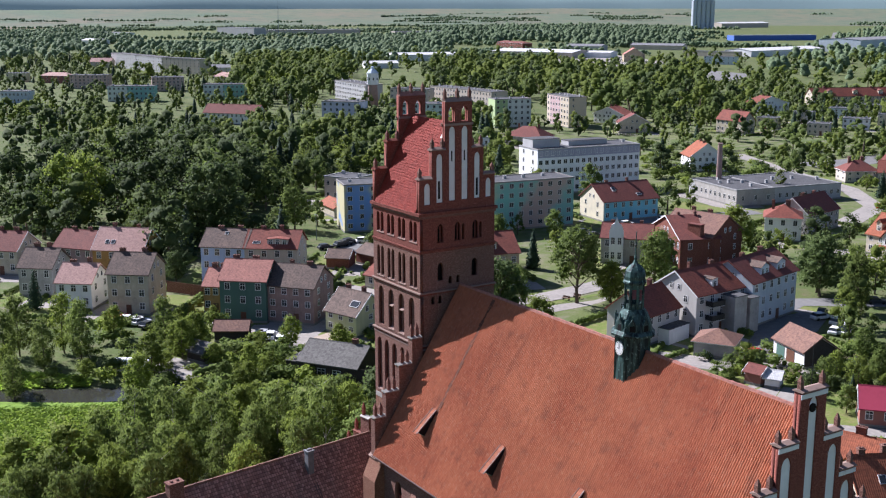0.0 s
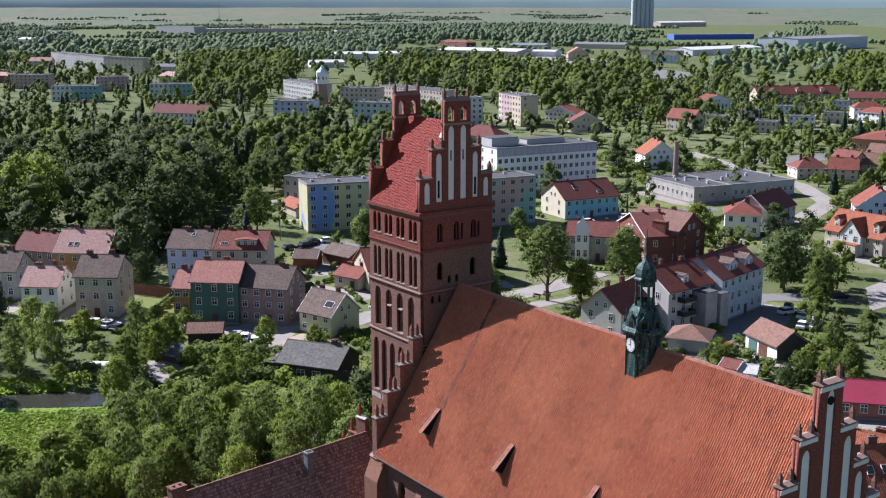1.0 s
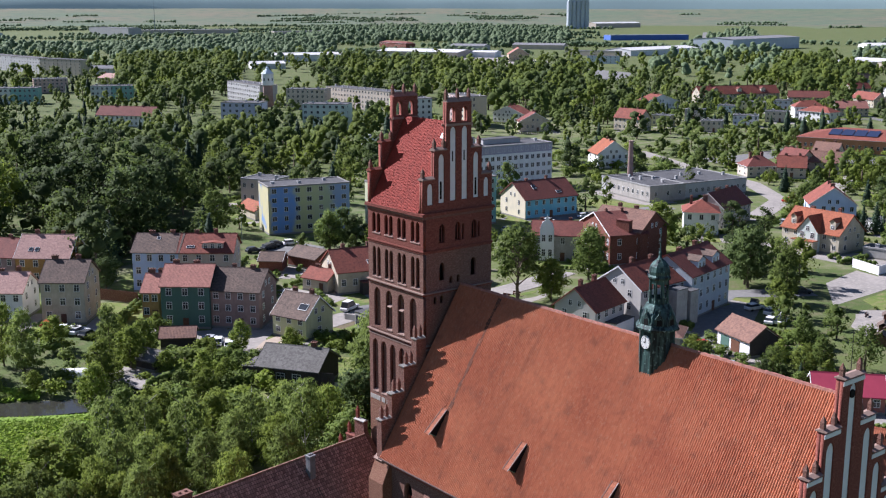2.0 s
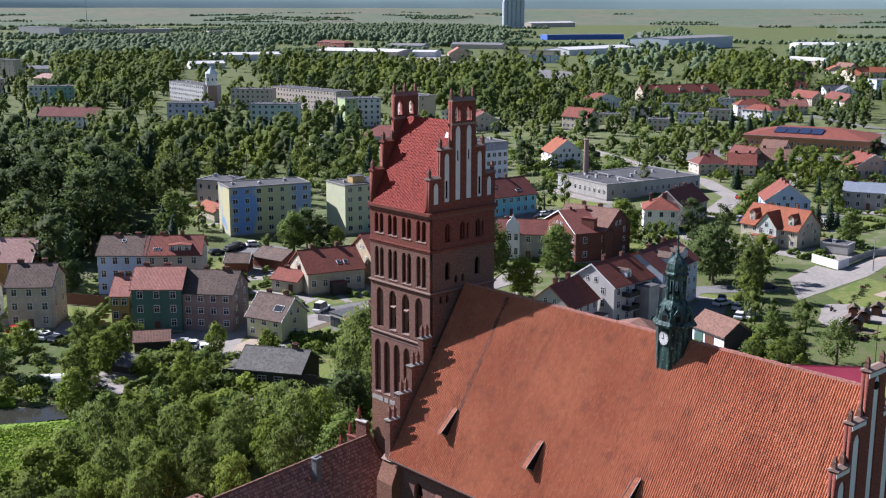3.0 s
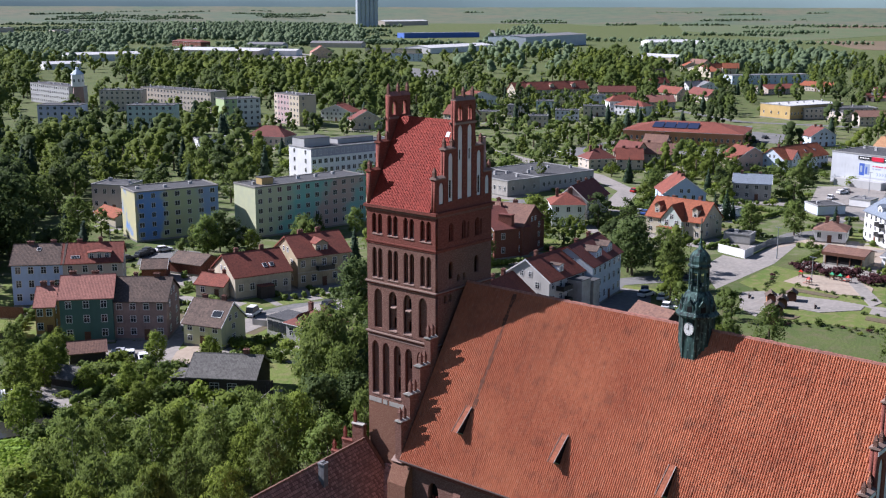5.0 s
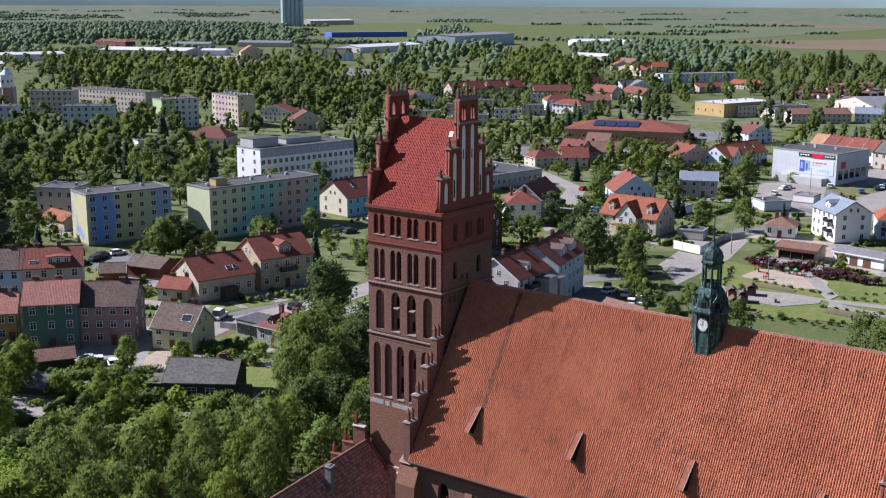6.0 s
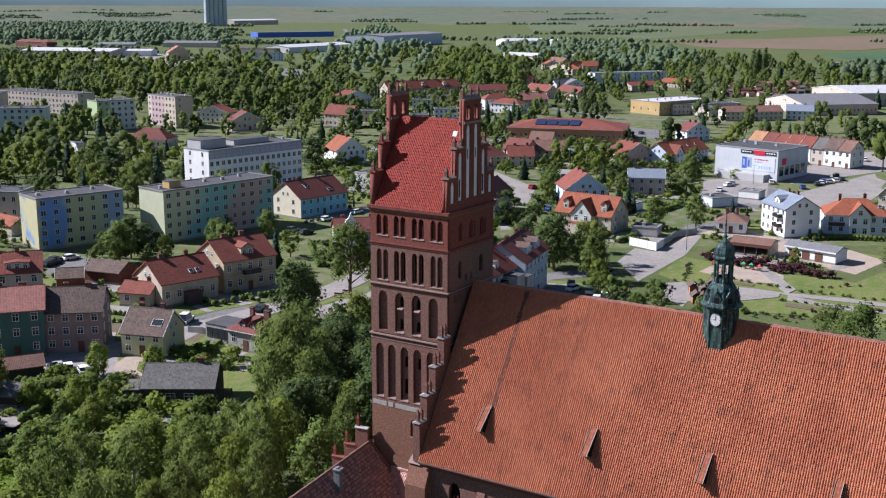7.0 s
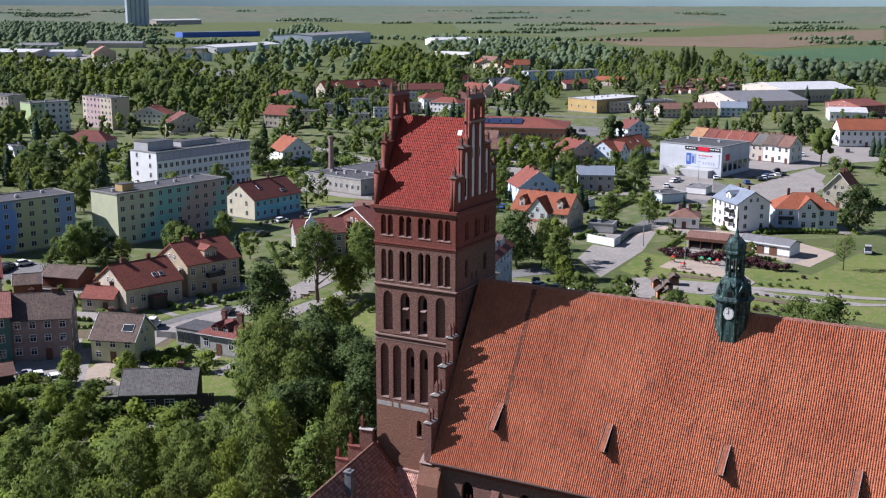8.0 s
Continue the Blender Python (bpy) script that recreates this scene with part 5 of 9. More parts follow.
house("house", 18.9, 114.7, -40.5, 3.4, 9, 5.8, "g", 2.6, "ochre", "pink", 2, "narrow ochre rendered house with a pinkish roof")
house("house", 19.3, 106.8, -41.0, 9.4, 10, 8.6, "g", 3.0, "green", "pink", 3, "dark green rendered tenement with white windows")
ob = house("house", 27.0, 101.6, -50.2, 10.0, 10, 7.6, "g", 3.2, "brownpink", "slate", 3, "weathered brownish pink tenement with an orange gable wall")
gable_face(ob, 9.98, 10, 7.6, 3.2, 'orangewall')
ob = house("house", 33.7, 89.4, -72.2, 8.1, 8, 4.4, "g", 3.4, "lime", "slate", 2, "pale yellow-green house with a brown roof and skylight")
roof_window(ob, 8.06, 8, 4.4, 3.4, 8.06*0.78, 0.3, 1.9, 1.3)
ob = house("barn", 16.8, 66.1, -57.1, 11.0, 8.4, 3.4, "g", 2.4, "darkwood", "darkgrey", 1, "dark timber shed with a grey corrugated roof")
clear_front(ob, 11.0, 33)
[add_window(ob, Matrix.Translation((x, -0.004, 1.2)), 1.4, 1.2) for x in (4.3, 7.2)]
stack('chimney', 8.4, 4.5, 4.6, 6.7, 0.9, 0.7, 'old_brick', ob)
block_on(ob, 'lean_to', -3.5, 1.5, 0, -0.002, 6.5, 2.4, 'darkwood', 'darkgrey')
[part('board', box(bmesh.new(), 0.1 + i * 0.42, -0.04, 0.2, 0.48 + i * 0.42, -0.002, 3.3), 'darkwood', ob) for i in range(int(14.31 / 0.42) - 1) if not any(abs(0.3 + i * 0.42 - x) < 1.0 for x in (14.31*0.3, 14.31*0.5))]
ob = house("house", 60.4, 107.0, -16.1, 13.0, 12, 5.0, "g", 3.7, "cream", "red", 1, "cream one-storey house with a red tiled roof and porch")
block_on(ob, 'porch', 13.0*0.5-1.6, -2.2, 0, 13.0*0.5+1.6, -0.002, 2.7, 'darkwood', 'dull_red')
roof_window(ob, 13.0, 12, 5.0, 3.7, 13.0*0.6, 0.25)
roof_window(ob, 13.0, 12, 5.0, 3.7, 13.0*0.72, 0.25)
ob = house("house", 75.5, 104.0, -17.3, 12.9, 12, 7.2, "g", 3.6, "tan", "red", 2, "tan two-storey house with a red roof and balcony")
balcony(ob, 12.91*0.5, 3.9, 4.0)
dormer(ob, 12, 7.2, 3.6, 12.91*0.5, 3.0, 'tan', 'red')
part('cornice', box(bmesh.new(), -0.1, -0.16, 7.2-0.5, 12.91+0.1, -0.002, 7.2-0.2), 'cream', ob)
part('string_course', box(bmesh.new(), -0.05, -0.09, 3.5, 12.91+0.05, -0.002, 3.75), 'cream', ob)
house("house", 56.9, 115.8, -71.7, 6.9, 6, 3.0, "g", 1.6, "cream", "red", 1, "small cream outbuilding with a red roof")
ob = house("house", 47.2, 76.6, -88.7, 8.2, 7.5, 3.8, "h", 2.2, "grey", "dull_red", 1, "modern grey house with a dull red hipped roof")
dormer(ob, 7.5, 3.8, 1.9, 3.0, 1.5, 'darkwood', 'dull_red')
dormer(ob, 7.5, 3.8, 1.9, 5.2, 1.5, 'darkwood', 'dull_red')
block_on(ob, 'terrace_wing', -6.5, 1.2, 0, -0.002, 6.8, 3.5, 'grey', 'bitumen')
[part('glazing', box(bmesh.new(), -6.2 + i * 1.5, 1.14, 1.0, -4.9 + i * 1.5, 1.196, 2.9), 'glass', ob) for i in range(4)]
house("shed", 57.9, 136.6, -43.5, 5.5, 6, 2.8, "g", 1.4, "brick", "slate", 1, "small brick shed with a dark roof")
house("shed", 66.8, 138.2, -76.8, 9.1, 7, 2.8, "g", 1.6, "brick", "slate", 1, "low brick outbuilding with a dark grey roof")
house("block", 82.1, 172.9, -16.5, 23.0, 11, 13.2, "f", 0, "blueblock", "bitumen", 5, "five-storey apartment block painted blue, yellow and green")
ob = house("block", 106.2, 153.5, -9.4, 36.3, 11, 13.6, "f", 0, "greenblock", "bitumen", 5, "five-storey apartment block painted turquoise, yellow and salmon")
block_on(ob, 'roof_box', 4.0, 3.0, 13.6, 7.5, 6.0, 13.6+1.8, 'yellow')
ob = house("hospital", 164.5, 193.7, -8.8, 39.4, 13, 15.0, "f", 0, "white", "bitumen", 5, "long white five-storey building with a grey top storey")
block_on(ob, 'roof_storey', 0.8, 5.0, 15.0, 11.0, 12.0, 15.0+2.8, 'concrete')
block_on(ob, 'roof_storey', 15.0, 6.0, 15.0, 30.0, 11.0, 15.0+1.6, 'concrete')
part('top_band', box(bmesh.new(), -0.03, -0.03, 15.0-2.7, 39.44+0.03, -0.004, 15.0-0.14), 'lilacband', ob, 'grey-violet painted band')
ob = house("kindergarten", 151.7, 145.7, -8.3, 18.7, 13, 6.0, "g", 4.2, "turquoise", "dull_red", 2, "building with a painted turquoise front and dark red roof")
roof_window(ob, 18.67, 13, 6.0, 4.2, 18.67*0.3, 0.5, 1.0, 1.6)
roof_window(ob, 18.67, 13, 6.0, 4.2, 18.67*0.7, 0.2, 1.6, 0.8)
house("house", 133.8, 106.4, -112.8, 18.7, 10, 7.5, "e", 4, "brick", "dull_red", 2, "old red brick building with a steep roof")
house("hall", 203.4, 143.0, -10.9, 40.2, 26, 5.0, "f", 0, "concrete", "bitumen", 1, "low flat-roofed concrete hall with a strip of windows")
house("hall", 207.5, 165.1, -102.6, 23.4, 14, 5.2, "f", 0, "stone", "bitumen", 1, "low flat-roofed pale wing with a window strip")
house("house", 244.4, 204.4, -26.1, 12.6, 11, 6.0, "e", 4.6, "white", "orange", 2, "white gabled house with an orange tiled roof")
ob = house("house", 130.5, 100.1, -79.0, 14.7, 13, 8.0, "g", 4.0, "brick", "brownroof", 3, "dark red brick factory house with a steep roof")
block_on(ob, 'stair_tower', 14.74*0.6, -1.6, 0, 14.74*0.6+3.6, -0.002, 8.0+2.6, 'brick', 'dull_red')
ob = house("house", 116.4, 105.6, -46.5, 12.0, 9, 6.5, "g", 2.6, "stone", "dull_red", 2, "grey stone house with a scrolled front gable")
fg = part('front_gable', prism(bmesh.new(), [(2.0, 0.3), (5.4, 0.3), (5.4, 8.2), (4.9, 9.6), (4.2, 10.2), (3.7, 11.6), (3.2, 10.2), (2.5, 9.6), (2.0, 8.2)], -0.6, -0.002, 'y'), 'white', ob, 'white scrolled gable front')
[add_window(fg, Matrix.Translation((x, -0.604, z)), 0.8, 1.6) for x in (2.9, 4.5) for z in (1.4, 5.0)]
house("house", 170.5, 102.7, -48.9, 9.3, 10, 6.4, "h", 2.8, "white", "red", 2, "white house with dark gable and red roof")
house("house", 185.4, 100.6, 11.5, 17.1, 10, 5.6, "g", 4, "grey", "dull_red", 2, "grey rendered house with a steep brownish red roof")
ob = house("house", 89.8, 47.3, 2.4, 14.2, 11, 8.2, "g", 3.6, "oldwhite", "red", 3, "white tenement with a red roof and blank gable wall")
block_on(ob, 'stair_tower', 14.19*0.50, -3.2, 0, 14.19*0.50+3.4, -0.002, 8.2-0.8, 'grey')
block_on(ob, 'stair_tower', 14.19*0.50+3.9, -3.6, 0, 14.19*0.50+6.4, -0.002, 8.2-1.5, 'grey')
balcony(ob, 14.19*0.3, 3.2, 3.4, 1.8)
balcony(ob, 14.19*0.3, 5.9, 3.4, 1.8)
dormer(ob, 11, 8.2, 3.6, 14.19*0.42, 1.6, 'white', 'slate', False)
ob = house("house", 78.2, 48.1, 12.1, 10.6, 9, 5.8, "g", 3.6, "oldwhite", "red", 2, "small white house with a red tiled roof")
block_on(ob, 'annex', 10.58*0.35, -2.4, 0, 10.58*0.98, -0.002, 2.9, 'white')
ob = house("house", 103.5, 46.1, 11.7, 16.9, 11, 9.0, "g", 3.5, "palegrey", "dull_red", 3, "pale blue tenement with a dark mansard roof")
dormer(ob, 11, 9.0, 3.5, 16.9*0.35, 3.2, 'paleblue', 'slate')
dormer(ob, 11, 9.0, 3.5, 16.9*0.72, 3.2, 'paleblue', 'slate')
ob = house("barn", 94.2, 32.3, -105.5, 9.2, 6.5, 3.2, "g", 2.2, "white", "brownroof", 1, "white and green barn with a brown tiled roof")
part('barn_door', box(bmesh.new(), 1.0, -0.06, 0.1, 3.4, -0.002, 2.4), 'green', ob)
part('barn_door', box(bmesh.new(), 4.0, -0.06, 0.1, 6.4, -0.002, 2.4), 'frame_brown', ob)
gable_face(ob, 9.22, 6.5, 3.2, 2.2, 'darkwood')
house("shed", 81.7, 39.6, -58.1, 6.9, 7, 2.8, "h", 1.8, "grey", "brownroof", 1, "low shed under a hipped brown tiled roof")
ob = house("villa", 180.0, 78.0, -91.4, 16.9, 11, 5.2, "g", 4.4, "cream", "orange", 2, "cream villa with an orange roof and green gable")
front_bay(ob, 11, 5.2, 4.4, 16.91*0.5, 6.0, 'mint', 'orange')
dormer(ob, 11, 5.2, 4.4, 16.91*0.16, 1.6, 'cream', 'orange')
dormer(ob, 11, 5.2, 4.4, 16.91*0.84, 1.6, 'cream', 'orange')
block_on(ob, 'porch', 16.91*0.5-3.2, -3.4, 0, 16.91*0.5+3.2, -1.202, 3.0, 'cream', 'orange')
house("house", 210.3, 89.8, -49.5, 12.7, 13, 6.0, "e", 4.6, "skyblue", "red", 2, "light blue gabled house with a red roof")
house("house", 245.8, 84.8, -66.2, 11.8, 9, 5.6, "g", 2.2, "grey", "bluegrey", 2, "grey modern house with a blue-grey metal roof")
ob = house("house", 312.3, 96.9, -11.9, 27.8, 11, 5.0, "g", 3.8, "paleblue", "orange", 2, "long pale house with a bright orange-red roof")
front_bay(ob, 11, 5.0, 3.8, 27.83*0.22, 5.0, 'paleblue', 'red', 1.0, 0.8)
roof_window(ob, 27.83, 11, 5.0, 3.8, 27.83*0.6, 0.4)
roof_window(ob, 27.83, 11, 5.0, 3.8, 27.83*0.8, 0.4)
house("house", 304.0, 111.5, -27.6, 14.3, 11, 5.0, "e", 3.8, "pinkwall", "red", 1, "pinkish house with a red gabled roof")
ob = house("sports_hall", 355.2, 191.9, -72.2, 52.6, 30, 6.0, "h", 3.4, "orangewall", "red", 1, "wide sports hall with a red roof and solar panels")
[part('solar_panel', box(bmesh.new(), 12+i*5.2, 0, 0.1, 16.8+i*5.2, 7.0, 0.2), 'solar', ob, 'dark blue solar panel', slope_matrix((0, 4.0, 6.0+1.1), (1, 0, 0), (0, 15, 4))) for i in range(4)]
ob = house("supermarket", 303.1, 75.5, -102.1, 25.0, 22, 11.0, "f", 0, "storewall", "bitumen", 1, "pale grey warehouse store with a billboard")
sg = part('billboard', box(bmesh.new(), 10.6, -0.12, 3.4, 24.0, -0.004, 8.4), 'board_pale', ob, 'pale blue-white advertising billboard')
part('picture_field', box(bmesh.new(), 11.0, -0.15, 3.9, 13.0, -0.122, 8.0), 'sign_blue', sg)
part('picture_field', box(bmesh.new(), 13.02, -0.15, 4.3, 15.0, -0.122, 7.9), 'picture_grey', sg)
part('picture_shape', box(bmesh.new(), 13.4, -0.18, 4.6, 14.1, -0.152, 7.0), 'sign_blue', sg)
part('picture_shape', box(bmesh.new(), 11.4, -0.18, 5.0, 12.2, -0.152, 7.2), 'picture_grey', sg)
for z, x1 in ((7.2, 22.4), (6.3, 20.4)):
    for k in range(int((x1 - 16.0) / 1.1)):
        part('text_bar', box(bmesh.new(), 16.0 + k * 1.1, -0.15, z, 16.0 + k * 1.1 + (0.85 if k % 3 else 0.6), -0.122, z + 0.42), 'sign_red' if z > 7 else 'picture_grey', sg)
for k in range(5):
    bm = prism(bmesh.new(), [(17.6 + k, 4.2), (18.0 + k, 4.2), (18.4 + k, 4.75), (18.0 + k, 5.3), (17.6 + k, 5.3), (18.0 + k, 4.75)], -0.15, -0.122, "y")
    part('arrow_shape', bm, 'picture_grey', sg)
part('sign_band', box(bmesh.new(), 10.4, -0.2, 9.3, 24.2, -0.004, 10.5), 'sign_black', ob)
part('sign_red_field', box(bmesh.new(), 15.6, -0.24, 9.1, 20.0, -0.202, 10.6), 'sign_red', ob)
for k in range(4):
    for x0 in (11.0, 20.4):
        part('text_bar', box(bmesh.new(), x0 + k * 0.95, -0.23, 9.7, x0 + k * 0.95 + 0.7, -0.202, 10.1), 'frame_white', ob)
for k in range(5):
    part('side_window', box(bmesh.new(), 25.004, 1.5 + k * 3.9, 2.0, 25.06, 4.2 + k * 3.9, 5.2), 'glass', ob)
part('side_banner', box(bmesh.new(), 25.004, 3.0, 5.8, 25.06, 6.0, 8.2), 'sign_red', ob)
part('loading_dock', box(bmesh.new(), 4.0, -4.0, 0, 22.0, -0.002, 2.6), 'concrete', ob)
ob = house("house", 210.6, 29.7, -134.7, 12.9, 10, 8.0, "g", 3.0, "white", "bluegrey", 3, "white three-storey house with balconies and a grey roof")
balcony(ob, 12.91*0.75, 2.8, 3.0)
balcony(ob, 12.91*0.75, 5.4, 3.0)
dormer(ob, 10, 8.0, 3.0, 12.91*0.5, 2.4, 'white', 'bluegrey')
ob = house("house", 212.7, 12.8, -68.5, 16.6, 11, 5.8, "h", 3.8, "paleblue", "orange", 2, "white and pale blue house with an orange-red roof")
front_bay(ob, 11, 5.8, 4.0, 17.68*0.5, 5.4, 'white', 'orange', 0.8, 0.75)
balcony(ob, 17.68*0.16, 2.9, 4.0, 1.6)
roof_window(ob, 17.68, 11, 5.8, 4.0, 17.68*0.8, 0.4)
ob = house("garage", 175.9, 26.6, -88.9, 9.9, 7, 3.0, "g", 0.8, "cream", "brownroof", 1, "open-fronted garage with a brown metal roof")
# Sheet laid on the closed wall; its black paints in the open front's shade.
part('opening', box(bmesh.new(), 0.5, -0.03, 0.1, 9.87 - 0.5, -0.002, 2.2), 'shade_black', ob)
part('fascia', box(bmesh.new(), -0.3, -0.56, 2.3, 9.87 + 0.3, -0.46, 3.05), 'frame_brown', ob)
[part('post', box(bmesh.new(), x, -0.2, 0, x + 0.2, -0.04, 2.3), 'frame_brown', ob) for x in (0.5, 9.87*0.35, 9.87*0.65, 9.87-0.7)]
ob = house("garage", 179.6, 13.9, -102.2, 13.1, 6, 3.0, "g", 0.8, "white", "greyroof", 1, "row of white garages with brown doors")
[part('garage_door', box(bmesh.new(), x, -0.06, 0.1, x + 2.0, -0.002, 2.2), 'frame_brown', ob) for x in [1.0 + i * 3.4 for i in range(int(13.09 / 3.4))]]
part('fascia', box(bmesh.new(), -0.3, -0.56, 2.72, 13.09 + 0.3, -0.46, 3.05), 'frame_white', ob)
house("house", 198.9, 38.5, -75.3, 7.9, 9, 3.4, "h", 1.8, "white", "brownroof", 1, "white bungalow with a brown roof")
house("hall", 502.2, 177.3, -20.3, 40.9, 22, 7.5, "f", 0, "yellow", "whiteroof", 1, "yellow hall with a flat white roof")
house("house", 509.8, 172.3, -43.9, 41.5, 14, 6.0, "f", 0, "beige", "bitumen", 2, "beige flat-roofed two-storey building")
house("house", 734.9, 325.4, -34.9, 66.8, 14, 7.0, "f", 0, "paleblue", "greyroof", 2, "long pale blue flat-roofed building")
house("house", 616.9, 292.8, -39.7, 16.8, 9, 6.0, "e", 3.5, "white", "greyroof", 2, "white gabled house with a pale grey roof")
house("house", 462.3, 263.0, -91.0, 18.5, 10, 6.0, "h", 2.6, "white", "red", 2, "white house with a bright red hipped roof")
house("house", 833.1, 416.6, -129.1, 49.6, 9, 5.0, "e", 4, "cream", "orange", 2, "cream gabled house with an orange roof")
house("house", 861.7, 397.2, -59.5, 14.3, 9, 5.0, "g", 4, "beige", "orange", 2, "house with an orange-red tiled roof")
ob = house("house", 511.5, 368.2, -25.7, 55.2, 12, 6.0, "g", 4.5, "cream", "red", 2, "long duplex house with a red dormered roof")
dormer(ob, 12, 6.0, 4.5, 55.24*0.20, 3.0, 'cream', 'dull_red')
dormer(ob, 12, 6.0, 4.5, 55.24*0.50, 3.0, 'cream', 'dull_red')
dormer(ob, 12, 6.0, 4.5, 55.24*0.80, 3.0, 'cream', 'dull_red')
house("house", 446.6, 358.0, -8.1, 26.8, 10, 4.6, "e", 4.2, "white", "red", 1, "white cottage with a red roof")
house("house", 354.3, 297.4, -87.4, 16.3, 9, 6.6, "g", 4.0, "cream", "red", 2, "cream house with a red half-hipped roof")
house("house", 332.8, 364.6, -74.6, 18.5, 10, 5.2, "e", 3.6, "white", "red", 2, "white house with a bright red roof")
house("house", 311.1, 320.1, -34.4, 15.4, 10, 5.0, "e", 4.2, "cream", "dull_red", 1, "cream cottage with a dark red roof")
house("house", 236.1, 311.0, -66.7, 18.3, 12, 4.4, "h", 4.2, "beige", "dull_red", 1, "beige bungalow under a tall hipped red roof")
house("house", 211.7, 312.5, -20.6, 14.4, 10, 4.6, "f", 0, "white", "bitumen", 1, "small white flat-roofed bungalow house")
house("block", 310.9, 376.6, -102.7, 25.6, 10, 15.5, "f", 0, "yellowpink", "bitumen", 5, "pink and cream five-storey apartment block")
house("block", 273.8, 371.8, -18.8, 19.1, 12, 14.5, "f", 0, "limewhite", "bitumen", 5, "lime green and white five-storey apartment block")
house("block", 198.4, 416.4, -50.6, 20.1, 12, 14.0, "f", 0, "lilac", "bitumen", 5, "lilac and white five-storey apartment block")
house("block", 225.5, 384.0, -49.6, 22.0, 12, 14.0, "f", 0, "mint", "bitumen", 5, "pale mint five-storey apartment block")
house("block", 286.4, 499.3, -52.1, 24.1, 12, 12.0, "f", 0, "beige", "bitumen", 4, "beige apartment block with dark balconies")
house("block", 318.0, 503.9, -88.5, 63.7, 12, 12.0, "f", 0, "beige", "bitumen", 4, "long beige apartment block with balconies")
house("block", 294.9, 587.7, -96.1, 52.5, 12, 12.0, "f", 0, "concrete", "bitumen", 4, "pale grey weathered apartment block")
house("block", 291.3, 1075.2, -87.4, 68.9, 12, 14.0, "f", 0, "concrete", "bitumen", 5, "grey concrete slab apartment block")
house("block", 294.5, 1006.3, -86.4, 63.5, 12, 14.0, "f", 0, "concrete", "bitumen", 5, "grey concrete slab apartment block")
house("block", 298.5, 942.9, -72.8, 56.1, 12, 14.0, "f", 0, "beige", "bitumen", 5, "beige and grey slab apartment block")
house("block", 216.3, 625.0, -34.2, 26.9, 12, 10.0, "f", 0, "tealwhite", "bitumen", 3, "teal and white low apartment block")
house("block", 158.3, 644.6, -34.2, 29.4, 12, 10.0, "f", 0, "tealwhite", "bitumen", 3, "teal and white low apartment block")
house("block", 212.1, 716.7, -17.4, 23.2, 12, 10.0, "f", 0, "pinkwall", "bitumen", 4, "four-storey pinkish apartment block")
house("block", 169.9, 779.2, -34.4, 28.5, 12, 10.0, "f", 0, "pinkwall", "bitumen", 4, "pinkish grey apartment block")
house("house", 158.8, 476.6, -51.8, 31.6, 11, 6.0, "g", 4.0, "white", "dull_red", 2, "white house with a dark red roof and long dormer")
house("house", 168.3, 861.0, -51.3, 26.3, 10, 6.0, "h", 2.5, "dullred_wall", "pale_pink", 2, "reddish house with a pale hipped roof")
house("house", 147.4, 888.3, -34.5, 16.3, 10, 7.0, "f", 0, "yellowpale", "greyroof", 2, "pale yellow box-shaped house")
house("house", 287.2, 785.6, -66.6, 21.2, 10, 5.0, "h", 3.5, "beige", "pale_pink", 1, "beige house with a pale pink hipped roof")
house("house", 266.8, 1066.2, -34.8, 21.4, 12, 6.0, "g", 3.5, "beige", "pale_pink", 2, "beige house with a faded roof")
house("house", 101.2, 222.5, -63.8, 11.6, 10, 8.0, "f", 0, "beige", "bitumen", 2, "beige flat-roofed building with roof vents")
house("shed", 91.0, 205.5, -96.2, 11.9, 6, 3, "g", 1.6, "cream", "orange", 1, "small cream shed with orange roof")
house("factory", 864.1, 2222.6, -79.5, 137.8, 30, 16.0, "f", 0, "concrete", "greyroof", 3, "pale concrete factory tower block")
house("factory", 953.8, 2212.8, -14.5, 227.0, 30, 9.0, "f", 0, "beige", "whiteroof", 2, "long pale beige factory hall")
house("factory", 1121.7, 1916.2, -11.4, 119.0, 30, 9.0, "f", 0, "beige", "greyroof", 2, "long low beige factory hall")
house("warehouse", 582.8, 1003.8, -17.4, 76.3, 30, 7.0, "g", 2.0, "white", "whiteroof", 1, "long warehouse with a white roof")
house("warehouse", 488.1, 895.2, -21.2, 33.3, 20, 5.0, "g", 2.0, "white", "whiteroof", 1, "small white metal warehouse")
house("warehouse", 751.3, 1051.2, -68.1, 111.1, 50, 6.5, "g", 2.5, "beige", "whiteroof", 1, "wide warehouse with a white metal roof")
house("warehouse", 812.6, 969.8, -56.9, 45.4, 30, 6.0, "g", 1.5, "white", "whiteroof", 1, "low white-roofed storage warehouse")
house("house", 786.3, 851.0, -35.1, 22.8, 16, 8.0, "e", 7.0, "tan", "pink", 2, "tall gabled house with a pink roof")
house("warehouse", 989.7, 854.2, 4.0, 140.9, 40, 7.0, "g", 2.5, "white", "whiteroof", 1, "white warehouse with a shallow roof")
house("factory", 1439.1, 1303.0, -23.2, 152.0, 30, 9.0, "f", 0, "deepblue", "bluegrey", 1, "long deep blue factory hall")
house("factory", 2216.9, 2075.6, -1.1, 175.3, 40, 12.0, "g", 3.0, "beige", "whiteroof", 1, "factory hall with a wide white roof")
house("warehouse", 1198.2, 860.4, 8.3, 195.8, 60, 16.0, "g", 2.0, "palegrey", "greyroof", 1, "large pale blue-grey warehouse hall")
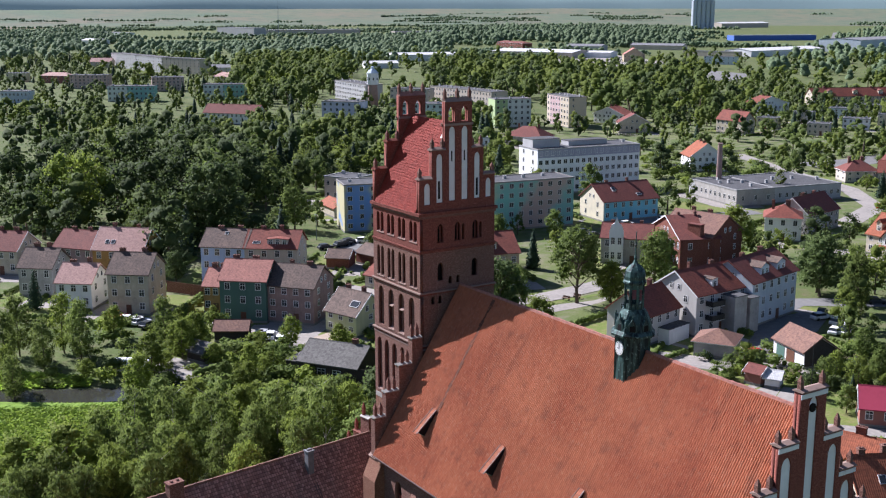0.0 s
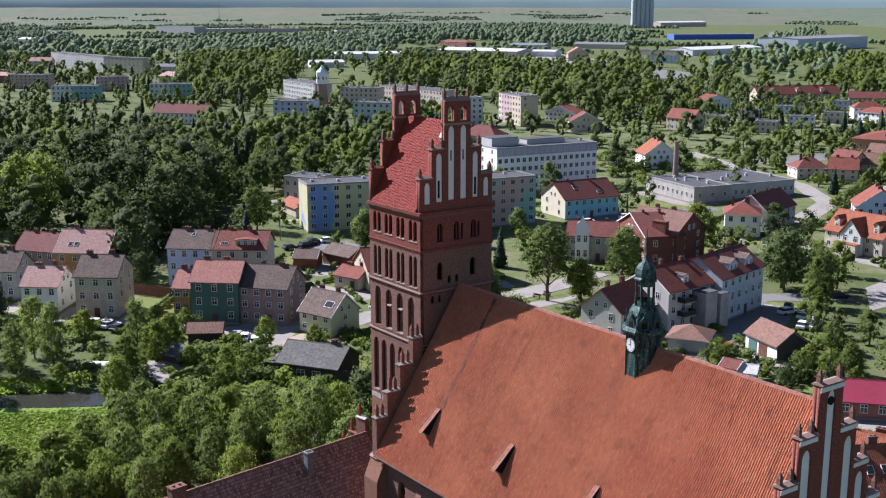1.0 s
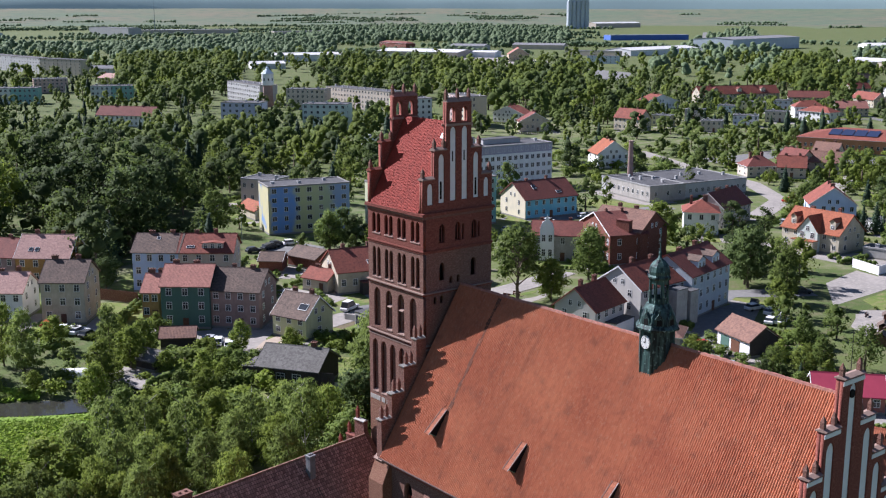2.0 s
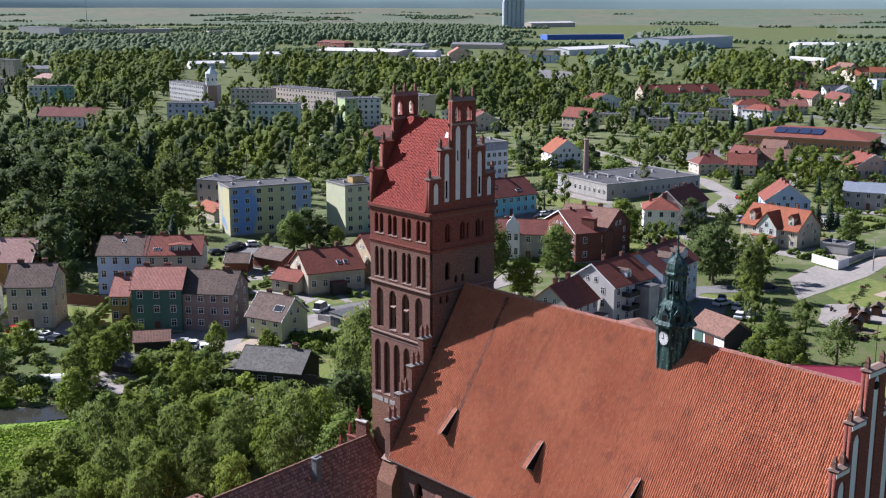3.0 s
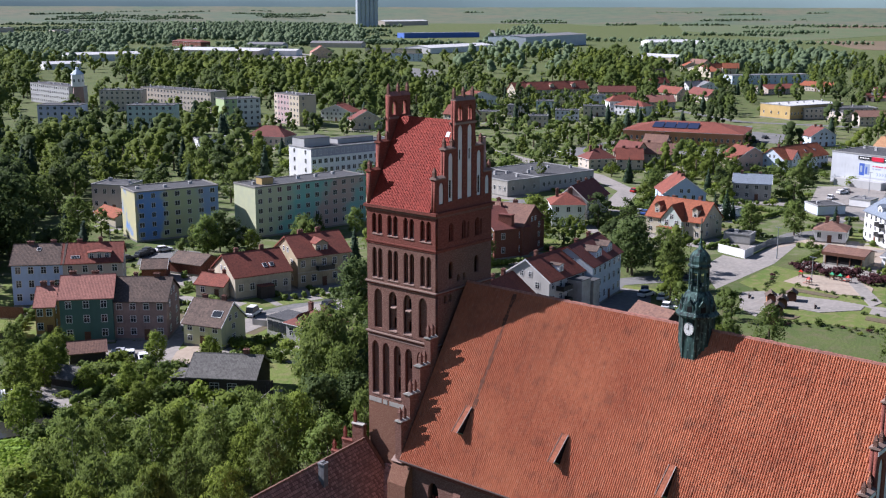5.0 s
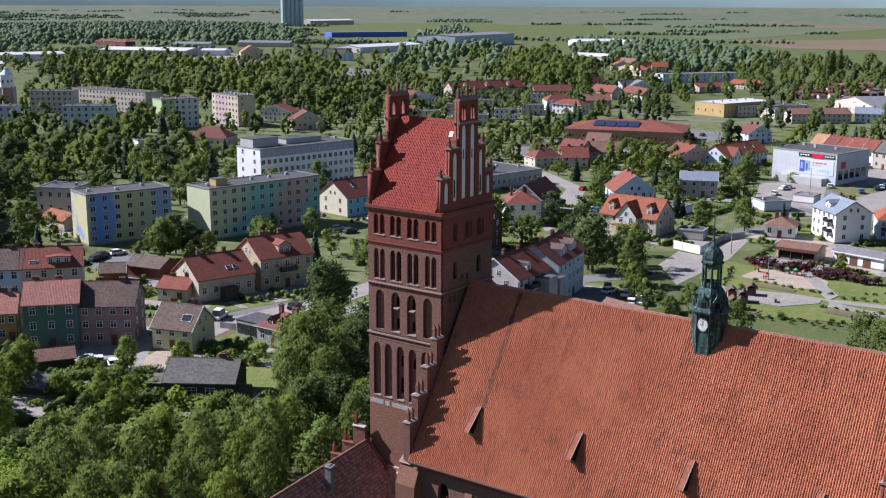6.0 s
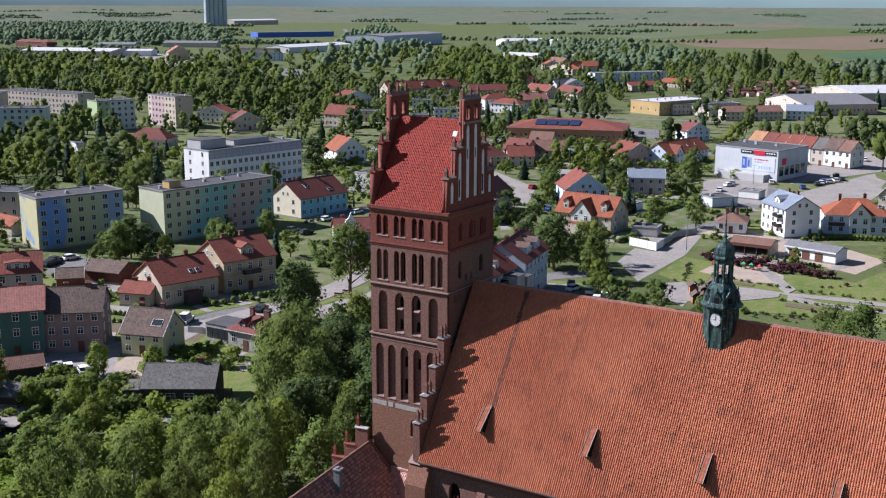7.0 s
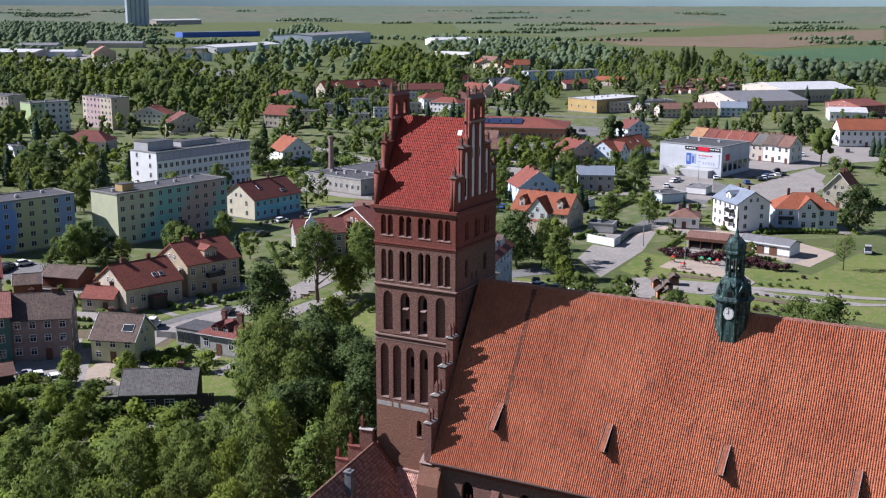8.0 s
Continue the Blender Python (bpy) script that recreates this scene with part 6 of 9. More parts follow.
house("warehouse", 1344.3, 749.5, -39.5, 62.0, 40, 8.0, "g", 3.0, "white", "whiteroof", 1, "white warehouse with an arched roof")
house("warehouse", 899.4, 527.6, -14.1, 65.5, 30, 7.0, "g", 2.0, "beige", "whiteroof", 1, "warehouse with a white and red roof")
house("office", 825.6, 769.7, -65.7, 32.8, 12, 8.0, "f", 0, "paleblue", "bitumen", 3, "blue and white office building")
house("warehouse", 1385.3, 1903.7, -37.3, 87.9, 30, 8.0, "f", 0, "paleblue", "whiteroof", 1, "pale blue flat-roofed warehouse hall")
house("warehouse", 625.6, 101.3, -46.2, 51.0, 50, 8.0, "g", 3.0, "beige", "whiteroof", 1, "warehouse with a white metal roof")
house("warehouse", 550.0, 110.0, -47.4, 44.6, 50, 6.0, "g", 4.0, "beige", "greyroof", 1, "grey barrel-roofed market hall")
house("warehouse", 523.0, 54.5, -75.1, 18.9, 24, 5.0, "g", 1.5, "white", "whiteroof", 1, "low shed with a white roof")
house("house", 412.7, 30.4, -65.4, 23.3, 12, 7.5, "g", 4.0, "white", "orange", 2, "long white building with an orange roof")
house("house", 253.5, 7.7, -92.8, 9.0, 10, 6.0, "e", 5.0, "cream", "orange", 2, "cream house with a steep orange roof")
house("villa", 382.8, 297.6, -71.2, 9.6, 9, 5.6, "f", 0, "yellowpale", "bitumen", 2, "box-shaped flat-roofed two-storey villa")
house("villa", 422.5, 308.0, -63.0, 9.7, 9, 5.6, "f", 0, "grey", "bitumen", 2, "box-shaped flat-roofed two-storey villa")
house("villa", 456.8, 312.8, -61.4, 11.2, 9, 5.6, "f", 0, "paleblue", "bitumen", 2, "box-shaped flat-roofed two-storey villa")
house("villa", 486.9, 321.5, -65.5, 15.2, 9, 5.6, "f", 0, "yellowpale", "bitumen", 2, "box-shaped flat-roofed two-storey villa")
house("villa", 414.3, 269.9, -56.0, 12.6, 9, 5.6, "f", 0, "white", "bitumen", 2, "box-shaped flat-roofed two-storey villa")
house("villa", 379.9, 263.2, -58.3, 10.0, 9, 5.6, "f", 0, "beige", "bitumen", 2, "box-shaped flat-roofed two-storey villa")
house("villa", 446.3, 273.1, -57.6, 12.3, 9, 5.6, "f", 0, "beige", "bitumen", 2, "box-shaped flat-roofed two-storey villa")
house("villa", 511.6, 314.2, -62.1, 12.1, 9, 5.6, "f", 0, "palegrey", "bitumen", 2, "box-shaped flat-roofed two-storey villa")
house("house", 474.2, 273.5, -41.2, 15.9, 9, 6.5, "h", 3.4, "white", "red", 2, "detached house with a red tiled roof")
house("house", 542.7, 324.7, -52.3, 24.1, 9, 5.5, "g", 3.4, "cream", "dull_red", 2, "detached house with a dull red tiled roof")
house("house", 501.5, 265.0, -41.2, 17.6, 9, 5.0, "g", 3.4, "cream", "pink", 2, "detached house with a pink tiled roof")
house("house", 612.9, 297.1, -18.2, 19.9, 9, 6, "g", 3.4, "white", "greyroof", 2, "detached house with a grey tiled roof")
house("house", 642.9, 342.9, -20.3, 16.4, 9, 5, "g", 3.4, "cream", "red", 2, "detached house with a red tiled roof")
house("house", 851.6, 404.1, -9.7, 25.4, 9, 5, "g", 3.4, "beige", "orange", 2, "detached house with a orange tiled roof")
house("house", 723.4, 400.4, -8.9, 34.6, 9, 5, "g", 3.4, "grey", "slate", 2, "detached house with a slate tiled roof")
house("house", 866.4, 438.4, -40.6, 15.8, 9, 5, "e", 3.4, "cream", "orange", 2, "detached house with a orange tiled roof")
house("house", 271.0, 155.6, -30.4, 11.6, 9, 4.2, "h", 3.4, "beige", "dull_red", 2, "detached house with a dull red tiled roof")
house("house", 279.1, 148.5, -54.6, 9.9, 9, 4.2, "g", 3.4, "beige", "red", 2, "detached house with a red tiled roof")
house("house", 296.8, 149.3, -64.4, 14.2, 9, 4.6, "g", 3.4, "grey", "brownroof", 2, "detached house with a brown tiled roof")
house("house", 394.0, 120.4, -34.2, 12.3, 9, 5.0, "e", 3.4, "paleblue", "dull_red", 2, "detached house with a dull red tiled roof")
house("house", 358.3, 80.8, -106.2, 5.6, 10, 7.0, "g", 3.4, "cream", "tanroof", 2, "cream narrow terraced town house with a tan roof")
house("house", 356.8, 75.4, -106.2, 5.6, 10, 6.85, "g", 3.4, "beige", "dull_red", 2, "beige narrow terraced town house with a dull red roof")
house("house", 355.2, 70.0, -106.2, 5.6, 10, 6.7, "g", 3.4, "beige", "red", 2, "beige narrow terraced town house with a red roof")
house("house", 353.6, 64.5, -106.2, 5.6, 10, 7.0, "g", 3.4, "cream", "red", 2, "cream narrow terraced town house with a red roof")
house("house", 352.0, 59.1, -106.2, 5.6, 10, 6.85, "g", 3.4, "white", "red", 2, "white narrow terraced town house with a red roof")
house("house", 350.5, 53.6, -106.2, 5.6, 10, 6.7, "g", 3.4, "beige", "darkgrey", 2, "beige narrow terraced town house with a darkgrey roof")
house("house", 348.9, 48.2, -106.2, 5.6, 10, 7.0, "g", 3.4, "white", "slate", 2, "white narrow terraced town house with a slate roof")
house("house", 347.3, 42.8, -106.2, 5.6, 10, 6.85, "g", 3.4, "white", "brownroof", 2, "white narrow terraced town house with a brown roof")
house("house", 577.5, 302.8, -114.1, 23.0, 9, 5, "g", 3.6, "cream", "red", 2, "cream villa with a red gabled roof")
house("house", 580.5, 281.1, -126.9, 30.1, 9, 5, "g", 3.6, "beige", "dull_red", 2, "beige villa under a dark red roof")
house("house", 990.6, 476.1, -120.4, 26.4, 9, 5, "g", 3.6, "white", "greyroof", 2, "white gabled house with a pale roof")
house("house", 925.1, 465.5, -117.0, 24.6, 9, 5, "g", 3.6, "cream", "brownroof", 2, "cream house with a brown tiled roof")
house("house", 294.4, 159.6, -96.4, 10.9, 9, 5, "g", 3.6, "cream", "dull_red", 2, "cream cottage with a dark red roof")
house("house", 323.8, 164.0, -79.5, 9.9, 9, 4.5, "g", 3.6, "beige", "brownroof", 2, "beige house with a brown gabled roof")
house("house", 523.4, 176.3, -117.9, 28.0, 10, 5, "f", 3.6, "beige", "bitumen", 2, "low beige flat-roofed office building")
house("shed", 12.9, 94.0, -31.4, 6.1, 5, 2.3, "g", 1.2, "darkwood", "brownroof", 1, "old timber shed with a sagging brown roof")
house("shed", 4.8, 86.4, -69.6, 4.2, 4, 2.0, "g", 1.2, "darkwood", "darkgrey", 1, "low dark garden shed with felt roof")
house("garage", 216.4, 76.7, -94.6, 7.3, 5, 2.6, "f", 1.2, "white", "bitumen", 1, "small white flat garage building")
house("garage", 182.9, 56.4, -81.0, 7.0, 5, 2.6, "f", 1.2, "grey", "bitumen", 1, "low grey lean-to storage sheds")
house("garage", 235.6, 52.5, -39.6, 8.9, 8, 3.0, "f", 1.2, "paleblue", "bitumen", 1, "low flat-roofed workshop by the store")
house("garage", 258.0, 51.6, -92.2, 6.6, 6, 2.6, "f", 1.2, "white", "greyroof", 1, "small white kiosk building")
house("hall", 77.1, 0.9, -48.6, 10.6, 6.5, 3.0, "g", 2.2, "dullred_wall", "crimson", 1, "low hall with a crimson metal roof")
ob = house("house", 48.6, -15.8, -70.3, 8.6, 11, 4.2, "g", 4.6, "cream", "orange", 1, "cream house with an orange roof and skylights")
roof_window(ob, 8.6, 11, 4.2, 4.6, 3.2, 0.45)
roof_window(ob, 8.6, 11, 4.2, 4.6, 5.2, 0.45)
ob = house("house", 44.7, -24.4, -27.2, 7.5, 10, 4.6, "g", 4.6, "cream", "orange", 1, "neighbouring house with an orange tiled roof")
roof_window(ob, 7.5, 10, 4.6, 4.6, 3.2, 0.45)
roof_window(ob, 7.5, 10, 4.6, 4.6, 5.2, 0.45)
house("shed", 77.8, 24.0, -78.0, 2.9, 3, 2.2, "g", 0.8, "dullred_wall", "dull_red", 1, "small red-brown garden shed")
house("shed", 78.8, 20.6, -60.5, 2.4, 3, 1.8, "g", 0.8, "white", "whiteroof", 1, "small white garden hut")
house("warehouse", 1036.2, 1118.7, -62.9, 75.9, 20, 6, "g", 2.5, "beige", "greyroof", 2, "grey-roofed works shed among trees")
house("warehouse", 949.1, 926.9, -74.0, 69.9, 18, 6, "f", 2.5, "beige", "bitumen", 2, "flat-roofed workshop building at the works")
house("warehouse", 941.6, 1143.7, -61.6, 51.1, 24, 6, "g", 2.5, "concrete", "greyroof", 2, "long grey-roofed storage shed")
house("house", 939.7, 1306.9, -95.6, 75.7, 16, 7, "h", 2.5, "brick", "dull_red", 2, "old brick works house with red roof")
house("warehouse", 1415.3, 771.1, -110.3, 83.1, 30, 7, "g", 2.5, "white", "whiteroof", 2, "white-roofed hall at the edge of town")
house("warehouse", 996.4, 563.2, -101.7, 51.5, 25, 6, "g", 2.5, "beige", "whiteroof", 2, "pale warehouse with a white roof")
house("house", 658.3, 260.8, -24.6, 25.9, 14, 4, "g", 2.5, "beige", "red", 2, "low house with a red roof")
house("house", 711.7, 261.7, -99.8, 25.1, 14, 4, "g", 2.5, "beige", "orange", 2, "low house with an orange roof")
house("house", 592.2, 144.2, -108.3, 14.7, 16, 5, "g", 2.5, "cream", "slate", 2, "grey-roofed house beside a yard")
house("house", 519.6, 111.7, -74.8, 13.9, 20, 5, "g", 2.5, "paleblue", "bluegrey", 2, "shed with a blue-grey metal roof")
house("house", 495.2, 136.8, -50.9, 31.8, 12, 5, "g", 2.5, "beige", "brownroof", 2, "long beige house with a brown roof")
house("warehouse", 555.5, 44.3, -42.0, 17.2, 30, 6, "g", 2.5, "dullred_wall", "dull_red", 2, "red metal hall with red roof")
house("warehouse", 463.2, 1809.0, -71.9, 52.0, 20, 6, "g", 2.5, "white", "whiteroof", 2, "white shed at the edge of town")
house("warehouse", 633.7, 2276.4, -81.5, 104.4, 24, 8, "f", 2.5, "mint", "greyroof", 2, "pale green flat-roofed hall")
house("house", 331.7, 913.4, -34.6, 21.5, 14, 5, "g", 2.5, "white", "greyroof", 2, "white low house with grey roof")
house("warehouse", 95.8, 664.9, -34.1, 17.6, 12, 8, "f", 2.5, "palegrey", "bitumen", 2, "pale grey low apartment block")


def gardens(seed):
    """Plots round the detached houses: lawn or beds, a paved drive, clipped hedges along the edges."""
    rnd, rng = random.Random(seed), np.random.RandomState(seed)
    bms = {"lawn": bmesh.new(), "paving": bmesh.new(), "bed_soil": bmesh.new()}
    hv, hn, hf, n0, taken = [], [], [], 0, set()
    for k, (fx, fy, c, s, L, D, h) in enumerate(list(FOOT)):
        dist = math.hypot(fx + 80, fy + 80)
        if not 150 < dist < 720 or L > 27 or D > 15 or h > 9.5:
            continue
        a, b, f, g = rnd.uniform(3, 7), rnd.uniform(3, 7), rnd.uniform(5, 9), rnd.uniform(6, 12)
        z = 0.0125 + 0.0011 * (k % 16)

        def patch(key, x0, y0, x1, y1, z):
            q = [bms[key].verts.new((fx + u * c - w * s, fy + u * s + w * c, z)) for u, w in ((x0, y0), (x1, y0), (x1, y1), (x0, y1))]
            bms[key].faces.new(q)
        patch("lawn", -a, -f, L + b, D + g, z)
        patch("paving", L + 0.3, -f, L + 3.2, D * 0.6, z + 0.022)
        patch("paving", L * 0.4, -f, L * 0.4 + 1.6, -0.2, z + 0.022)
        if rnd.random() < 0.6:
            u = rnd.uniform(0, L - 3)
            patch("bed_soil", u, D + 2.5, u + rnd.uniform(3, 7), D + g - 1, z + 0.022)
        if rnd.random() < 0.3:
            patch("paving", -a, -f, L + b, -0.2, z + 0.024)
        edge = [(-a, -f), (L + b, -f), (L + b, D + g), (-a, D + g), (-a, -f)]
        for (u0, w0), (u1, w1) in zip(edge, edge[1:]):
            if rnd.random() < 0.25:
                continue
            n = int(math.hypot(u1 - u0, w1 - w0) / 1.1)
            tall = rnd.uniform(0.5, 1.0)
            for i in range(n):
                u, w = u0 + (u1 - u0) * i / n, w0 + (w1 - w0) * i / n
                x, y = fx + u * c - w * s, fy + u * s + w * c
                cell = (round(x / 2), round(y / 2))
                if L - 1 < u < L + 4 and w < 0 or cell in taken and i % 2 or not free(x, y, 0.7, 1.0):
                    continue
                taken.add(cell)
                lob = [(x, y, tall * 0.8, tall * 0.85)]
                v, fc, nr = leaf_cloud(rng, lob, 12, 0.3, 0.7)
                bv, bf = blob(rng, lob[0][:3], tall * 0.8, 0.3)
                hv += [v, bv]
                hn += [nr, unit(bv - np.array(lob[0][:3]))]
                hf += (fc + n0).tolist() + [[q + n0 + len(v) for q in p] for p in bf]
                n0 += len(v) + len(bv)
    for key, label, cat in (("lawn", "lawns of the house gardens", "lawn"), ("paving", "paved drives and paths of the gardens", "paving"), ("bed_soil", "dug vegetable beds behind houses", "garden bed")):
        ob = part({"lawn": "lawn", "paving": "pavement", "bed_soil": "garden_beds"}[key], bms[key], key)
        tagged(ob, label, cat, kind="structure")
    me = bpy.data.meshes.new("hedges")
    me.from_pydata(np.concatenate(hv).tolist(), [], hf)
    me.materials.append(MATS["leaf_mid"])
    soften(me, np.concatenate(hn))
    tagged(new("hedges", me), "clipped green hedges round house gardens", "hedge", kind="stuff")

# ---- trees ----
def unit(v):
    return v / np.maximum(np.linalg.norm(v, axis=1), 1e-6)[:, None]


def leaf_cloud(rng, lobes, count, size, flat=0.6, hang=0.0):
    """Many small leaf clumps over a crown's lobes, each a bent blade of four corners, with the crown's soft normals."""
    w = np.array([l[3] ** 2 for l in lobes])
    pick = rng.choice(len(lobes), count, p=w / w.sum())
    d = unit(rng.normal(0, 1, (count, 3)))
    lob = np.array(lobes)[pick]
    r = lob[:, 3:4] * (0.6 + 0.58 * rng.rand(count, 1) ** 0.8)
    c = lob[:, :3] + d * r * np.array([1, 1, 0.85])
    nrm = unit(d + rng.normal(0, flat, (count, 3)) + np.array([0, 0, 0.25]))
    nrm *= np.sign((nrm * d).sum(1) + 1e-9)[:, None]
    t = unit(np.cross(nrm, rng.normal(0, 1, (count, 3))))
    s = size * (0.6 + 0.8 * rng.rand(count, 1))
    wide = 0.75
    if hang:
        t = unit(t * (1 - hang) + np.array([0, 0, -hang]) + 0.2 * d)
        wide = 0.4
    b = unit(np.cross(nrm, t))
    long = 1 + 0.9 * hang
    v = np.stack([c - t * s * long, c - b * s * wide - nrm * s * 0.15, c + t * s * 1.05 * long, c + b * s * wide - nrm * s * 0.15], 1).reshape(-1, 3)
    mid = np.array(lobes)[:, :3].mean(0)
    soft = unit(0.5 * d + 0.4 * unit(c - mid) + 0.45 * nrm + np.array([0, 0, 0.3]))
    return v, np.arange(count * 4).reshape(-1, 4), soft.repeat(4, 0)


def blob(rng, c, r, bumpy=0.25, level=0):
    bm = bmesh.new()
    bmesh.ops.create_icosphere(bm, subdivisions=level + 1, radius=1.0)
    v = np.array([q.co[:] for q in bm.verts])
    f = [[q.index for q in p.verts] for p in bm.faces]
    bm.free()
    v = v * (r * (1 - bumpy / 2 + bumpy * rng.rand(len(v), 1))) * np.array([1, 1, 0.9]) + np.array(c)
    return v, f


def soften(me, normals):
    """Shade a leafy mesh by the given normals, so that it reads as a soft mass."""
    me.shade_smooth()
    me.normals_split_custom_set_from_vertices(normals.tolist())


def crown_mesh(name, seed, lobes, count, size, mat, core=0.72, flat=0.6, hang=0.0):
    rng = np.random.RandomState(seed)
    v, f, nr = leaf_cloud(rng, lobes, count, size, flat, hang)
    vs, fs, ns = [v], [list(map(int, q)) for q in f], [nr]
    n0 = len(v)
    if core:
        for l in lobes:
            bv, bf = blob(rng, l[:3], l[3] * core * 0.66, 0.5)
            fs += [[i + n0 for i in q] for q in bf]
            vs.append(bv)
            ns.append(unit(bv - np.array(l[:3])))
            n0 += len(bv)
    me = bpy.data.meshes.new(name)
    me.from_pydata(np.concatenate(vs).tolist(), [], fs)
    me.update()
    soften(me, np.concatenate(ns))
    me.materials.append(MATS[mat])
    return me


def trunk_mesh(seed, h, r, spread, limbs, mat):
    """A tapered, slightly bent trunk with limbs that reach into the crown."""
    rng = random.Random(seed)
    bm = bmesh.new()

    def limb(p, q, r0, r1, sides=6):
        d = (q - p).normalized()
        a = d.orthogonal().normalized()
        b = d.cross(a)
        v0 = [bm.verts.new(p + (a * math.cos(i * 2 * math.pi / sides) + b * math.sin(i * 2 * math.pi / sides)) * r0) for i in range(sides)]
        v1 = [bm.verts.new(q + (a * math.cos(i * 2 * math.pi / sides) + b * math.sin(i * 2 * math.pi / sides)) * r1) for i in range(sides)]
        for i in range(sides):
            bm.faces.new((v0[i], v0[(i + 1) % sides], v1[(i + 1) % sides], v1[i]))
    pts = [Vector((0, 0, -0.2))]
    for k in range(1, 5):
        pts.append(Vector((rng.uniform(-.05, .05) * h * 0.4, rng.uniform(-.05, .05) * h * 0.4, h * k / 4)))
    for k in range(4):
        limb(pts[k], pts[k + 1], r * (1 - k * 0.22), r * (1 - (k + 1) * 0.22))
    for k in range(limbs):
        p = pts[1 + k % 3].lerp(pts[2 + k % 3], rng.random())
        a = rng.uniform(0, 6.28)
        q = p + Vector((math.cos(a) * spread, math.sin(a) * spread, spread * rng.uniform(0.5, 1.0)))
        limb(p, q, r * 0.4, r * 0.1, 5)
    me = bpy.data.meshes.new("trunk")
    bm.to_mesh(me)
    bm.free()
    me.materials.append(MATS[mat])
    return me


def round_lobes(seed, n, rx, h0, h1, r0, r1):
    rng = random.Random(seed)
    out = []
    for i in range(n):
        k = (i + 0.5) / n
        z = h0 + (h1 - h0) * k
        w = rx * math.sin(math.pi * (0.18 + 0.72 * k)) ** 0.8
        a = i * 2.4 + rng.uniform(-0.4, 0.4)
        d = w * rng.uniform(0.35, 0.95)
        out.append((d * math.cos(a), d * math.sin(a), z, rng.uniform(r0, r1)))
    return out


SPECIES = {}
LOW = {}


def species(key, crown_seed, lobes, count, size, leaf, height, trunk_h, trunk_r, spread, limbs, bark="bark", core=0.72, flat=0.6, hang=0.0):
    SPECIES[key] = (crown_mesh("crown", crown_seed, lobes, count, size, leaf, core, flat, hang), trunk_mesh(crown_seed, trunk_h, trunk_r, spread, limbs, bark), height)
    LOW[key] = [lighter(crown_seed, lobes, n, size * k, flat, step, r, trunk_h, trunk_r, hang) + (leaf, height) for n, k, step, r in ((1500, 1.15, 12, 0.62), (640, 1.4, 12, 0.82), (104, 1.95, 9, 1.0))]


def lighter(seed, lobes, count, size, flat, step, fill, trunk_h, trunk_r, hang):
    """A cheaper version of a tree for the groves: leaf clumps, then core masses and a three-sided trunk."""
    rng = np.random.RandomState(seed)
    q_v, _, q_n = leaf_cloud(rng, lobes, count, size, flat, hang)
    t_v, t_n, t_f, n0 = [], [], [], 0
    lob = np.array(lobes)
    for k in range(0, len(lob), max(1, len(lob) // step)):
        c, rad = lob[k, :3], lob[k, 3]
        bv, bf = blob(rng, c, rad * fill, 0.65)
        t_v.append(bv)
        t_n.append(unit(0.7 * unit(bv - c) + 0.4 * unit(bv - lob[:, :3].mean(0)) + np.array([0, 0, 0.45])))
        t_f += [[i + n0 for i in g] for g in bf]
        n0 += len(bv)
    r = trunk_r * 1.2
    tr = np.array([(r, 0, -0.2), (-r / 2, r * 0.87, -0.2), (-r / 2, -r * 0.87, -0.2), (r / 2, 0, trunk_h * 0.7), (-r / 4, r / 2, trunk_h * 0.7), (-r / 4, -r / 2, trunk_h * 0.7)])
    t_v.append(tr)
    t_n.append(unit(tr * np.array([1, 1, 0])))
    t_f += [[a + n0 for a in g] for g in ((0, 1, 4), (0, 4, 3), (1, 2, 5), (1, 5, 4), (2, 0, 3), (2, 3, 5))]
    return q_v, q_n, np.concatenate(t_v), np.concatenate(t_n), np.array(t_f)


for i, leaf in enumerate(("leaf_mid", "leaf_mid", "leaf_light", "leaf_dark", "leaf_dark")):
    species("broad%d" % i, 20 + i, round_lobes(i, 40, 3.7, 1.9, 10.7, 0.8, 1.7), 3000, 0.19, leaf, 12.0, 8.0, 0.28, 2.4, 7)
for i, leaf in enumerate(("leaf_mid", "leaf_light", "leaf_dark")):
    species("wide%d" % i, 40 + i, round_lobes(30 + i, 52, 5.1, 2.4, 10.6, 0.8, 1.6), 3700, 0.195, leaf, 12.0, 7.5, 0.36, 3.4, 9)
for i, leaf in enumerate(("leaf_grey", "leaf_grey", "leaf_light")):
    species("airy%d" % i, 60 + i, round_lobes(50 + i, 46, 2.8, 1.6, 11.0, 0.55, 1.2), 3400, 0.15, leaf, 12.0, 10.0, 0.16, 1.8, 9, "bark_white" if i == 1 else "bark", 0.6, 0.9, 0.65)
species("oak0", 46, round_lobes(36, 40, 4.6, 4.6, 11.2, 0.7, 1.4), 3300, 0.19, "leaf_mid", 12.0, 8.5, 0.36, 3.6, 14, "bark", 0.6)
species("sparse", 71, round_lobes(70, 16, 3.6, 4.5, 11.0, 1.0, 1.7), 800, 0.22, "leaf_grey", 12.0, 10.0, 0.26, 3.6, 16, "bark", 0.0, 0.9)
con = [(0.12 * math.cos(k * 2.4), 0.12 * math.sin(k * 2.4), 1.2 + k * 0.62, 2.1 * (1 - k / 17.5) + 0.12) for k in range(17)]
species("conifer0", 80, con, 1500, 0.24, "leaf_conifer", 12.0, 11.0, 0.2, 0.8, 3, "bark", 0.75)
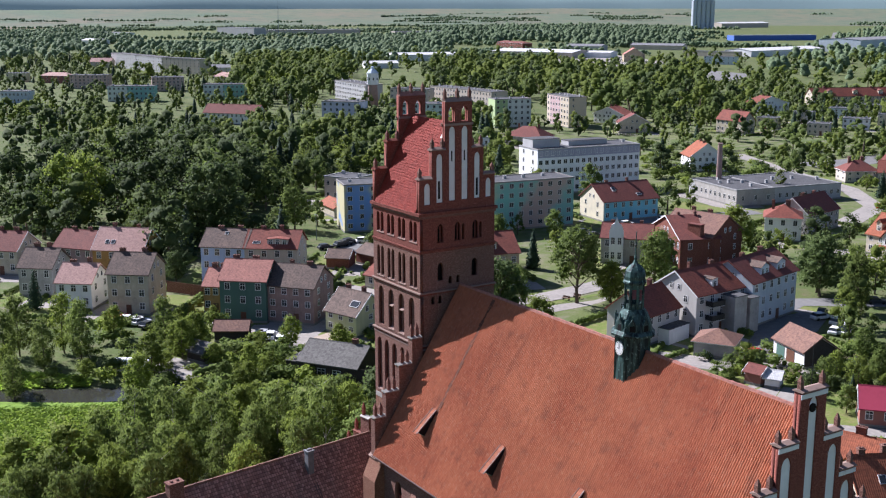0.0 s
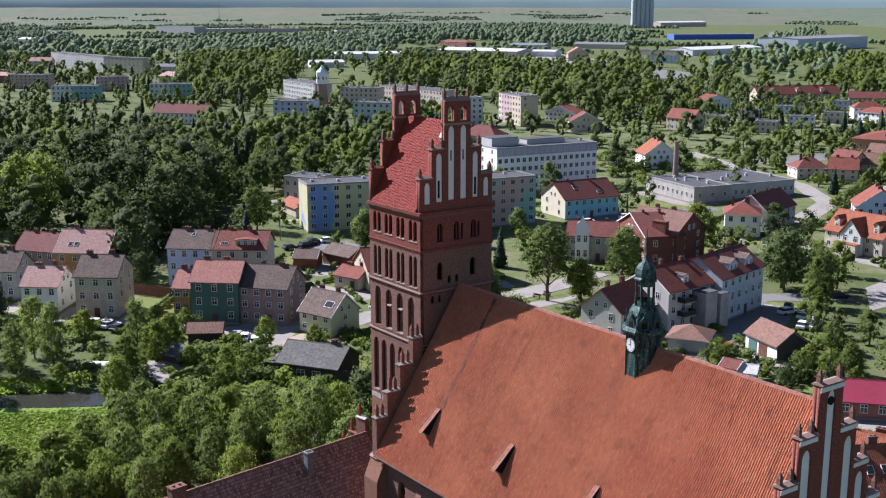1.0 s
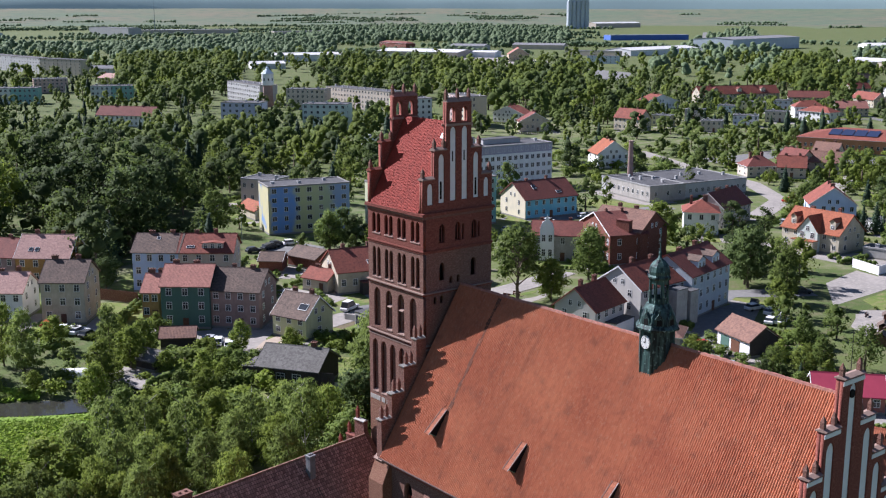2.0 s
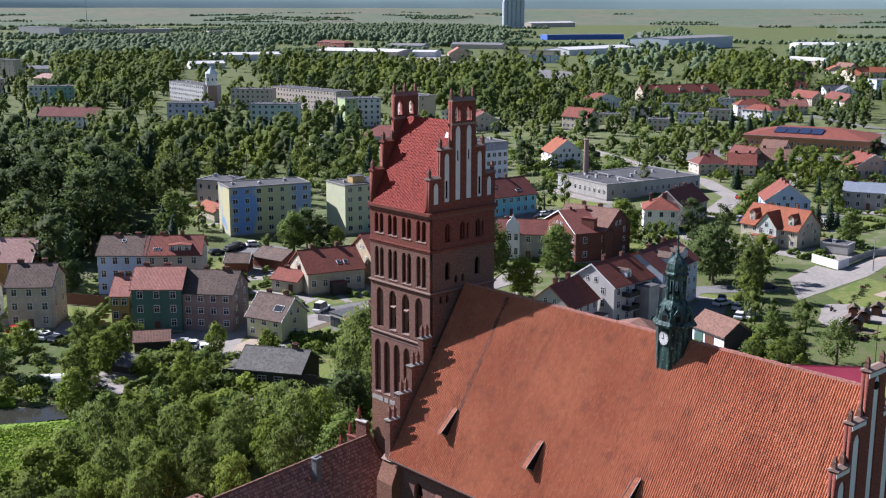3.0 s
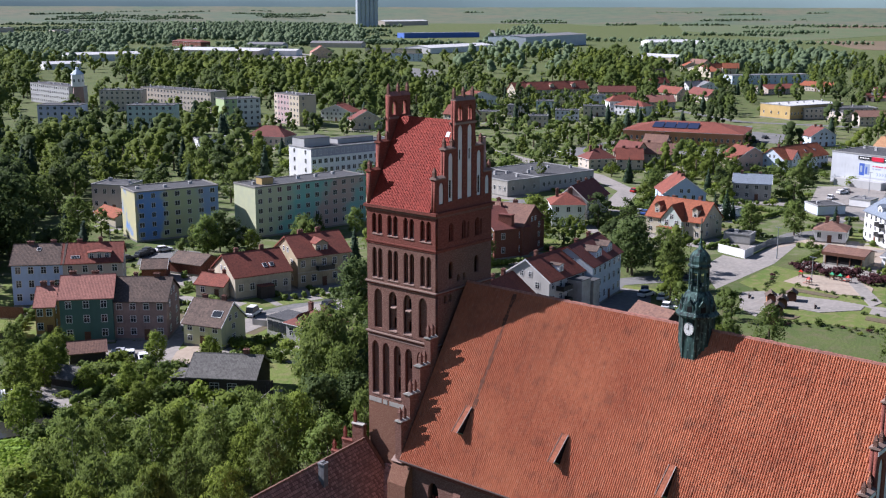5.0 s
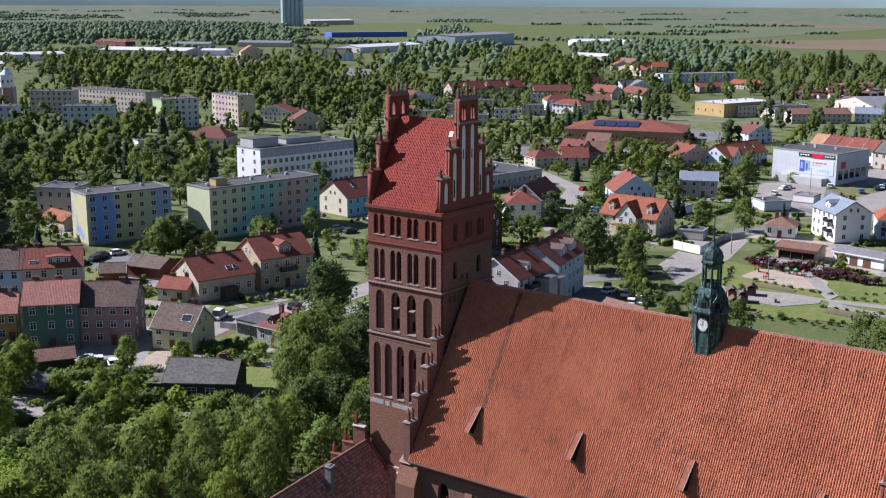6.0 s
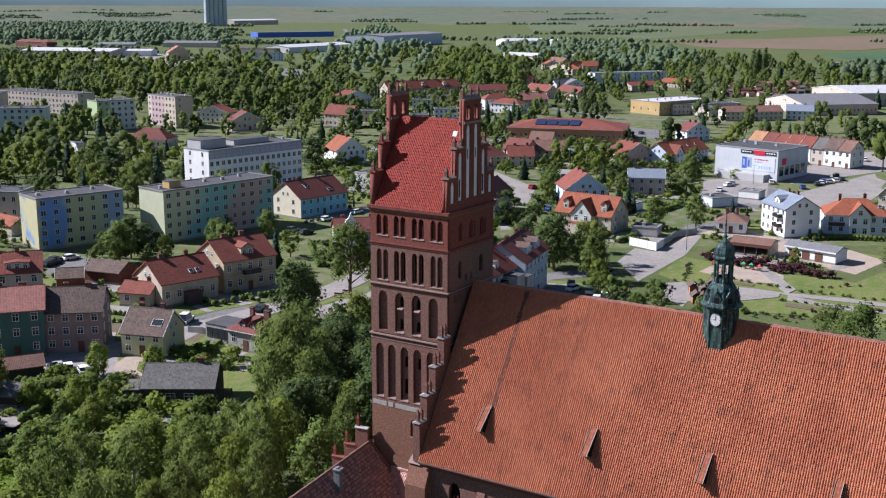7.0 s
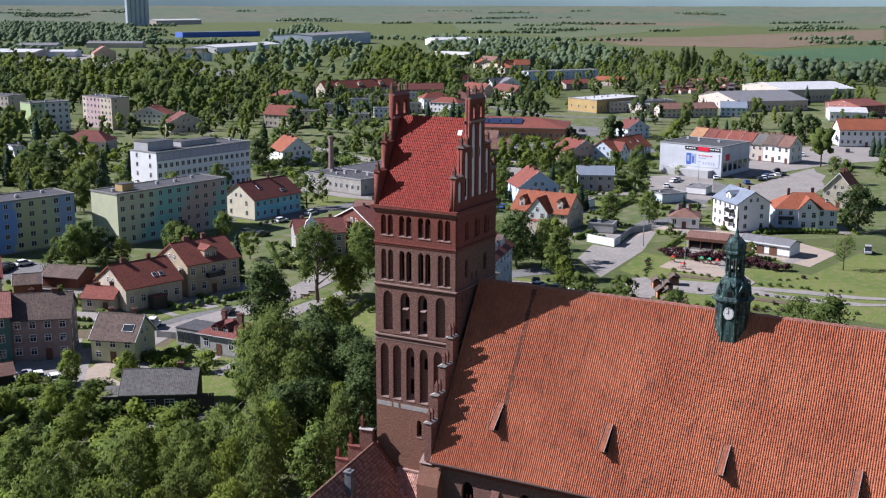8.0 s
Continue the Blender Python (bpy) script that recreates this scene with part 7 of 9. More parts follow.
pop = [(0.3 * math.cos(k * 2.4), 0.3 * math.sin(k * 2.4), 1.5 + k * 0.75, 1.25 * math.sin(math.pi * (0.25 + 0.65 * k / 13)) + 0.2) for k in range(14)]
species("poplar0", 81, pop, 1200, 0.26, "leaf_dark", 12.0, 10.5, 0.22, 0.8, 4)
BUSH, BUSH_N = [], []
for i, leaf in enumerate(("leaf_mid", "leaf_light", "leaf_dark", "leaf_grey", "leaf_red")):
    rr = random.Random(i)
    lob = [(rr.uniform(-.9, .9), rr.uniform(-.9, .9), rr.uniform(0.5, 1.3), rr.uniform(0.6, 0.95)) for _ in range(7)]
    BUSH.append(crown_mesh("bush", 90 + i, lob, 200, 0.19, leaf))
    nv_ = {}
    for lp, cn in zip(BUSH[-1].loops, BUSH[-1].corner_normals):
        nv_[lp.vertex_index] = cn.vector[:]
    BUSH_N.append(np.array([nv_[q] for q in range(len(BUSH[-1].vertices))]))


def inside(px, py, poly):
    c = False
    for (x0, y0), (x1, y1) in zip(poly, poly[1:] + poly[:1]):
        if (y0 > py) != (y1 > py) and px < (x1 - x0) * (py - y0) / (y1 - y0) + x0:
            c = not c
    return c


def free(x, y, r, hgt):
    """Whether a plant of that reach may stand here: clear of houses, of their fronts, and of roads."""
    for fx, fy, c, s, L, D, h in FOOT:
        dx, dy = x - fx, y - fy
        u, w = dx * c + dy * s, -dx * s + dy * c
        clear = max(min(max(0.0, hgt - h * 0.35) * 1.5, 11), min(max(0.0, hgt - 0.85 * h) * math.hypot(fx + 80, fy + 80) / 100, 27))
        if -r < u < L + r and -r - clear < w < D + r:
            return False
    if -52 < x < 18 and -52 < y < 22 and (x > -8 - r or y > -r):
        return False
    return not any(inside(x, y, p) for p in NO_TREES)


TREE_LABEL = {"broad": ("leafy round-crowned deciduous tree", "tree"), "oak": ("tall spreading street tree with open crown and visible trunk", "tree"), "wide": ("large spreading deciduous tree with dense foliage", "tree"), "airy": ("slender birch-like tree with airy foliage", "tree"),
              "sparse": ("tall tree with thin spring foliage and visible limbs", "tree"), "conifer": ("conical spruce standing among gardens", "conifer"), "poplar": ("narrow columnar tree", "tree")}
COLOUR = {"leaf_mid": "mid green", "leaf_light": "bright fresh green", "leaf_dark": "dark green", "leaf_grey": "grey-green", "leaf_conifer": "blackish green"}
PLACED = []


def tree(kind, x, y, hgt, wide=1.0):
    rnd = random.Random(int(x * 31 + y * 17))
    crown, trunk, h0 = SPECIES[kind]
    k = hgt / h0
    word, cat = TREE_LABEL[kind.rstrip("0123456789")]
    ob = thing("tree", pose(x, y, ground_z(x, y), 0, 0, rnd.uniform(0, 360)), COLOUR[crown.materials[0].name] + " " + word, cat, "trees of the town")
    sc = Matrix.Diagonal((k * wide, k * wide, k, 1))
    link_data("trunk", trunk, None, ob, "", sc)
    link_data("crown", crown, None, ob, "", sc)


def plant(singles):
    """The nearest of the scattered trees are things; the rest of each grove is one mesh of lighter trees."""
    PLACED.sort(key=lambda p: math.hypot(p[1] + 30, p[2] + 10))
    for kind, x, y, hgt, wide, label in PLACED[:singles]:
        tree(kind, x, y, hgt, wide)
    groups = {}
    for p in PLACED[singles:]:
        groups.setdefault(p[5], []).append(p)
    leaves = ["leaf_mid", "leaf_light", "leaf_dark", "leaf_grey", "leaf_conifer", "bark"]
    for label, items in groups.items():
        vs, ns, quads, tris, qm, tm, n0 = [], [], [], [], [], [], 0
        for kind, x, y, hgt, wide, _ in items:
            rnd = random.Random(int(x * 31 + y * 17))
            q_v, q_n, t_v, t_n, t_f, mat, h0 = LOW[kind][0 if math.hypot(x + 80, y + 80) < 215 else 1 if math.hypot(x + 80, y + 80) < 420 else 2]
            k = hgt / h0
            a = rnd.uniform(0, 6.28)
            c, s_ = math.cos(a), math.sin(a)
            rot = np.array([[c, s_, 0], [-s_, c, 0], [0, 0, 1]])
            v = np.concatenate([q_v, t_v]) @ rot * np.array([k * wide, k * wide, k]) + np.array([x, y, 0])
            vs.append(v)
            ns.append(np.concatenate([q_n, t_n]) @ rot)
            nq = len(q_v) // 4
            quads.append(np.arange(nq * 4).reshape(-1, 4) + n0)
            qm += [leaves.index(mat)] * nq
            tris.append(t_f + n0 + nq * 4)
            tm += [leaves.index(mat)] * (len(t_f) - 6) + [5] * 6
            n0 += len(v)
        me = bpy.data.meshes.new("grove")
        me.from_pydata(np.concatenate(vs).tolist(), [], np.concatenate(quads).tolist() + np.concatenate(tris).tolist())
        for name in leaves:
            me.materials.append(MATS[name])
        me.polygons.foreach_set("material_index", qm + tm)
        me.update()
        soften(me, np.concatenate(ns))
        tagged(new("grove", me), label, "trees", kind="stuff")


BUSHES = []


def bush(i, x, y, s):
    BUSHES.append((i, x, y, s))


def set_bushes(singles):
    """The nearest bushes are things; the rest is one mesh."""
    BUSHES.sort(key=lambda p: math.hypot(p[1] + 30, p[2] + 10))
    names = ("rounded green garden bush", "bright green garden bush", "dark green rounded garden shrub", "loose grey-green wild shrub", "dark red-leaved hedge shrub")
    vs, fs, mi, ns, n0 = [], [], [], [], 0
    for k, (i, x, y, s) in enumerate(BUSHES):
        rnd = random.Random(int(x * 31 + y * 17))
        m = pose(x, y, ground_z(x, y), 0, 0, rnd.uniform(0, 360)) @ Matrix.Diagonal((s, s, s * rnd.uniform(0.7, 1.1), 1))
        if k < singles:
            tagged(link_data("bush", BUSH[i], None, None, "", m), names[i], "bush", "garden bushes")
            continue
        vs += [(m @ v.co)[:] for v in BUSH[i].vertices]
        ns += (BUSH_N[i] @ np.array(m.to_3x3().normalized()).T).tolist()
        fs += [[q + n0 for q in p.vertices] for p in BUSH[i].polygons]
        mi += [i] * len(BUSH[i].polygons)
        n0 = len(vs)
    me = bpy.data.meshes.new("shrubs")
    me.from_pydata(vs, [], fs)
    for q in BUSH:
        me.materials.append(q.materials[0])
    me.polygons.foreach_set("material_index", mi)
    soften(me, np.array(ns))
    tagged(new("shrubs", me), "garden shrubs and hedges farther off", "shrubs", kind="stuff")


def place(kind, x, y, hgt, wide=1.0):
    PLACED.append((kind, x, y, hgt, wide, "mixed green trees between the houses"))


def grove(pts, gap, lo, hi, kinds, seed, skip=0.0, label="mixed green trees between the houses", clump=-9.0, keep_out=()):
    """Trees scattered over a patch of land, no two closer than the gap."""
    rnd = random.Random(seed)
    xs, ys = [p[0] for p in pts], [p[1] for p in pts]
    area = (max(xs) - min(xs)) * (max(ys) - min(ys))
    put = []
    for _ in range(min(4000, int(area / gap / gap * 5))):
        x, y = rnd.uniform(min(xs), max(xs)), rnd.uniform(min(ys), max(ys))
        hgt = rnd.uniform(lo, hi)
        if not inside(x, y, pts) or rnd.random() < skip or noise.noise((x * 0.022, y * 0.022, seed)) < clump or any(inside(x, y, k) for k in keep_out) or any((x - a) ** 2 + (y - b) ** 2 < gap * gap for a, b in put) or not free(x, y, hgt * 0.22, hgt):
            continue
        put.append((x, y))
        PLACED.append((rnd.choice(kinds), x, y, hgt, rnd.uniform(0.9, 1.15), label))


def shrubbery(pts, gap, lo, hi, kinds, seed):
    rnd = random.Random(seed)
    xs, ys = [p[0] for p in pts], [p[1] for p in pts]
    put = []
    for _ in range(int((max(xs) - min(xs)) * (max(ys) - min(ys)) / gap / gap * 4)):
        x, y = rnd.uniform(min(xs), max(xs)), rnd.uniform(min(ys), max(ys))
        if not inside(x, y, pts) or any((x - a) ** 2 + (y - b) ** 2 < gap * gap for a, b in put) or not free(x, y, 0.8, 1.5):
            continue
        put.append((x, y))
        bush(rnd.choice(kinds), x, y, rnd.uniform(lo, hi))


def woods(pts, gap, lo, hi, seed, label):
    """Far woodland: one mesh of many uneven leafy crowns."""
    rnd = random.Random(seed)
    rng = np.random.RandomState(seed)
    xs, ys = [p[0] for p in pts], [p[1] for p in pts]
    vs, ns, fs, n0 = [], [], [], 0
    for _ in range(min(2000, int((max(xs) - min(xs)) * (max(ys) - min(ys)) / gap / gap * 1.2))):
        x, y = rnd.uniform(min(xs), max(xs)), rnd.uniform(min(ys), max(ys))
        if not inside(x, y, pts) or not free(x, y, 3, 9):
            continue
        hgt = rnd.uniform(lo, hi)
        r = hgt * rnd.uniform(0.26, 0.42)
        lob = [(x + rnd.uniform(-.5, .5) * r, y + rnd.uniform(-.5, .5) * r, hgt * (0.34 + 0.2 * q), r * (1.05 - 0.18 * q)) for q in range(3)]
        v, f, nr = leaf_cloud(rng, lob, 18, r * 0.28, 0.8)
        vs.append(v)
        ns.append(nr)
        fs += (f + n0).tolist()
        n0 += len(v)
        for l in lob:
            v, f = blob(rng, l[:3], l[3] * 0.95, 0.5)
            vs.append(v)
            ns.append(unit(unit(v - np.array(l[:3])) + np.array([0, 0, 0.45])))
            fs += [[i + n0 for i in g] for g in f]
            n0 += len(v)
    me = bpy.data.meshes.new("woods")
    me.from_pydata(np.concatenate(vs).tolist(), [], fs)
    me.materials.append(MATS["leaf_far_haze"])
    soften(me, np.concatenate(ns))
    tagged(new("woods", me), label, "woodland", kind="stuff")


def reeds(pts, count, seed):
    """Tufts of tall grass over the river meadow."""
    rng = np.random.RandomState(seed)
    xs, ys = [p[0] for p in pts], [p[1] for p in pts]
    c = []
    while len(c) < count:
        x, y = rng.uniform(min(xs), max(xs)), rng.uniform(min(ys), max(ys))
        if inside(x, y, pts) and seg_dist(x, y, RIVER) > 4.5 and noise.noise((x * 0.12, y * 0.12, 3)) > -0.42:
            c.append((x, y, ground_z(x, y)))
    c = np.repeat(np.array(c), 5, 0)
    n_b = len(c)
    a = rng.uniform(0, 6.28, n_b)
    d = np.stack([np.cos(a), np.sin(a), np.zeros(n_b)], 1)
    base = c + d * rng.uniform(0, 0.5, (n_b, 1))
    up = np.stack([d[:, 0] * 0.5, d[:, 1] * 0.5, rng.uniform(0.25, 0.6, n_b)], 1)
    side = np.stack([-d[:, 1], d[:, 0], np.zeros(n_b)], 1) * rng.uniform(0.18, 0.4, (n_b, 1))
    v = np.stack([base - side, base + side, base + up * 0.9 + side * 0.6, base + up - side * 0.4], 1).reshape(-1, 3)
    me = bpy.data.meshes.new("reeds")
    me.from_pydata(v.tolist(), [], np.arange(n_b * 4).reshape(-1, 4).tolist())
    me.materials.append(MATS["reed"])
    tagged(new("reeds", me), "tufts of bright tall meadow grass", "grass", kind="stuff")


gardens(12)
tree("wide1", 19.0, 209.0, 25, 0.95)
place("wide2", 59.6, 275.7, 24, 1.0)
place("wide2", 69.7, 260.1, 24, 1.0)
place("wide2", 70.1, 227.1, 24, 1.0)
tree("wide2", 40.3, 193.5, 24, 1.0)
tree("wide2", 44.0, 174.4, 24, 1.0)
place("wide2", 81.9, 323.4, 24, 1.0)
place("broad4", 32.5, 334.9, 22, 1.0)
tree("broad4", 8.6, 235.5, 22, 1.0)
place("broad4", 60.8, 418.2, 22, 1.0)
tree("broad2", 147.6, 92.1, 14, 1.1)
tree("broad0", 112.5, 82.6, 12, 1.0)
tree("broad3", 134.7, 55.2, 15, 1.0)
tree("broad1", 68.6, 76.9, 12, 1.0)
tree("broad2", 94.0, 76.4, 9, 1.0)
tree("airy0", 130.2, 42.4, 13, 1.0)
tree("oak0", 87.6, 79.4, 16.5, 1.0)
tree("broad3", 65.0, 75.5, 14, 1.0)
tree("broad3", 136.8, 57.7, 13, 1.0)
tree("airy0", 139.9, 51.0, 12, 1.0)
place("broad1", 254.0, 67.8, 13, 1.0)
tree("conifer0", 209.3, 72.4, 9, 1.0)
tree("conifer0", 212.3, 70.3, 10, 1.0)
tree("broad1", 193.8, 54.1, 10, 1.0)
tree("broad1", 203.6, 45.9, 10, 1.0)
place("sparse", 346.0, 25.6, 15, 1.0)
tree("wide2", 218.6, -8.0, 14, 1.0)
tree("sparse", 170.2, -12.7, 9, 1.0)
tree("conifer0", 219.9, 41.0, 7, 1.0)
tree("broad0", 121.4, 90.0, 11, 1.0)
tree("broad2", 92.7, 74.4, 10, 1.0)
tree("broad2", 15.4, 29.2, 9, 1.0)
tree("broad0", 15.9, 31.4, 8, 1.0)
tree("airy2", 22.8, 30.5, 10, 1.0)
tree("airy0", 27.7, 43.8, 14, 1.0)
tree("airy1", 19.8, 39.0, 9, 1.0)
tree("airy0", 33.0, 43.5, 13, 1.0)
tree("airy0", 2.8, 35.8, 8, 1.0)
tree("airy0", -3.9, 37.8, 8, 1.0)
tree("airy1", 3.6, 30.4, 13, 1.0)
tree("broad2", 59.9, 56.5, 11, 1.0)
tree("broad3", 37.0, 37.9, 11, 1.0)
tree("conifer0", 34.6, 166.3, 14, 1.0)
tree("conifer0", 40.2, 175.3, 13, 1.0)
tree("conifer0", -9.3, 136.3, 9, 1.0)
tree("broad3", 23.2, 143.1, 8, 1.0)
tree("broad0", 26.2, 175.4, 13, 1.0)
tree("broad3", 51.2, 181.5, 12, 1.0)
tree("broad2", 56.1, 185.8, 10, 1.0)
place("broad0", 100.9, 262.3, 13, 1.0)
place("broad0", 103.0, 244.3, 13, 1.0)
tree("broad0", 72.5, 184.6, 13, 1.0)
place("broad2", 178.4, 234.1, 12, 1.0)
place("airy0", 187.5, 146.9, 10, 1.0)
place("airy0", 225.4, 145.4, 10, 1.0)
tree("broad1", 83.2, 145.1, 11, 1.0)
tree("broad2", 91.9, 138.7, 7, 1.0)
tree("broad1", 106.3, 135.7, 9, 1.0)
tree("broad1", 126.3, 136.2, 8, 1.0)
tree("broad4", 89.2, 147.7, 11, 1.0)
tree("airy0", -19.6, 104.8, 12, 1.0)
tree("airy0", -23.3, 99.0, 11, 1.0)
tree("airy2", -12.4, 102.3, 12, 1.0)
tree("airy0", -11.3, 95.1, 12, 1.0)
tree("airy0", -18.0, 93.8, 10, 1.0)
tree("broad2", -3.0, 82.5, 8, 1.0)
tree("broad2", 4.2, 87.3, 8, 1.0)
tree("broad2", 7.8, 90.1, 8, 1.0)
tree("airy0", -25.3, 83.6, 8, 1.0)
tree("airy2", -25.0, 89.0, 8, 1.0)
tree("broad2", -13.0, 86.0, 4, 1.0)
tree("airy0", 4.3, 96.4, 10, 1.0)
tree("broad2", -2.3, 105.7, 7, 1.0)
tree("broad2", 8.6, 67.9, 5, 1.0)
tree("broad2", 14.3, 71.7, 4.5, 1.0)
tree("broad1", 5.1, 70.2, 5, 1.0)
tree("broad2", 24.0, 84.3, 6, 1.0)
tree("broad2", -4.7, 55.8, 7, 1.0)
tree("broad1", -9.6, 58.0, 8, 1.0)
tree("airy2", -1.3, 44.9, 9, 1.0)
tree("airy2", 5.2, 47.4, 5, 1.0)
tree("airy1", 1.6, 48.7, 6, 1.0)
tree("broad2", 11.6, 34.5, 8, 1.0)
tree("airy0", 9.3, 39.0, 7, 1.0)
tree("broad2", 30.6, 78.0, 5, 1.0)
tree("airy2", -25.1, 30.5, 10, 1.15)
tree("airy2", -24.0, 26.6, 9, 1.15)
tree("airy1", -31.4, 32.2, 10, 1.15)
tree("airy0", -29.2, 28.1, 9, 1.15)
tree("airy0", -17.1, 27.0, 10, 1.15)
tree("airy0", -11.3, 29.6, 10, 1.15)
tree("airy0", -34.2, 31.7, 9, 1.15)
tree("airy1", -20.8, 26.9, 9, 1.15)
tree("airy2", -35.7, 36.6, 9, 1.15)
tree("airy0", -6.6, 30.6, 9, 1.15)
tree("airy0", -17.0, 33.3, 10, 1.15)
tree("airy0", -23.9, 39.5, 9, 1.15)
for kind, x, y, hgt, wide in (("airy0", 27, 45, 17, 1.3), ("airy0", 30, 51, 14, 1.2), ("airy0", 24, 38, 13, 1.2), ("broad4", 38, 44, 13, 1.0), ("broad3", 43, 49, 12, 1.0), ("broad4", 33, 35, 12, 1.0)):
    tree(kind, x, y, hgt, wide)
tree("broad1", 4.5, 21.5, 11.5, 0.95)
grove([(48, 330), (104, 300), (83.0, 238.2), (45.4, 159.9), (24.2, 149.3), (20.7, 180.6), (5.5, 186.1), (-2.2, 200.3)], 11, 15, 22, ('broad3', 'wide2', 'broad0', 'wide2', 'broad4', 'wide0'), 1, 0.0)
grove([(83.1, 604.9), (130.2, 573.1), (109.1, 461.8), (147.2, 402.7), (110, 310), (48, 336)], 12, 9, 14, ('broad3', 'wide0', 'broad0', 'wide1', 'broad1'), 71, 0.1)
grove([(148.3, 402.0), (224.2, 421.8), (120.4, 228.9), (100.5, 226.6), (59.4, 150.7), (46.5, 150.6), (87.4, 250.7)], 10.5, 9, 16, ('broad0', 'broad1', 'broad2', 'broad3', 'airy0', 'conifer0'), 2, 0.0)
grove([(173.2, 417.5), (298.0, 389.1), (148.5, 194.1), (125.3, 198.7), (117.4, 238.7), (84.9, 234.7)], 10.5, 9, 16, ('broad0', 'broad1', 'broad2', 'broad3', 'airy0', 'conifer0'), 3, 0.0)
grove([(567.4, 902.2), (644.1, 588.8), (393.3, 347.0), (340.7, 360.7), (404.1, 470.4), (382.6, 485.0), (365.0, 528.8), (391.3, 621.6)], 15.5, 15, 22, ('broad0', 'wide0', 'broad2', 'wide1', 'wide2'), 4, 0.0)
grove([(418.0, 1042.2), (535.7, 1031.7), (346.4, 675.1), (259.2, 533.2), (229.4, 559.2), (252.7, 673.2)], 13, 14, 21, ('broad0', 'broad1', 'broad2', 'wide1', 'wide0'), 5, 0.0)
grove([(928.5, 593.9), (1019.0, 607.1), (803.0, 421.7), (606.8, 318.1), (584.7, 337.2), (674.5, 426.4)], 12.5, 13, 20, ('broad0', 'broad1', 'broad2', 'wide1', 'wide0'), 6, 0.0)
grove([(-35.7, 41.8), (-25.7, 38.8), (-18.7, 43.1), (-9.0, 46.0), (3.0, 41.0), (10.5, 30.0), (4.6, 21.6), (-9.7, 20.5), (-22.8, 20.7), (-28.2, 18.4), (-39.1, 25.4)], 5.4, 8.5, 12.5, ('airy0', 'airy1', 'airy2', 'broad2'), 7, 0.0)
grove([(31.0, 53.0), (39.6, 60.4), (47.9, 55.4), (51.2, 42.8), (22.1, 24.5), (13.5, 22.9), (9.0, 31.0), (19.0, 40.0)], 7, 9, 13, ('broad3', 'broad4', 'airy0', 'broad3'), 8, 0.0)
grove([(-22.0, 108.0), (4.4, 90.8), (0.2, 65.5), (-18.2, 69.0), (-28.4, 77.3)], 8.5, 7, 12, ('broad2', 'airy2', 'airy0', 'airy1'), 9, 0.88)
grove([(304.5, 213.9), (445.0, 234.6), (314.0, 145.5), (263.5, 149.7), (270.5, 184.1)], 9, 5, 9, ('broad0', 'broad1', 'broad2', 'broad3', 'wide0'), 10, 0.4)
grove([(306.4, 149.2), (394.1, 150.0), (300.5, 82.5), (237.6, 82.4), (218.7, 105.3)], 9, 5, 10, ('broad0', 'broad1', 'broad2', 'broad3', 'wide0', 'conifer0'), 11, 0.5)
grove([(482.9, 481.7), (559.9, 414.8), (560.7, 343.4), (582.0, 292.7), (684.2, 307.0), (454.3, 186.5), (314.0, 310.0)], 13, 7, 13, ('broad0', 'broad1', 'broad2', 'broad3', 'wide0', 'conifer0'), 12, 0.5)
grove([(928.4, 525.0), (1231.0, 449.4), (1067.2, 291.3), (947.3, 86.5), (727.9, 56.1), (598.5, 133.2), (641.9, 204.9), (490.1, 278.6)], 17, 8, 13, ('broad0', 'broad1', 'broad2', 'broad3', 'wide0', 'conifer0'), 13, 0.35)
tree("poplar0", 885.5, 245.7, 24, 0.9)
tree("poplar0", 887.7, 241.9, 24, 0.9)
tree("poplar0", 924.4, 247.5, 24, 0.9)
tree("poplar0", 829.6, 225.6, 24, 0.9)
grove([(219.1, 1249.1), (372.1, 1349.2), (250.9, 930.1), (339.1, 812.2), (284.5, 593.6), (173.6, 387.3), (133.9, 413.9), (90.1, 427.1), (54.1, 467.2)], 12, 6, 10.5, ('broad0', 'broad1', 'broad2', 'broad3', 'wide0', 'conifer0'), 14, 0.1)
grove([(131.2, 42.6), (123.6, 30.0), (122.1, 22.8), (113.5, 19.7), (108.3, 24.7), (111.2, 32.9)], 5, 4, 7, ('broad0', 'broad1', 'broad2', 'broad3', 'airy0', 'conifer0'), 15, 0.0)
grove([(10.9, 113.6), (20.3, 110.4), (18.3, 90.2), (18.6, 71.0), (11.3, 59.3), (-1.7, 67.6), (-5.4, 81.3)], 6.0, 3.5, 6.5, ('broad2', 'broad2', 'airy2', 'airy2', 'broad1'), 16, 0.2)
grove([(447.8, 133.5), (509.5, 25.3), (425.0, 13.6), (420.2, 63.3), (374.7, 102.4)], 13, 7, 12, ('broad0', 'broad1', 'broad2', 'broad3', 'airy0', 'conifer0'), 17, 0.8)
grove([(82.3, 17.0), (95.3, 14.1), (88.8, 6.9), (77.9, 8.6)], 5, 4, 7, ('broad0', 'broad1', 'broad2', 'broad3', 'airy0', 'conifer0'), 18, 0.0)
grove([(78.0, 35.9), (89.0, 32.5), (72.1, 16.1), (72.3, 28.9)], 5, 4, 7, ('broad0', 'broad1', 'broad2', 'broad3', 'airy0', 'conifer0'), 19, 0.0)
grove([(154.6, 75.8), (159.5, 68.9), (162.9, 59.7), (125.8, 32.4), (117.2, 35.6)], 8, 8, 12, ('broad0', 'broad1', 'broad2', 'broad3', 'wide0'), 20, 0.2)
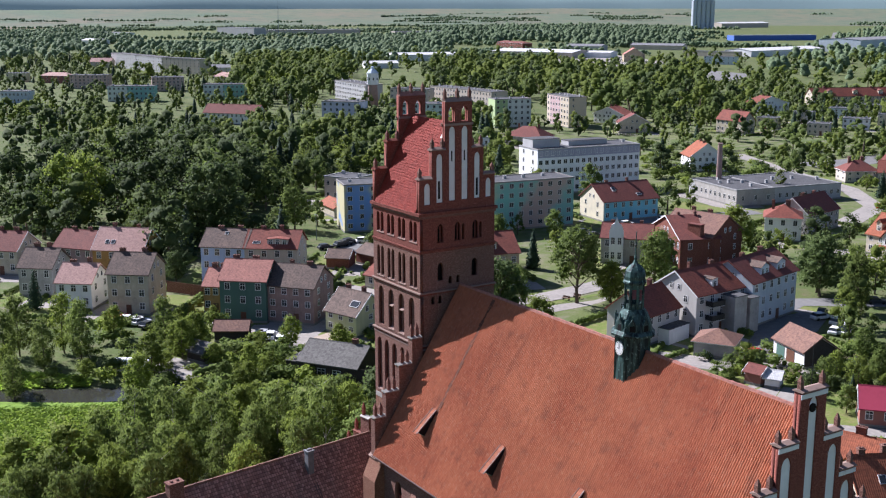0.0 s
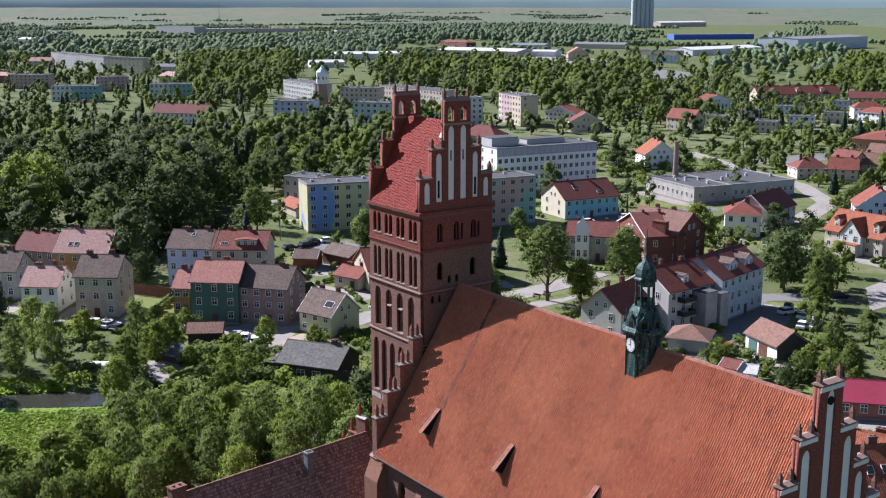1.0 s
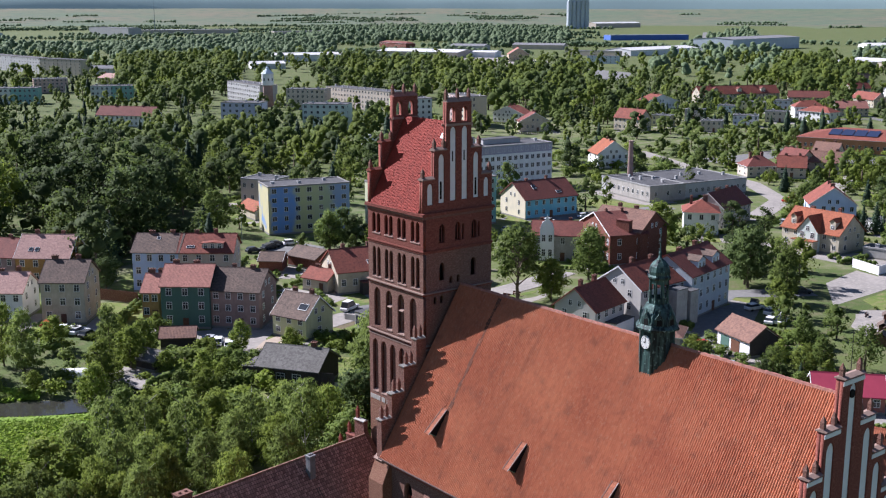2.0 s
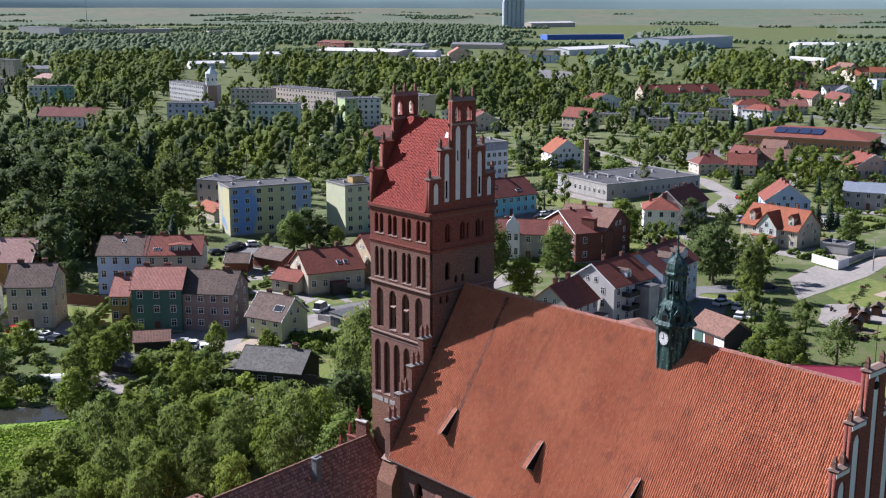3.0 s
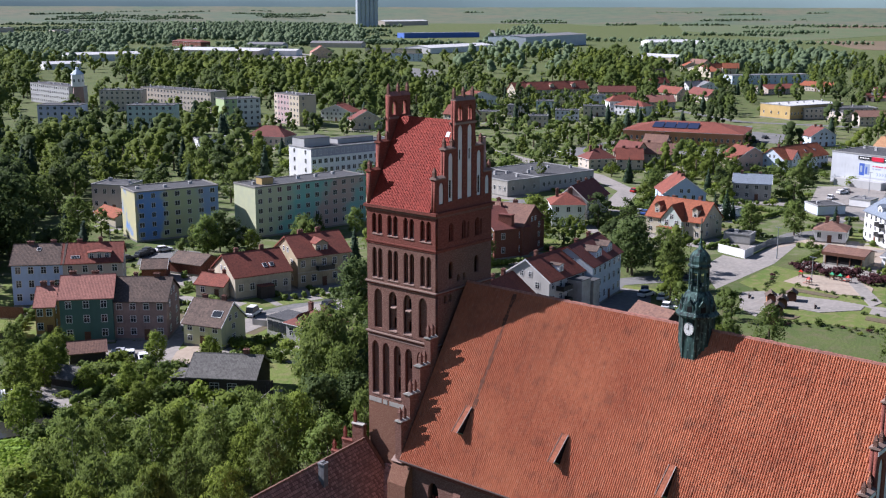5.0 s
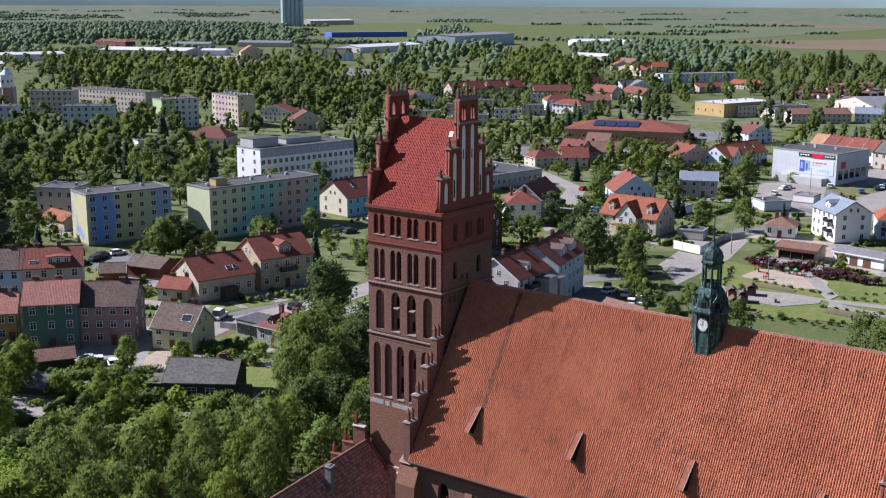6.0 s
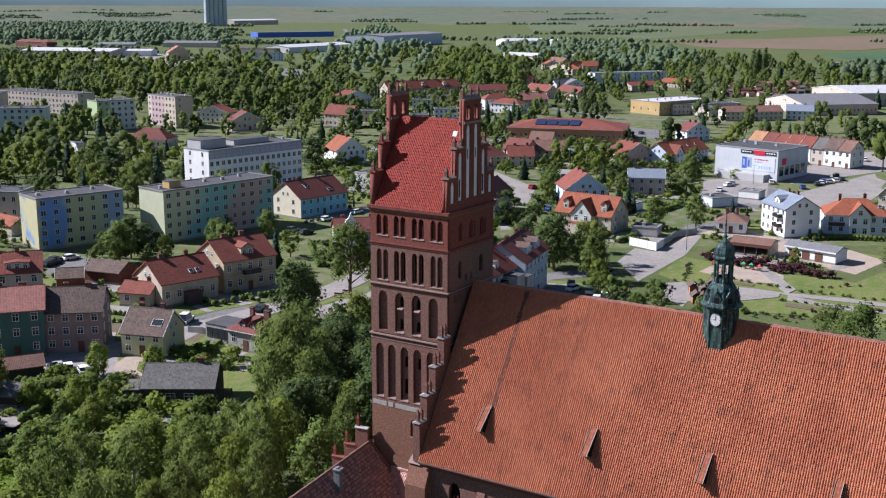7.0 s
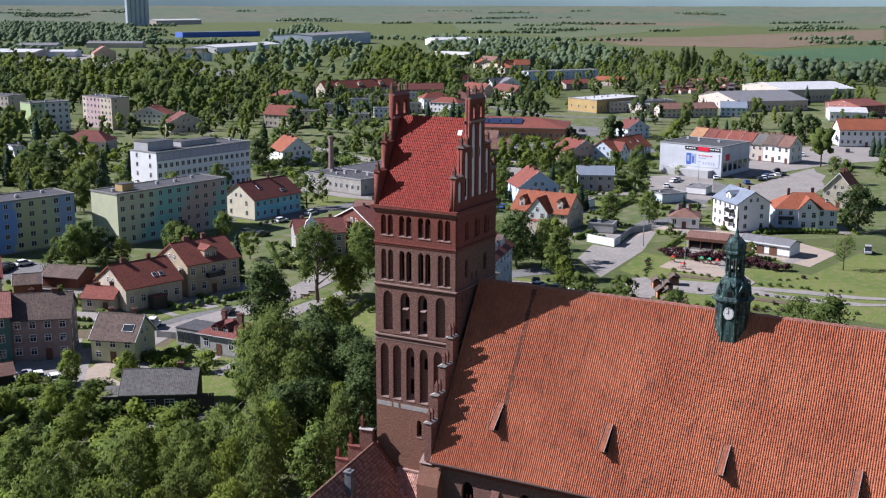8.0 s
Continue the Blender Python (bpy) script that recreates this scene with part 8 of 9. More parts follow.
grove([(76.1, 163.1), (100.6, 150.9), (84.1, 129.1), (68.7, 134.8)], 6, 6, 10, ('broad0', 'broad1', 'broad2', 'broad3', 'airy0', 'conifer0'), 21, 0.2)
grove([(40, -40), (330, -60), (640, 40), (640, 330), (420, 520), (180, 520), (60, 330), (70, 140), (48, 60)], 10.0, 6, 14, ('broad0', 'broad1', 'broad2', 'wide0', 'wide1', 'broad3', 'wide0', 'conifer0'), 60, 0.35, clump=-0.03, keep_out=([(627.3, 308.6), (831.7, 68.5), (132.5, -27.4), (86.7, 22.8), (118.8, 55.1)],))
place("broad2", 287.6, 132.6, 12)
place("broad0", 297.2, 131.1, 13)
place("wide1", 285.0, 118.4, 14)
place("broad2", 284.3, 111.2, 12)
place("broad0", 273.4, 101.0, 10)
place("broad2", 266.2, 113.2, 9)
place("broad3", 362.9, 117.7, 15)
place("broad3", 364.8, 114.9, 12)
place("broad3", 472.9, 142.2, 15)
place("broad4", 461.3, 129.7, 13)
place("wide1", 376.3, 92.9, 13)
place("broad1", 478.5, 118.6, 12)
place("broad0", 296.8, 81.8, 11)
place("broad3", 517.1, 224.9, 15)
place("broad0", 499.9, 211.5, 14)
place("broad3", 450.9, 192.6, 11)
place("broad1", 499.2, 221.8, 10)
place("airy0", 439.7, 75.5, 18)
place("airy0", 465.9, 77.7, 16)
place("broad2", 483.6, 72.2, 12)
place("broad3", 429.3, 52.9, 16)
place("wide2", 412.1, 45.1, 15)
place("broad3", 425.2, 55.2, 12)
place("broad3", 435.8, 43.9, 10)
place("conifer0", 386.0, 12.5, 9)
place("conifer0", 385.1, 10.2, 9)
place("conifer0", 384.3, 8.0, 9)
place("wide2", 644.4, 204.7, 18)
place("wide0", 687.9, 228.1, 18)
place("wide2", 612.1, 185.3, 16)
place("broad3", 728.0, 251.5, 16)
place("broad0", 598.0, 174.9, 12)
place("conifer0", 651.3, 263.3, 14)
place("conifer0", 213.2, 34.6, 6)
place("conifer0", 214.6, 69.4, 6)
place("broad0", 512.3, 197.3, 9)
place("broad2", 584.8, 124.5, 8)
place("broad0", 442.9, 93.7, 9)
place("broad3", 612.5, 60.7, 12)
place("broad2", 630.8, 57.1, 13)
place("broad0", 639.5, 71.9, 11)
place("broad2", 643.1, 50.7, 12)
place("conifer0", 614.9, 84.8, 13)
place("broad0", 579.9, 143.9, 9)
place("broad1", 244.0, 86.7, 8)
place("broad0", 187.7, 34.5, 4)
place("broad2", 170.3, 8.9, 5)
place("broad1", 305.3, 9.2, 9)
place("broad0", 326.2, 17.5, 7)
place("broad2", 216.2, 100.1, 8)
place("broad0", 247.0, 113.0, 9)
place("broad4", 184.6, 86.5, 9)
grove([(552.9, 565.4), (652.0, 546.7), (608.8, 402.5), (754.0, 372.9), (684.3, 272.8), (578.6, 228.6), (531.9, 261.9), (464.0, 309.7), (377.1, 332.3), (372.6, 375.5)], 12, 5, 9, ('broad0', 'broad1', 'broad2', 'broad3', 'wide0'), 70, 0.3)
grove([(640, 40), (1150, 250), (1150, 560), (700, 1100), (180, 1150), (200, 520), (420, 520), (640, 330)], 22, 10, 17, ('broad0', 'wide1', 'broad2', 'broad1', 'wide0'), 61, 0.1, clump=-0.05)
reeds([(-27.9, 81.8), (-19.0, 75.4), (-10.2, 70.2), (-9.9, 61.7), (-16.1, 52.1), (-22.4, 53.8), (-30.4, 49.5), (-35.0, 48.2)], 2600, 5)
reeds([(-24.6, 97.2), (-13.1, 86.8), (-8.0, 75.9), (-8.5, 71.3), (-18.0, 79.1), (-27.2, 85.1)], 500, 6)
shrubbery([(-25.2, 94.0), (-3.3, 87.1), (-6.7, 68.4), (-15.7, 77.5), (-27.1, 84.9)], 3.2, 0.7, 1.5, (0, 1, 3), 37)
shrubbery([(80.5, 38.2), (97.4, 34.9), (89.9, 24.8), (115.1, 25.4), (89.6, 5.4), (82.5, 16.3), (73.8, 21.9)], 3.4, 0.6, 1.5, (0, 1, 2, 3, 0), 38)
shrubbery([(228.7, 340.9), (264.6, 318.2), (311.3, 235.6), (273.9, 187.9), (214.4, 149.7), (225.2, 211.0), (155.4, 255.0)], 9, 1.0, 2.4, (0, 1, 2, 3), 50)
shrubbery([(742.9, 639.1), (958.7, 475.1), (425.0, 208.4), (359.6, 242.8), (400.9, 343.8)], 24, 1.2, 2.8, (0, 1, 2, 3), 51)
shrubbery([(349.6, 167.9), (459.8, 17.6), (343.0, 1.5), (246.8, 117.2)], 18, 0.8, 1.8, (0, 1, 2, 0), 52)
shrubbery([(143.1, 21.3), (142.6, 10.0), (139.9, 9.9), (139.8, 20.2)], 1.6, 0.25, 0.5, (0, 4, 3), 53)
shrubbery([(130.7, -0.0), (131.7, -17.2), (128.6, -17.2), (127.2, -0.9)], 1.5, 0.22, 0.4, (0, 1, 2), 54)
shrubbery([(121.3, 16.0), (124.1, -0.6), (121.0, -0.9), (117.1, 14.6)], 1.8, 0.25, 0.45, (0, 1, 2), 55)
shrubbery([(134.7, 2.1), (134.6, -6.9), (133.7, -23.1), (123.3, -24.7), (120.6, -3.6)], 3.0, 0.25, 0.5, (0, 1, 2), 39)
shrubbery([(158.3, 35.6), (157.2, 28.4), (135.0, 21.1), (139.5, 28.9)], 3.5, 0.35, 0.7, (0, 2, 4), 40)
shrubbery([(145.0, 24.4), (145.5, 4.8), (139.4, 3.3), (132.7, 20.3)], 3.5, 0.35, 0.7, (0, 4, 4), 41)
shrubbery([(108.8, 30.3), (113.4, 23.0), (92.1, 7.3), (86.9, 10.7)], 3.4, 0.7, 1.6, (0, 1, 2), 42)
shrubbery([(-6.0, 52.0), (12.0, 62.0), (22.0, 52.0), (18.0, 42.0), (4.0, 42.0)], 2.6, 1.0, 2.2, (1, 0, 1, 3), 56)
for line in (((126, -3), (131, -24)), ((136, 2), (138.5, -22)), ((146, 1), (149, -20)), ((142, 26), (160, 31)), ((133, 18), (146, 24)), ((147, 4), (150, 24)), ((120, 12), (127, -14)), ((152, -2), (160, -10))):
    (x0, y0), (x1, y1) = line
    n_b = int(math.hypot(x1 - x0, y1 - y0) / 2.1)
    for k in range(n_b):
        q = random.Random(k * 7 + int(x0))
        bush(q.choice((0, 2, 4, 2)), x0 + (x1 - x0) * k / n_b + q.uniform(-.5, .5), y0 + (y1 - y0) * k / n_b + q.uniform(-.5, .5), q.uniform(0.28, 0.5))
tree("broad2", 53.2, -18.8, 6, 1.0)
tree("broad0", 51.7, -17.9, 5, 1.0)
tree("broad0", 97.3, 12.3, 6, 1.0)
tree("broad0", 80.1, 5.5, 5, 1.0)
tree("broad0", 106.0, 22.2, 6, 1.0)
tree("broad2", 92.6, 17.5, 5, 1.0)
shrubbery([(168.1, 30.6), (168.8, 16.6), (160.0, -8.0), (155.7, -8.2), (157.9, 6.7), (160.1, 14.2), (162.4, 28.1)], 2.0, 0.9, 1.4, (4,), 30)
shrubbery([(142.0, 29.8), (139.2, 18.8), (143.0, 1.8), (138.1, -26.5), (125.3, -28.3), (120.6, -3.6), (116.8, 11.7)], 6, 0.4, 0.8, (0, 1, 2, 4), 31)
shrubbery([(-28.3, 79.5), (-9.8, 69.0), (3.4, 74.3), (18.5, 72.1), (20.0, 49.7), (-2.5, 37.2), (-35.8, 43.9)], 3.2, 0.8, 1.9, (1, 1, 3, 0), 32)
shrubbery([(-2.0, 117.6), (18.2, 106.5), (22.4, 73.9), (17.3, 58.1), (-14.2, 86.6)], 4.2, 0.8, 1.7, (0, 1, 1, 3), 33)
shrubbery([(31.3, 93.4), (41.0, 82.3), (52.1, 79.4), (36.3, 66.1), (16.7, 74.3), (5.7, 79.6), (14.1, 89.4)], 4, 0.8, 1.6, (0, 1, 3), 34)
shrubbery([(288.0, 222.7), (472.3, 251.4), (280.8, 108.1), (247.9, 137.4), (267.6, 184.4)], 7, 1.0, 2.0, (0, 1, 2), 35)
shrubbery([(379.9, 185.8), (345.8, 93.6), (238.0, 57.3), (196.6, 94.3)], 7, 1.0, 2.0, (0, 1, 2), 36)
woods([(577.0, 1473.8), (952.0, 1807.2), (1206.8, 1844.1), (632.2, 958.7), (532.1, 985.0), (414.3, 1042.2)], 16, 10, 15, 40, "belt of woodland along the railway")
woods([(1428.4, 2273.8), (1650.1, 2344.9), (2001.5, 2346.2), (1803.4, 1770.8), (1199.9, 1164.3), (1006.7, 1140.3), (1118.8, 1417.4), (878.6, 1397.9)], 24, 12, 18, 41, "woodland between the fields and works")
woods([(474.9, 2461.3), (846.9, 3028.3), (533.9, 1674.8), (570.2, 1478.7), (426.3, 1103.5), (325.7, 1174.2), (219.1, 1249.1)], 18, 9, 15, 42, "hedgerows and gardens at the edge of town")
woods([(1599.5, 1224.8), (2374.3, 1701.0), (1053.1, 678.7), (727.7, 486.1), (679.1, 527.8), (699.2, 570.4), (827.5, 679.3)], 18, 10, 16, 43, "trees among the works")
woods([(1572.7, 887.1), (1494.6, 715.1), (1319.3, 523.8), (1102.5, 367.0), (810.7, 300.5), (917.2, 420.8), (927.5, 524.5)], 18, 9, 15, 44, "trees at the edge of town")
woods([(961.1, 215.9), (1019.6, 191.8), (976.7, 90.9), (803.9, 66.9), (808.0, 144.6), (833.4, 178.2)], 20, 10, 16, 45, "row of trees along the fields")
woods([(-19385.6, -91658.3), (297353.8, 1055998.2), (15079.4, 40370.7), (4860.8, 13061.1), (2240.2, 8454.0), (4586.3, 21943.5)], 34, 14, 22, 46, "far woodland")
woods([(8541.4, 13605.9), (17302.5, 22246.6), (14409.2, 14580.4), (5960.1, 6007.1), (3264.9, 4008.3), (1976.4, 3146.9)], 30, 14, 22, 47, "far woodland")
woods([(5658.3, 2831.4), (6621.3, 3065.0), (4193.1, 1938.1), (4104.9, 2053.0)], 18, 12, 18, 48, "copse in the fields")
woods([(5230.5, 2267.5), (5302.3, 2179.9), (3261.7, 1316.2), (3464.9, 1482.5)], 18, 12, 18, 49, "copse in the fields")
woods([(25361.7, 14258.6), (23298.9, 9489.7), (14965.2, 2034.1), (8057.0, 1074.6), (6430.9, 1557.8), (10322.0, 4196.3), (9199.2, 5173.8)], 40, 14, 22, 50, "far woodland")


plant(45)
set_bushes(260)

# ---- far hills ----
def far_land(name, a0, a1, rings, mat, seed, rough, label):
    """A broad rising strip of distant land between circles of (radius, height)."""
    v, f = [], []
    n = 120
    for i in range(n + 1):
        a = radians(a0 + (a1 - a0) * i / n)
        for rad, z in rings:
            q = noise.noise((i * 0.09, rad * 0.003, seed)) + 0.5 * noise.noise((i * 0.37, rad * 0.01, seed + 4))
            v.append((-80 + rad * math.cos(a), -80 + rad * math.sin(a), z + q * rough * (z > 1)))
    k = len(rings)
    for i in range(n):
        for j in range(k - 1):
            f.append((i * k + j, i * k + j + 1, i * k + k + j + 1, i * k + k + j))
    tagged(link_mesh(name, v, f, mat, smooth=True), label, "hills", kind="structure")


far_land("backdrop_fields", -12, 112, [(3500, -1), (3800, 8), (4100, 22), (4400, 40), (4700, 58), (4850, -10)], "far_fields", 2, 5, "distant pale green and brown fields")
far_land("backdrop_hills", -12, 112, [(4480, 10), (4520, 62), (4560, 92), (4640, 122), (4760, 132), (4900, -10)], "hill_wood_haze", 5, 16, "distant wooded hills on the horizon, blue haze painted in")

# ---- cars and small things ----
def car(x, y, turn, paint, long=4.3, high=1.45, label="parked car"):
    ob = thing("car", pose(x, y, 0.06, 0, 0, turn), label, "car", "parked cars")
    w = 0.86
    bm = prism(bmesh.new(), [(-long / 2, 0.3), (long / 2, 0.3), (long / 2, 0.62), (long / 2 - 0.15, 0.78), (long * 0.22, 0.9), (-long / 2 + 0.1, 0.92), (-long / 2, 0.75)], -w, w, "y")
    bmesh.ops.bevel(bm, geom=[e for e in bm.edges], offset=0.06, segments=1, affect="EDGES")
    part("body", bm, paint, ob)
    top = high - 0.04
    bm = prism(bmesh.new(), [(-long * 0.44, 0.88), (long * 0.24, 0.88), (long * 0.06, top), (-long * 0.36, top)], -w + 0.1, w - 0.1, "y")
    part("glasshouse", bm, "glass", ob, "dark tinted car windows")
    part("roof", box(bmesh.new(), -long * 0.36, -w + 0.12, top + 0.002, long * 0.06, w - 0.12, top + 0.05), paint, ob)
    for sx in (-0.31, 0.31):
        for sy in (-w, w - 0.2):
            bm = lathe(bmesh.new(), [(0.32, 0.0), (0.32, 0.2)], 14)
            wheel = part("wheel", bm, "rubber", ob, "", Matrix.Translation((long * sx, sy + 0.2, 0.32)) @ Matrix.Rotation(radians(90), 4, "X"))
    return ob


def water_tower(x, y):
    ob = thing("water_tower", pose(x, y, 0) @ Matrix.Diagonal((0.8, 0.8, 0.78, 1)), "old water tower with a white drum and pale blue conical cap", "water tower")
    part("shaft", lathe(bmesh.new(), [(4.2, 0), (3.6, 17)], 8), "brownpink", ob)
    part("drum", lathe(bmesh.new(), [(4.6, 17), (4.7, 17.4), (4.6, 26.0)], 8), "white", ob)
    part("cap", lathe(bmesh.new(), [(5.1, 26.0), (4.6, 26.5), (1.4, 29.5), (1.0, 31.0), (0.2, 31.4)], 8), "paleblue", ob)
    part("spire", lathe(bmesh.new(), [(0.16, 31.3), (0.05, 36.5)], 6), "iron", ob)
    for k in range(8):
        a = math.pi / 8 + k * math.pi / 4
        part("drum_window", box(bmesh.new(), 4.25, -0.5, 20.5, 4.42, 0.5, 22.5), "glass", ob, "", Matrix.Rotation(a, 4, "Z"))


def silo(x, y, turn, w, hgt):
    ob = thing("grain_silo", pose(x, y, 0, 0, 0, turn), "tall grey concrete grain silo with rounded cells", "silo")
    n_c = 5
    for i in range(n_c):
        for j in range(2):
            part("cell", lathe(bmesh.new(), [(w / n_c / 2, 0), (w / n_c / 2, hgt)], 14, (i + 0.5) * w / n_c - w / 2, j * w / n_c), "palegrey", ob)
    part("head_house", box(bmesh.new(), -w * 0.45, -w * 0.06, hgt, w * 0.45, w * 0.26, hgt * 1.06), "palegrey", ob)
    part("elevator_tower", box(bmesh.new(), w * 0.3, -w * 0.05, hgt * 1.06, w * 0.5, w * 0.2, hgt * 1.18), "palegrey", ob)


def works_chimney(x, y, z0, z1):
    ob = thing("works_chimney", pose(x, y, 0), "tapered brown brick boiler chimney", "chimney")
    part("shaft", lathe(bmesh.new(), [(1.1, 0), (1.0, z0), (0.75, z1 - 0.4), (0.9, z1 - 0.35), (0.9, z1)], 12), "brownpink", ob)


def gazebo(x, y, turn):
    ob = thing("gazebo", pose(x, y, 0.05, 0, 0, turn) @ Matrix.Scale(0.85, 4), "small brown timber market shelter with a grey pitched roof", "shelter", "park shelters")
    for sx in (-1.2, 1.2):
        for sy in (-1.0, 1.0):
            part("post", box(bmesh.new(), sx - 0.08, sy - 0.08, 0, sx + 0.08, sy + 0.08, 2.1), "frame_brown", ob)
    part("counter", box(bmesh.new(), -1.12, -1.0, 0.0, 1.12, -0.92, 0.95), "orangewall", ob)
    part("back_panel", box(bmesh.new(), -1.12, 0.92, 0.0, 1.12, 1.0, 2.05), "orangewall", ob)
    for sx in (-1.2, 1.14):
        part("side_panel", box(bmesh.new(), sx, -0.9, 0.0, sx + 0.06, 0.9, 2.05), "frame_brown", ob)
    part("roof", prism(bmesh.new(), roof_prof(2.4, 2.1, 0.9, 0.3, 0.1), -1.6, 1.6, "x"), "slate", ob, "", Matrix.Translation((0, -1.2, 0)))


def play_tower(x, y, paint):
    ob = thing("play_tower", pose(x, y, 0.05, 0, 0, (x * 37) % 90) @ Matrix.Scale(0.5, 4), "colourful playground climbing tower with a slide", "play equipment", "playground equipment")
    for sx in (-0.8, 0.8):
        for sy in (-0.8, 0.8):
            part("post", box(bmesh.new(), sx - 0.07, sy - 0.07, 0, sx + 0.07, sy + 0.07, 2.6), "frame_brown", ob)
    part("deck", box(bmesh.new(), -0.9, -0.9, 1.2, 0.9, 0.9, 1.3), "frame_brown", ob)
    part("roof", lathe(bmesh.new(), [(1.5, 2.6), (0.1, 3.6)], 4, 0, 0, math.pi / 4), paint, ob)
    part("slide", prism(bmesh.new(), [(0.9, 1.25), (3.4, 0.2), (3.4, 0.3), (0.9, 1.4)], -0.4, 0.4, "y"), paint, ob)


def fence(pts, hgt, gap, mat, label):
    """A fence of posts and panels along a line."""
    ob = thing("fence", Matrix(), label, "fence")
    for (x0, y0), (x1, y1) in zip(pts, pts[1:]):
        n_p = max(1, int(math.hypot(x1 - x0, y1 - y0) / gap))
        turn = math.degrees(math.atan2(y1 - y0, x1 - x0))
        step = math.hypot(x1 - x0, y1 - y0) / n_p
        for i in range(n_p):
            k = i / n_p
            m = pose(x0 + (x1 - x0) * k, y0 + (y1 - y0) * k, 0, 0, 0, turn)
            part("post", box(bmesh.new(), -0.07, -0.07, 0, 0.07, 0.07, hgt + 0.1), mat, ob, "", m)
            part("panel", box(bmesh.new(), 0.072, -0.03, 0.08, step - 0.072, 0.03, hgt), mat, ob, "", m)


def greenhouse(x, y, turn, long):
    ob = thing("polytunnel", pose(x, y, 0, 0, 0, turn), "low white polythene garden tunnel", "greenhouse")
    prof = [(1.8 * math.cos(a * math.pi / 10), 1.9 * math.sin(a * math.pi / 10)) for a in range(11)]
    part("cover", prism(bmesh.new(), prof, 0, long, "x"), "frame_white", ob)
    for k in range(int(long / 2) + 1):
        part("hoop", prism(bmesh.new(), [(p[0] * 1.03, p[1] * 1.03) for p in prof], k * 2.0, k * 2.0 + 0.08, "x"), "lead", ob)


def mast(x, y, hgt, label, mat="lead"):
    ob = thing("mast", pose(x, y, 0), label, "mast")
    part("pole", lathe(bmesh.new(), [(hgt * 0.012 + 0.05, 0), (0.06, hgt)], 6), mat, ob)
    part("arm", box(bmesh.new(), -0.05, -0.8, hgt - 0.15, 0.05, 0.8, hgt), mat, ob)


def bench(x, y, turn):
    ob = thing("bench", pose(x, y, 0.1, 0, 0, turn), "dark timber park bench", "bench", "park benches")
    part("seat", box(bmesh.new(), -0.9, -0.22, 0.42, 0.9, 0.22, 0.48), "frame_brown", ob)
    part("backrest", box(bmesh.new(), -0.9, 0.2, 0.55, 0.9, 0.26, 0.9), "frame_brown", ob)
    for s in (-0.7, 0.7):
        part("leg", box(bmesh.new(), s - 0.05, -0.2, 0, s + 0.05, 0.26, 0.418), "iron", ob)


def garden_shed(x, y, turn, wall, tile):
    ob = thing("garden_shed", pose(x, y, 0, 0, 0, turn), "small allotment hut with a low pitched roof", "shed", "allotment huts")
    part("wall", prism(bmesh.new(), [(0, 0), (3.5, 0), (3.5, 2.2), (1.75, 3.2), (0, 2.2)], 0, 4.5, "x"), wall, ob)
    part("roof", prism(bmesh.new(), roof_prof(3.5, 2.2, 1.0, 0.3, 0.12), -0.3, 4.8, "x"), tile, ob)


def copses(count, seed, a0, a1, r0, r1):
    """Hedgerows and small woods strewn over the far fields."""
    rnd, rng = random.Random(seed), np.random.RandomState(seed)
    vs, fs, n0 = [], [], 0
    for _ in range(count):
        a, r = radians(rnd.uniform(a0, a1)), r0 + (r1 - r0) * rnd.random() ** 0.8
        cx, cy = -80 + r * math.cos(a), -80 + r * math.sin(a)
        d, n_t, wide = a + math.pi / 2 + rnd.uniform(-0.5, 0.5), rnd.randint(8, 44), rnd.choice((1.5, 2.5, 4, 12))
        for k in range(n_t):
            u, w = (k - n_t / 2) * 5.5 + rnd.uniform(-3, 3), rnd.gauss(0, wide)
            x, y = cx + u * math.cos(d) - w * math.sin(d), cy + u * math.sin(d) + w * math.cos(d)
            if not free(x, y, 6, 12):
                continue
            h = rnd.uniform(5, 11)
            z0 = max(0.0, (math.hypot(x + 80, y + 80) - 3500) / 28)
            lob = [(x, y, z0 + h * 0.45, h * 0.45)]
            v, f, _ = leaf_cloud(rng, lob, 9, h * 0.18, 0.8)
            bv, bf = blob(rng, lob[0][:3], h * 0.42, 0.6)
            vs += [v, bv]
            fs += (f + n0).tolist() + [[i + n0 + len(v) for i in g] for g in bf]
            n0 += len(v) + len(bv)
    me = bpy.data.meshes.new("hedgerows")
    me.from_pydata(np.concatenate(vs).tolist(), [], fs)
    me.materials.append(MATS["leaf_far_haze"])
    me.shade_smooth()
    tagged(new("hedgerows", me), "hedgerows and copses in the far fields", "woodland", kind="stuff")


copses(150, 3, 42, 100, 1400, 4300)
copses(34, 5, 0, 42, 1600, 4300)
copses(45, 4, 40, 90, 1100, 2400)

car(120.0, 38.7, 10, "car_white", 4.3, 1.45, "white parked car on asphalt ground")
car(114.2, 34.7, 20, "car_white", 4.3, 1.45, "white parked car on asphalt ground")
car(90.8, 33.4, 15, "car_red", 4.3, 1.45, "red parked car on asphalt ground")
car(21.3, 92.5, 60, "car_silver", 4.3, 1.45, "silver parked car on asphalt ground")
car(22.8, 90.6, 55, "car_white", 4.3, 1.45, "white parked car on asphalt ground")
car(23.3, 87.4, 60, "car_white", 4.3, 1.45, "white parked car on asphalt ground")
car(80.2, 158.7, -10, "car_white", 4.3, 1.45, "white parked car on asphalt ground")
car(76.6, 160.0, 10, "car_dark", 4.3, 1.45, "dark grey parked car on asphalt ground")
car(72.9, 157.5, 10, "car_dark", 4.3, 1.45, "dark grey parked car on asphalt ground")
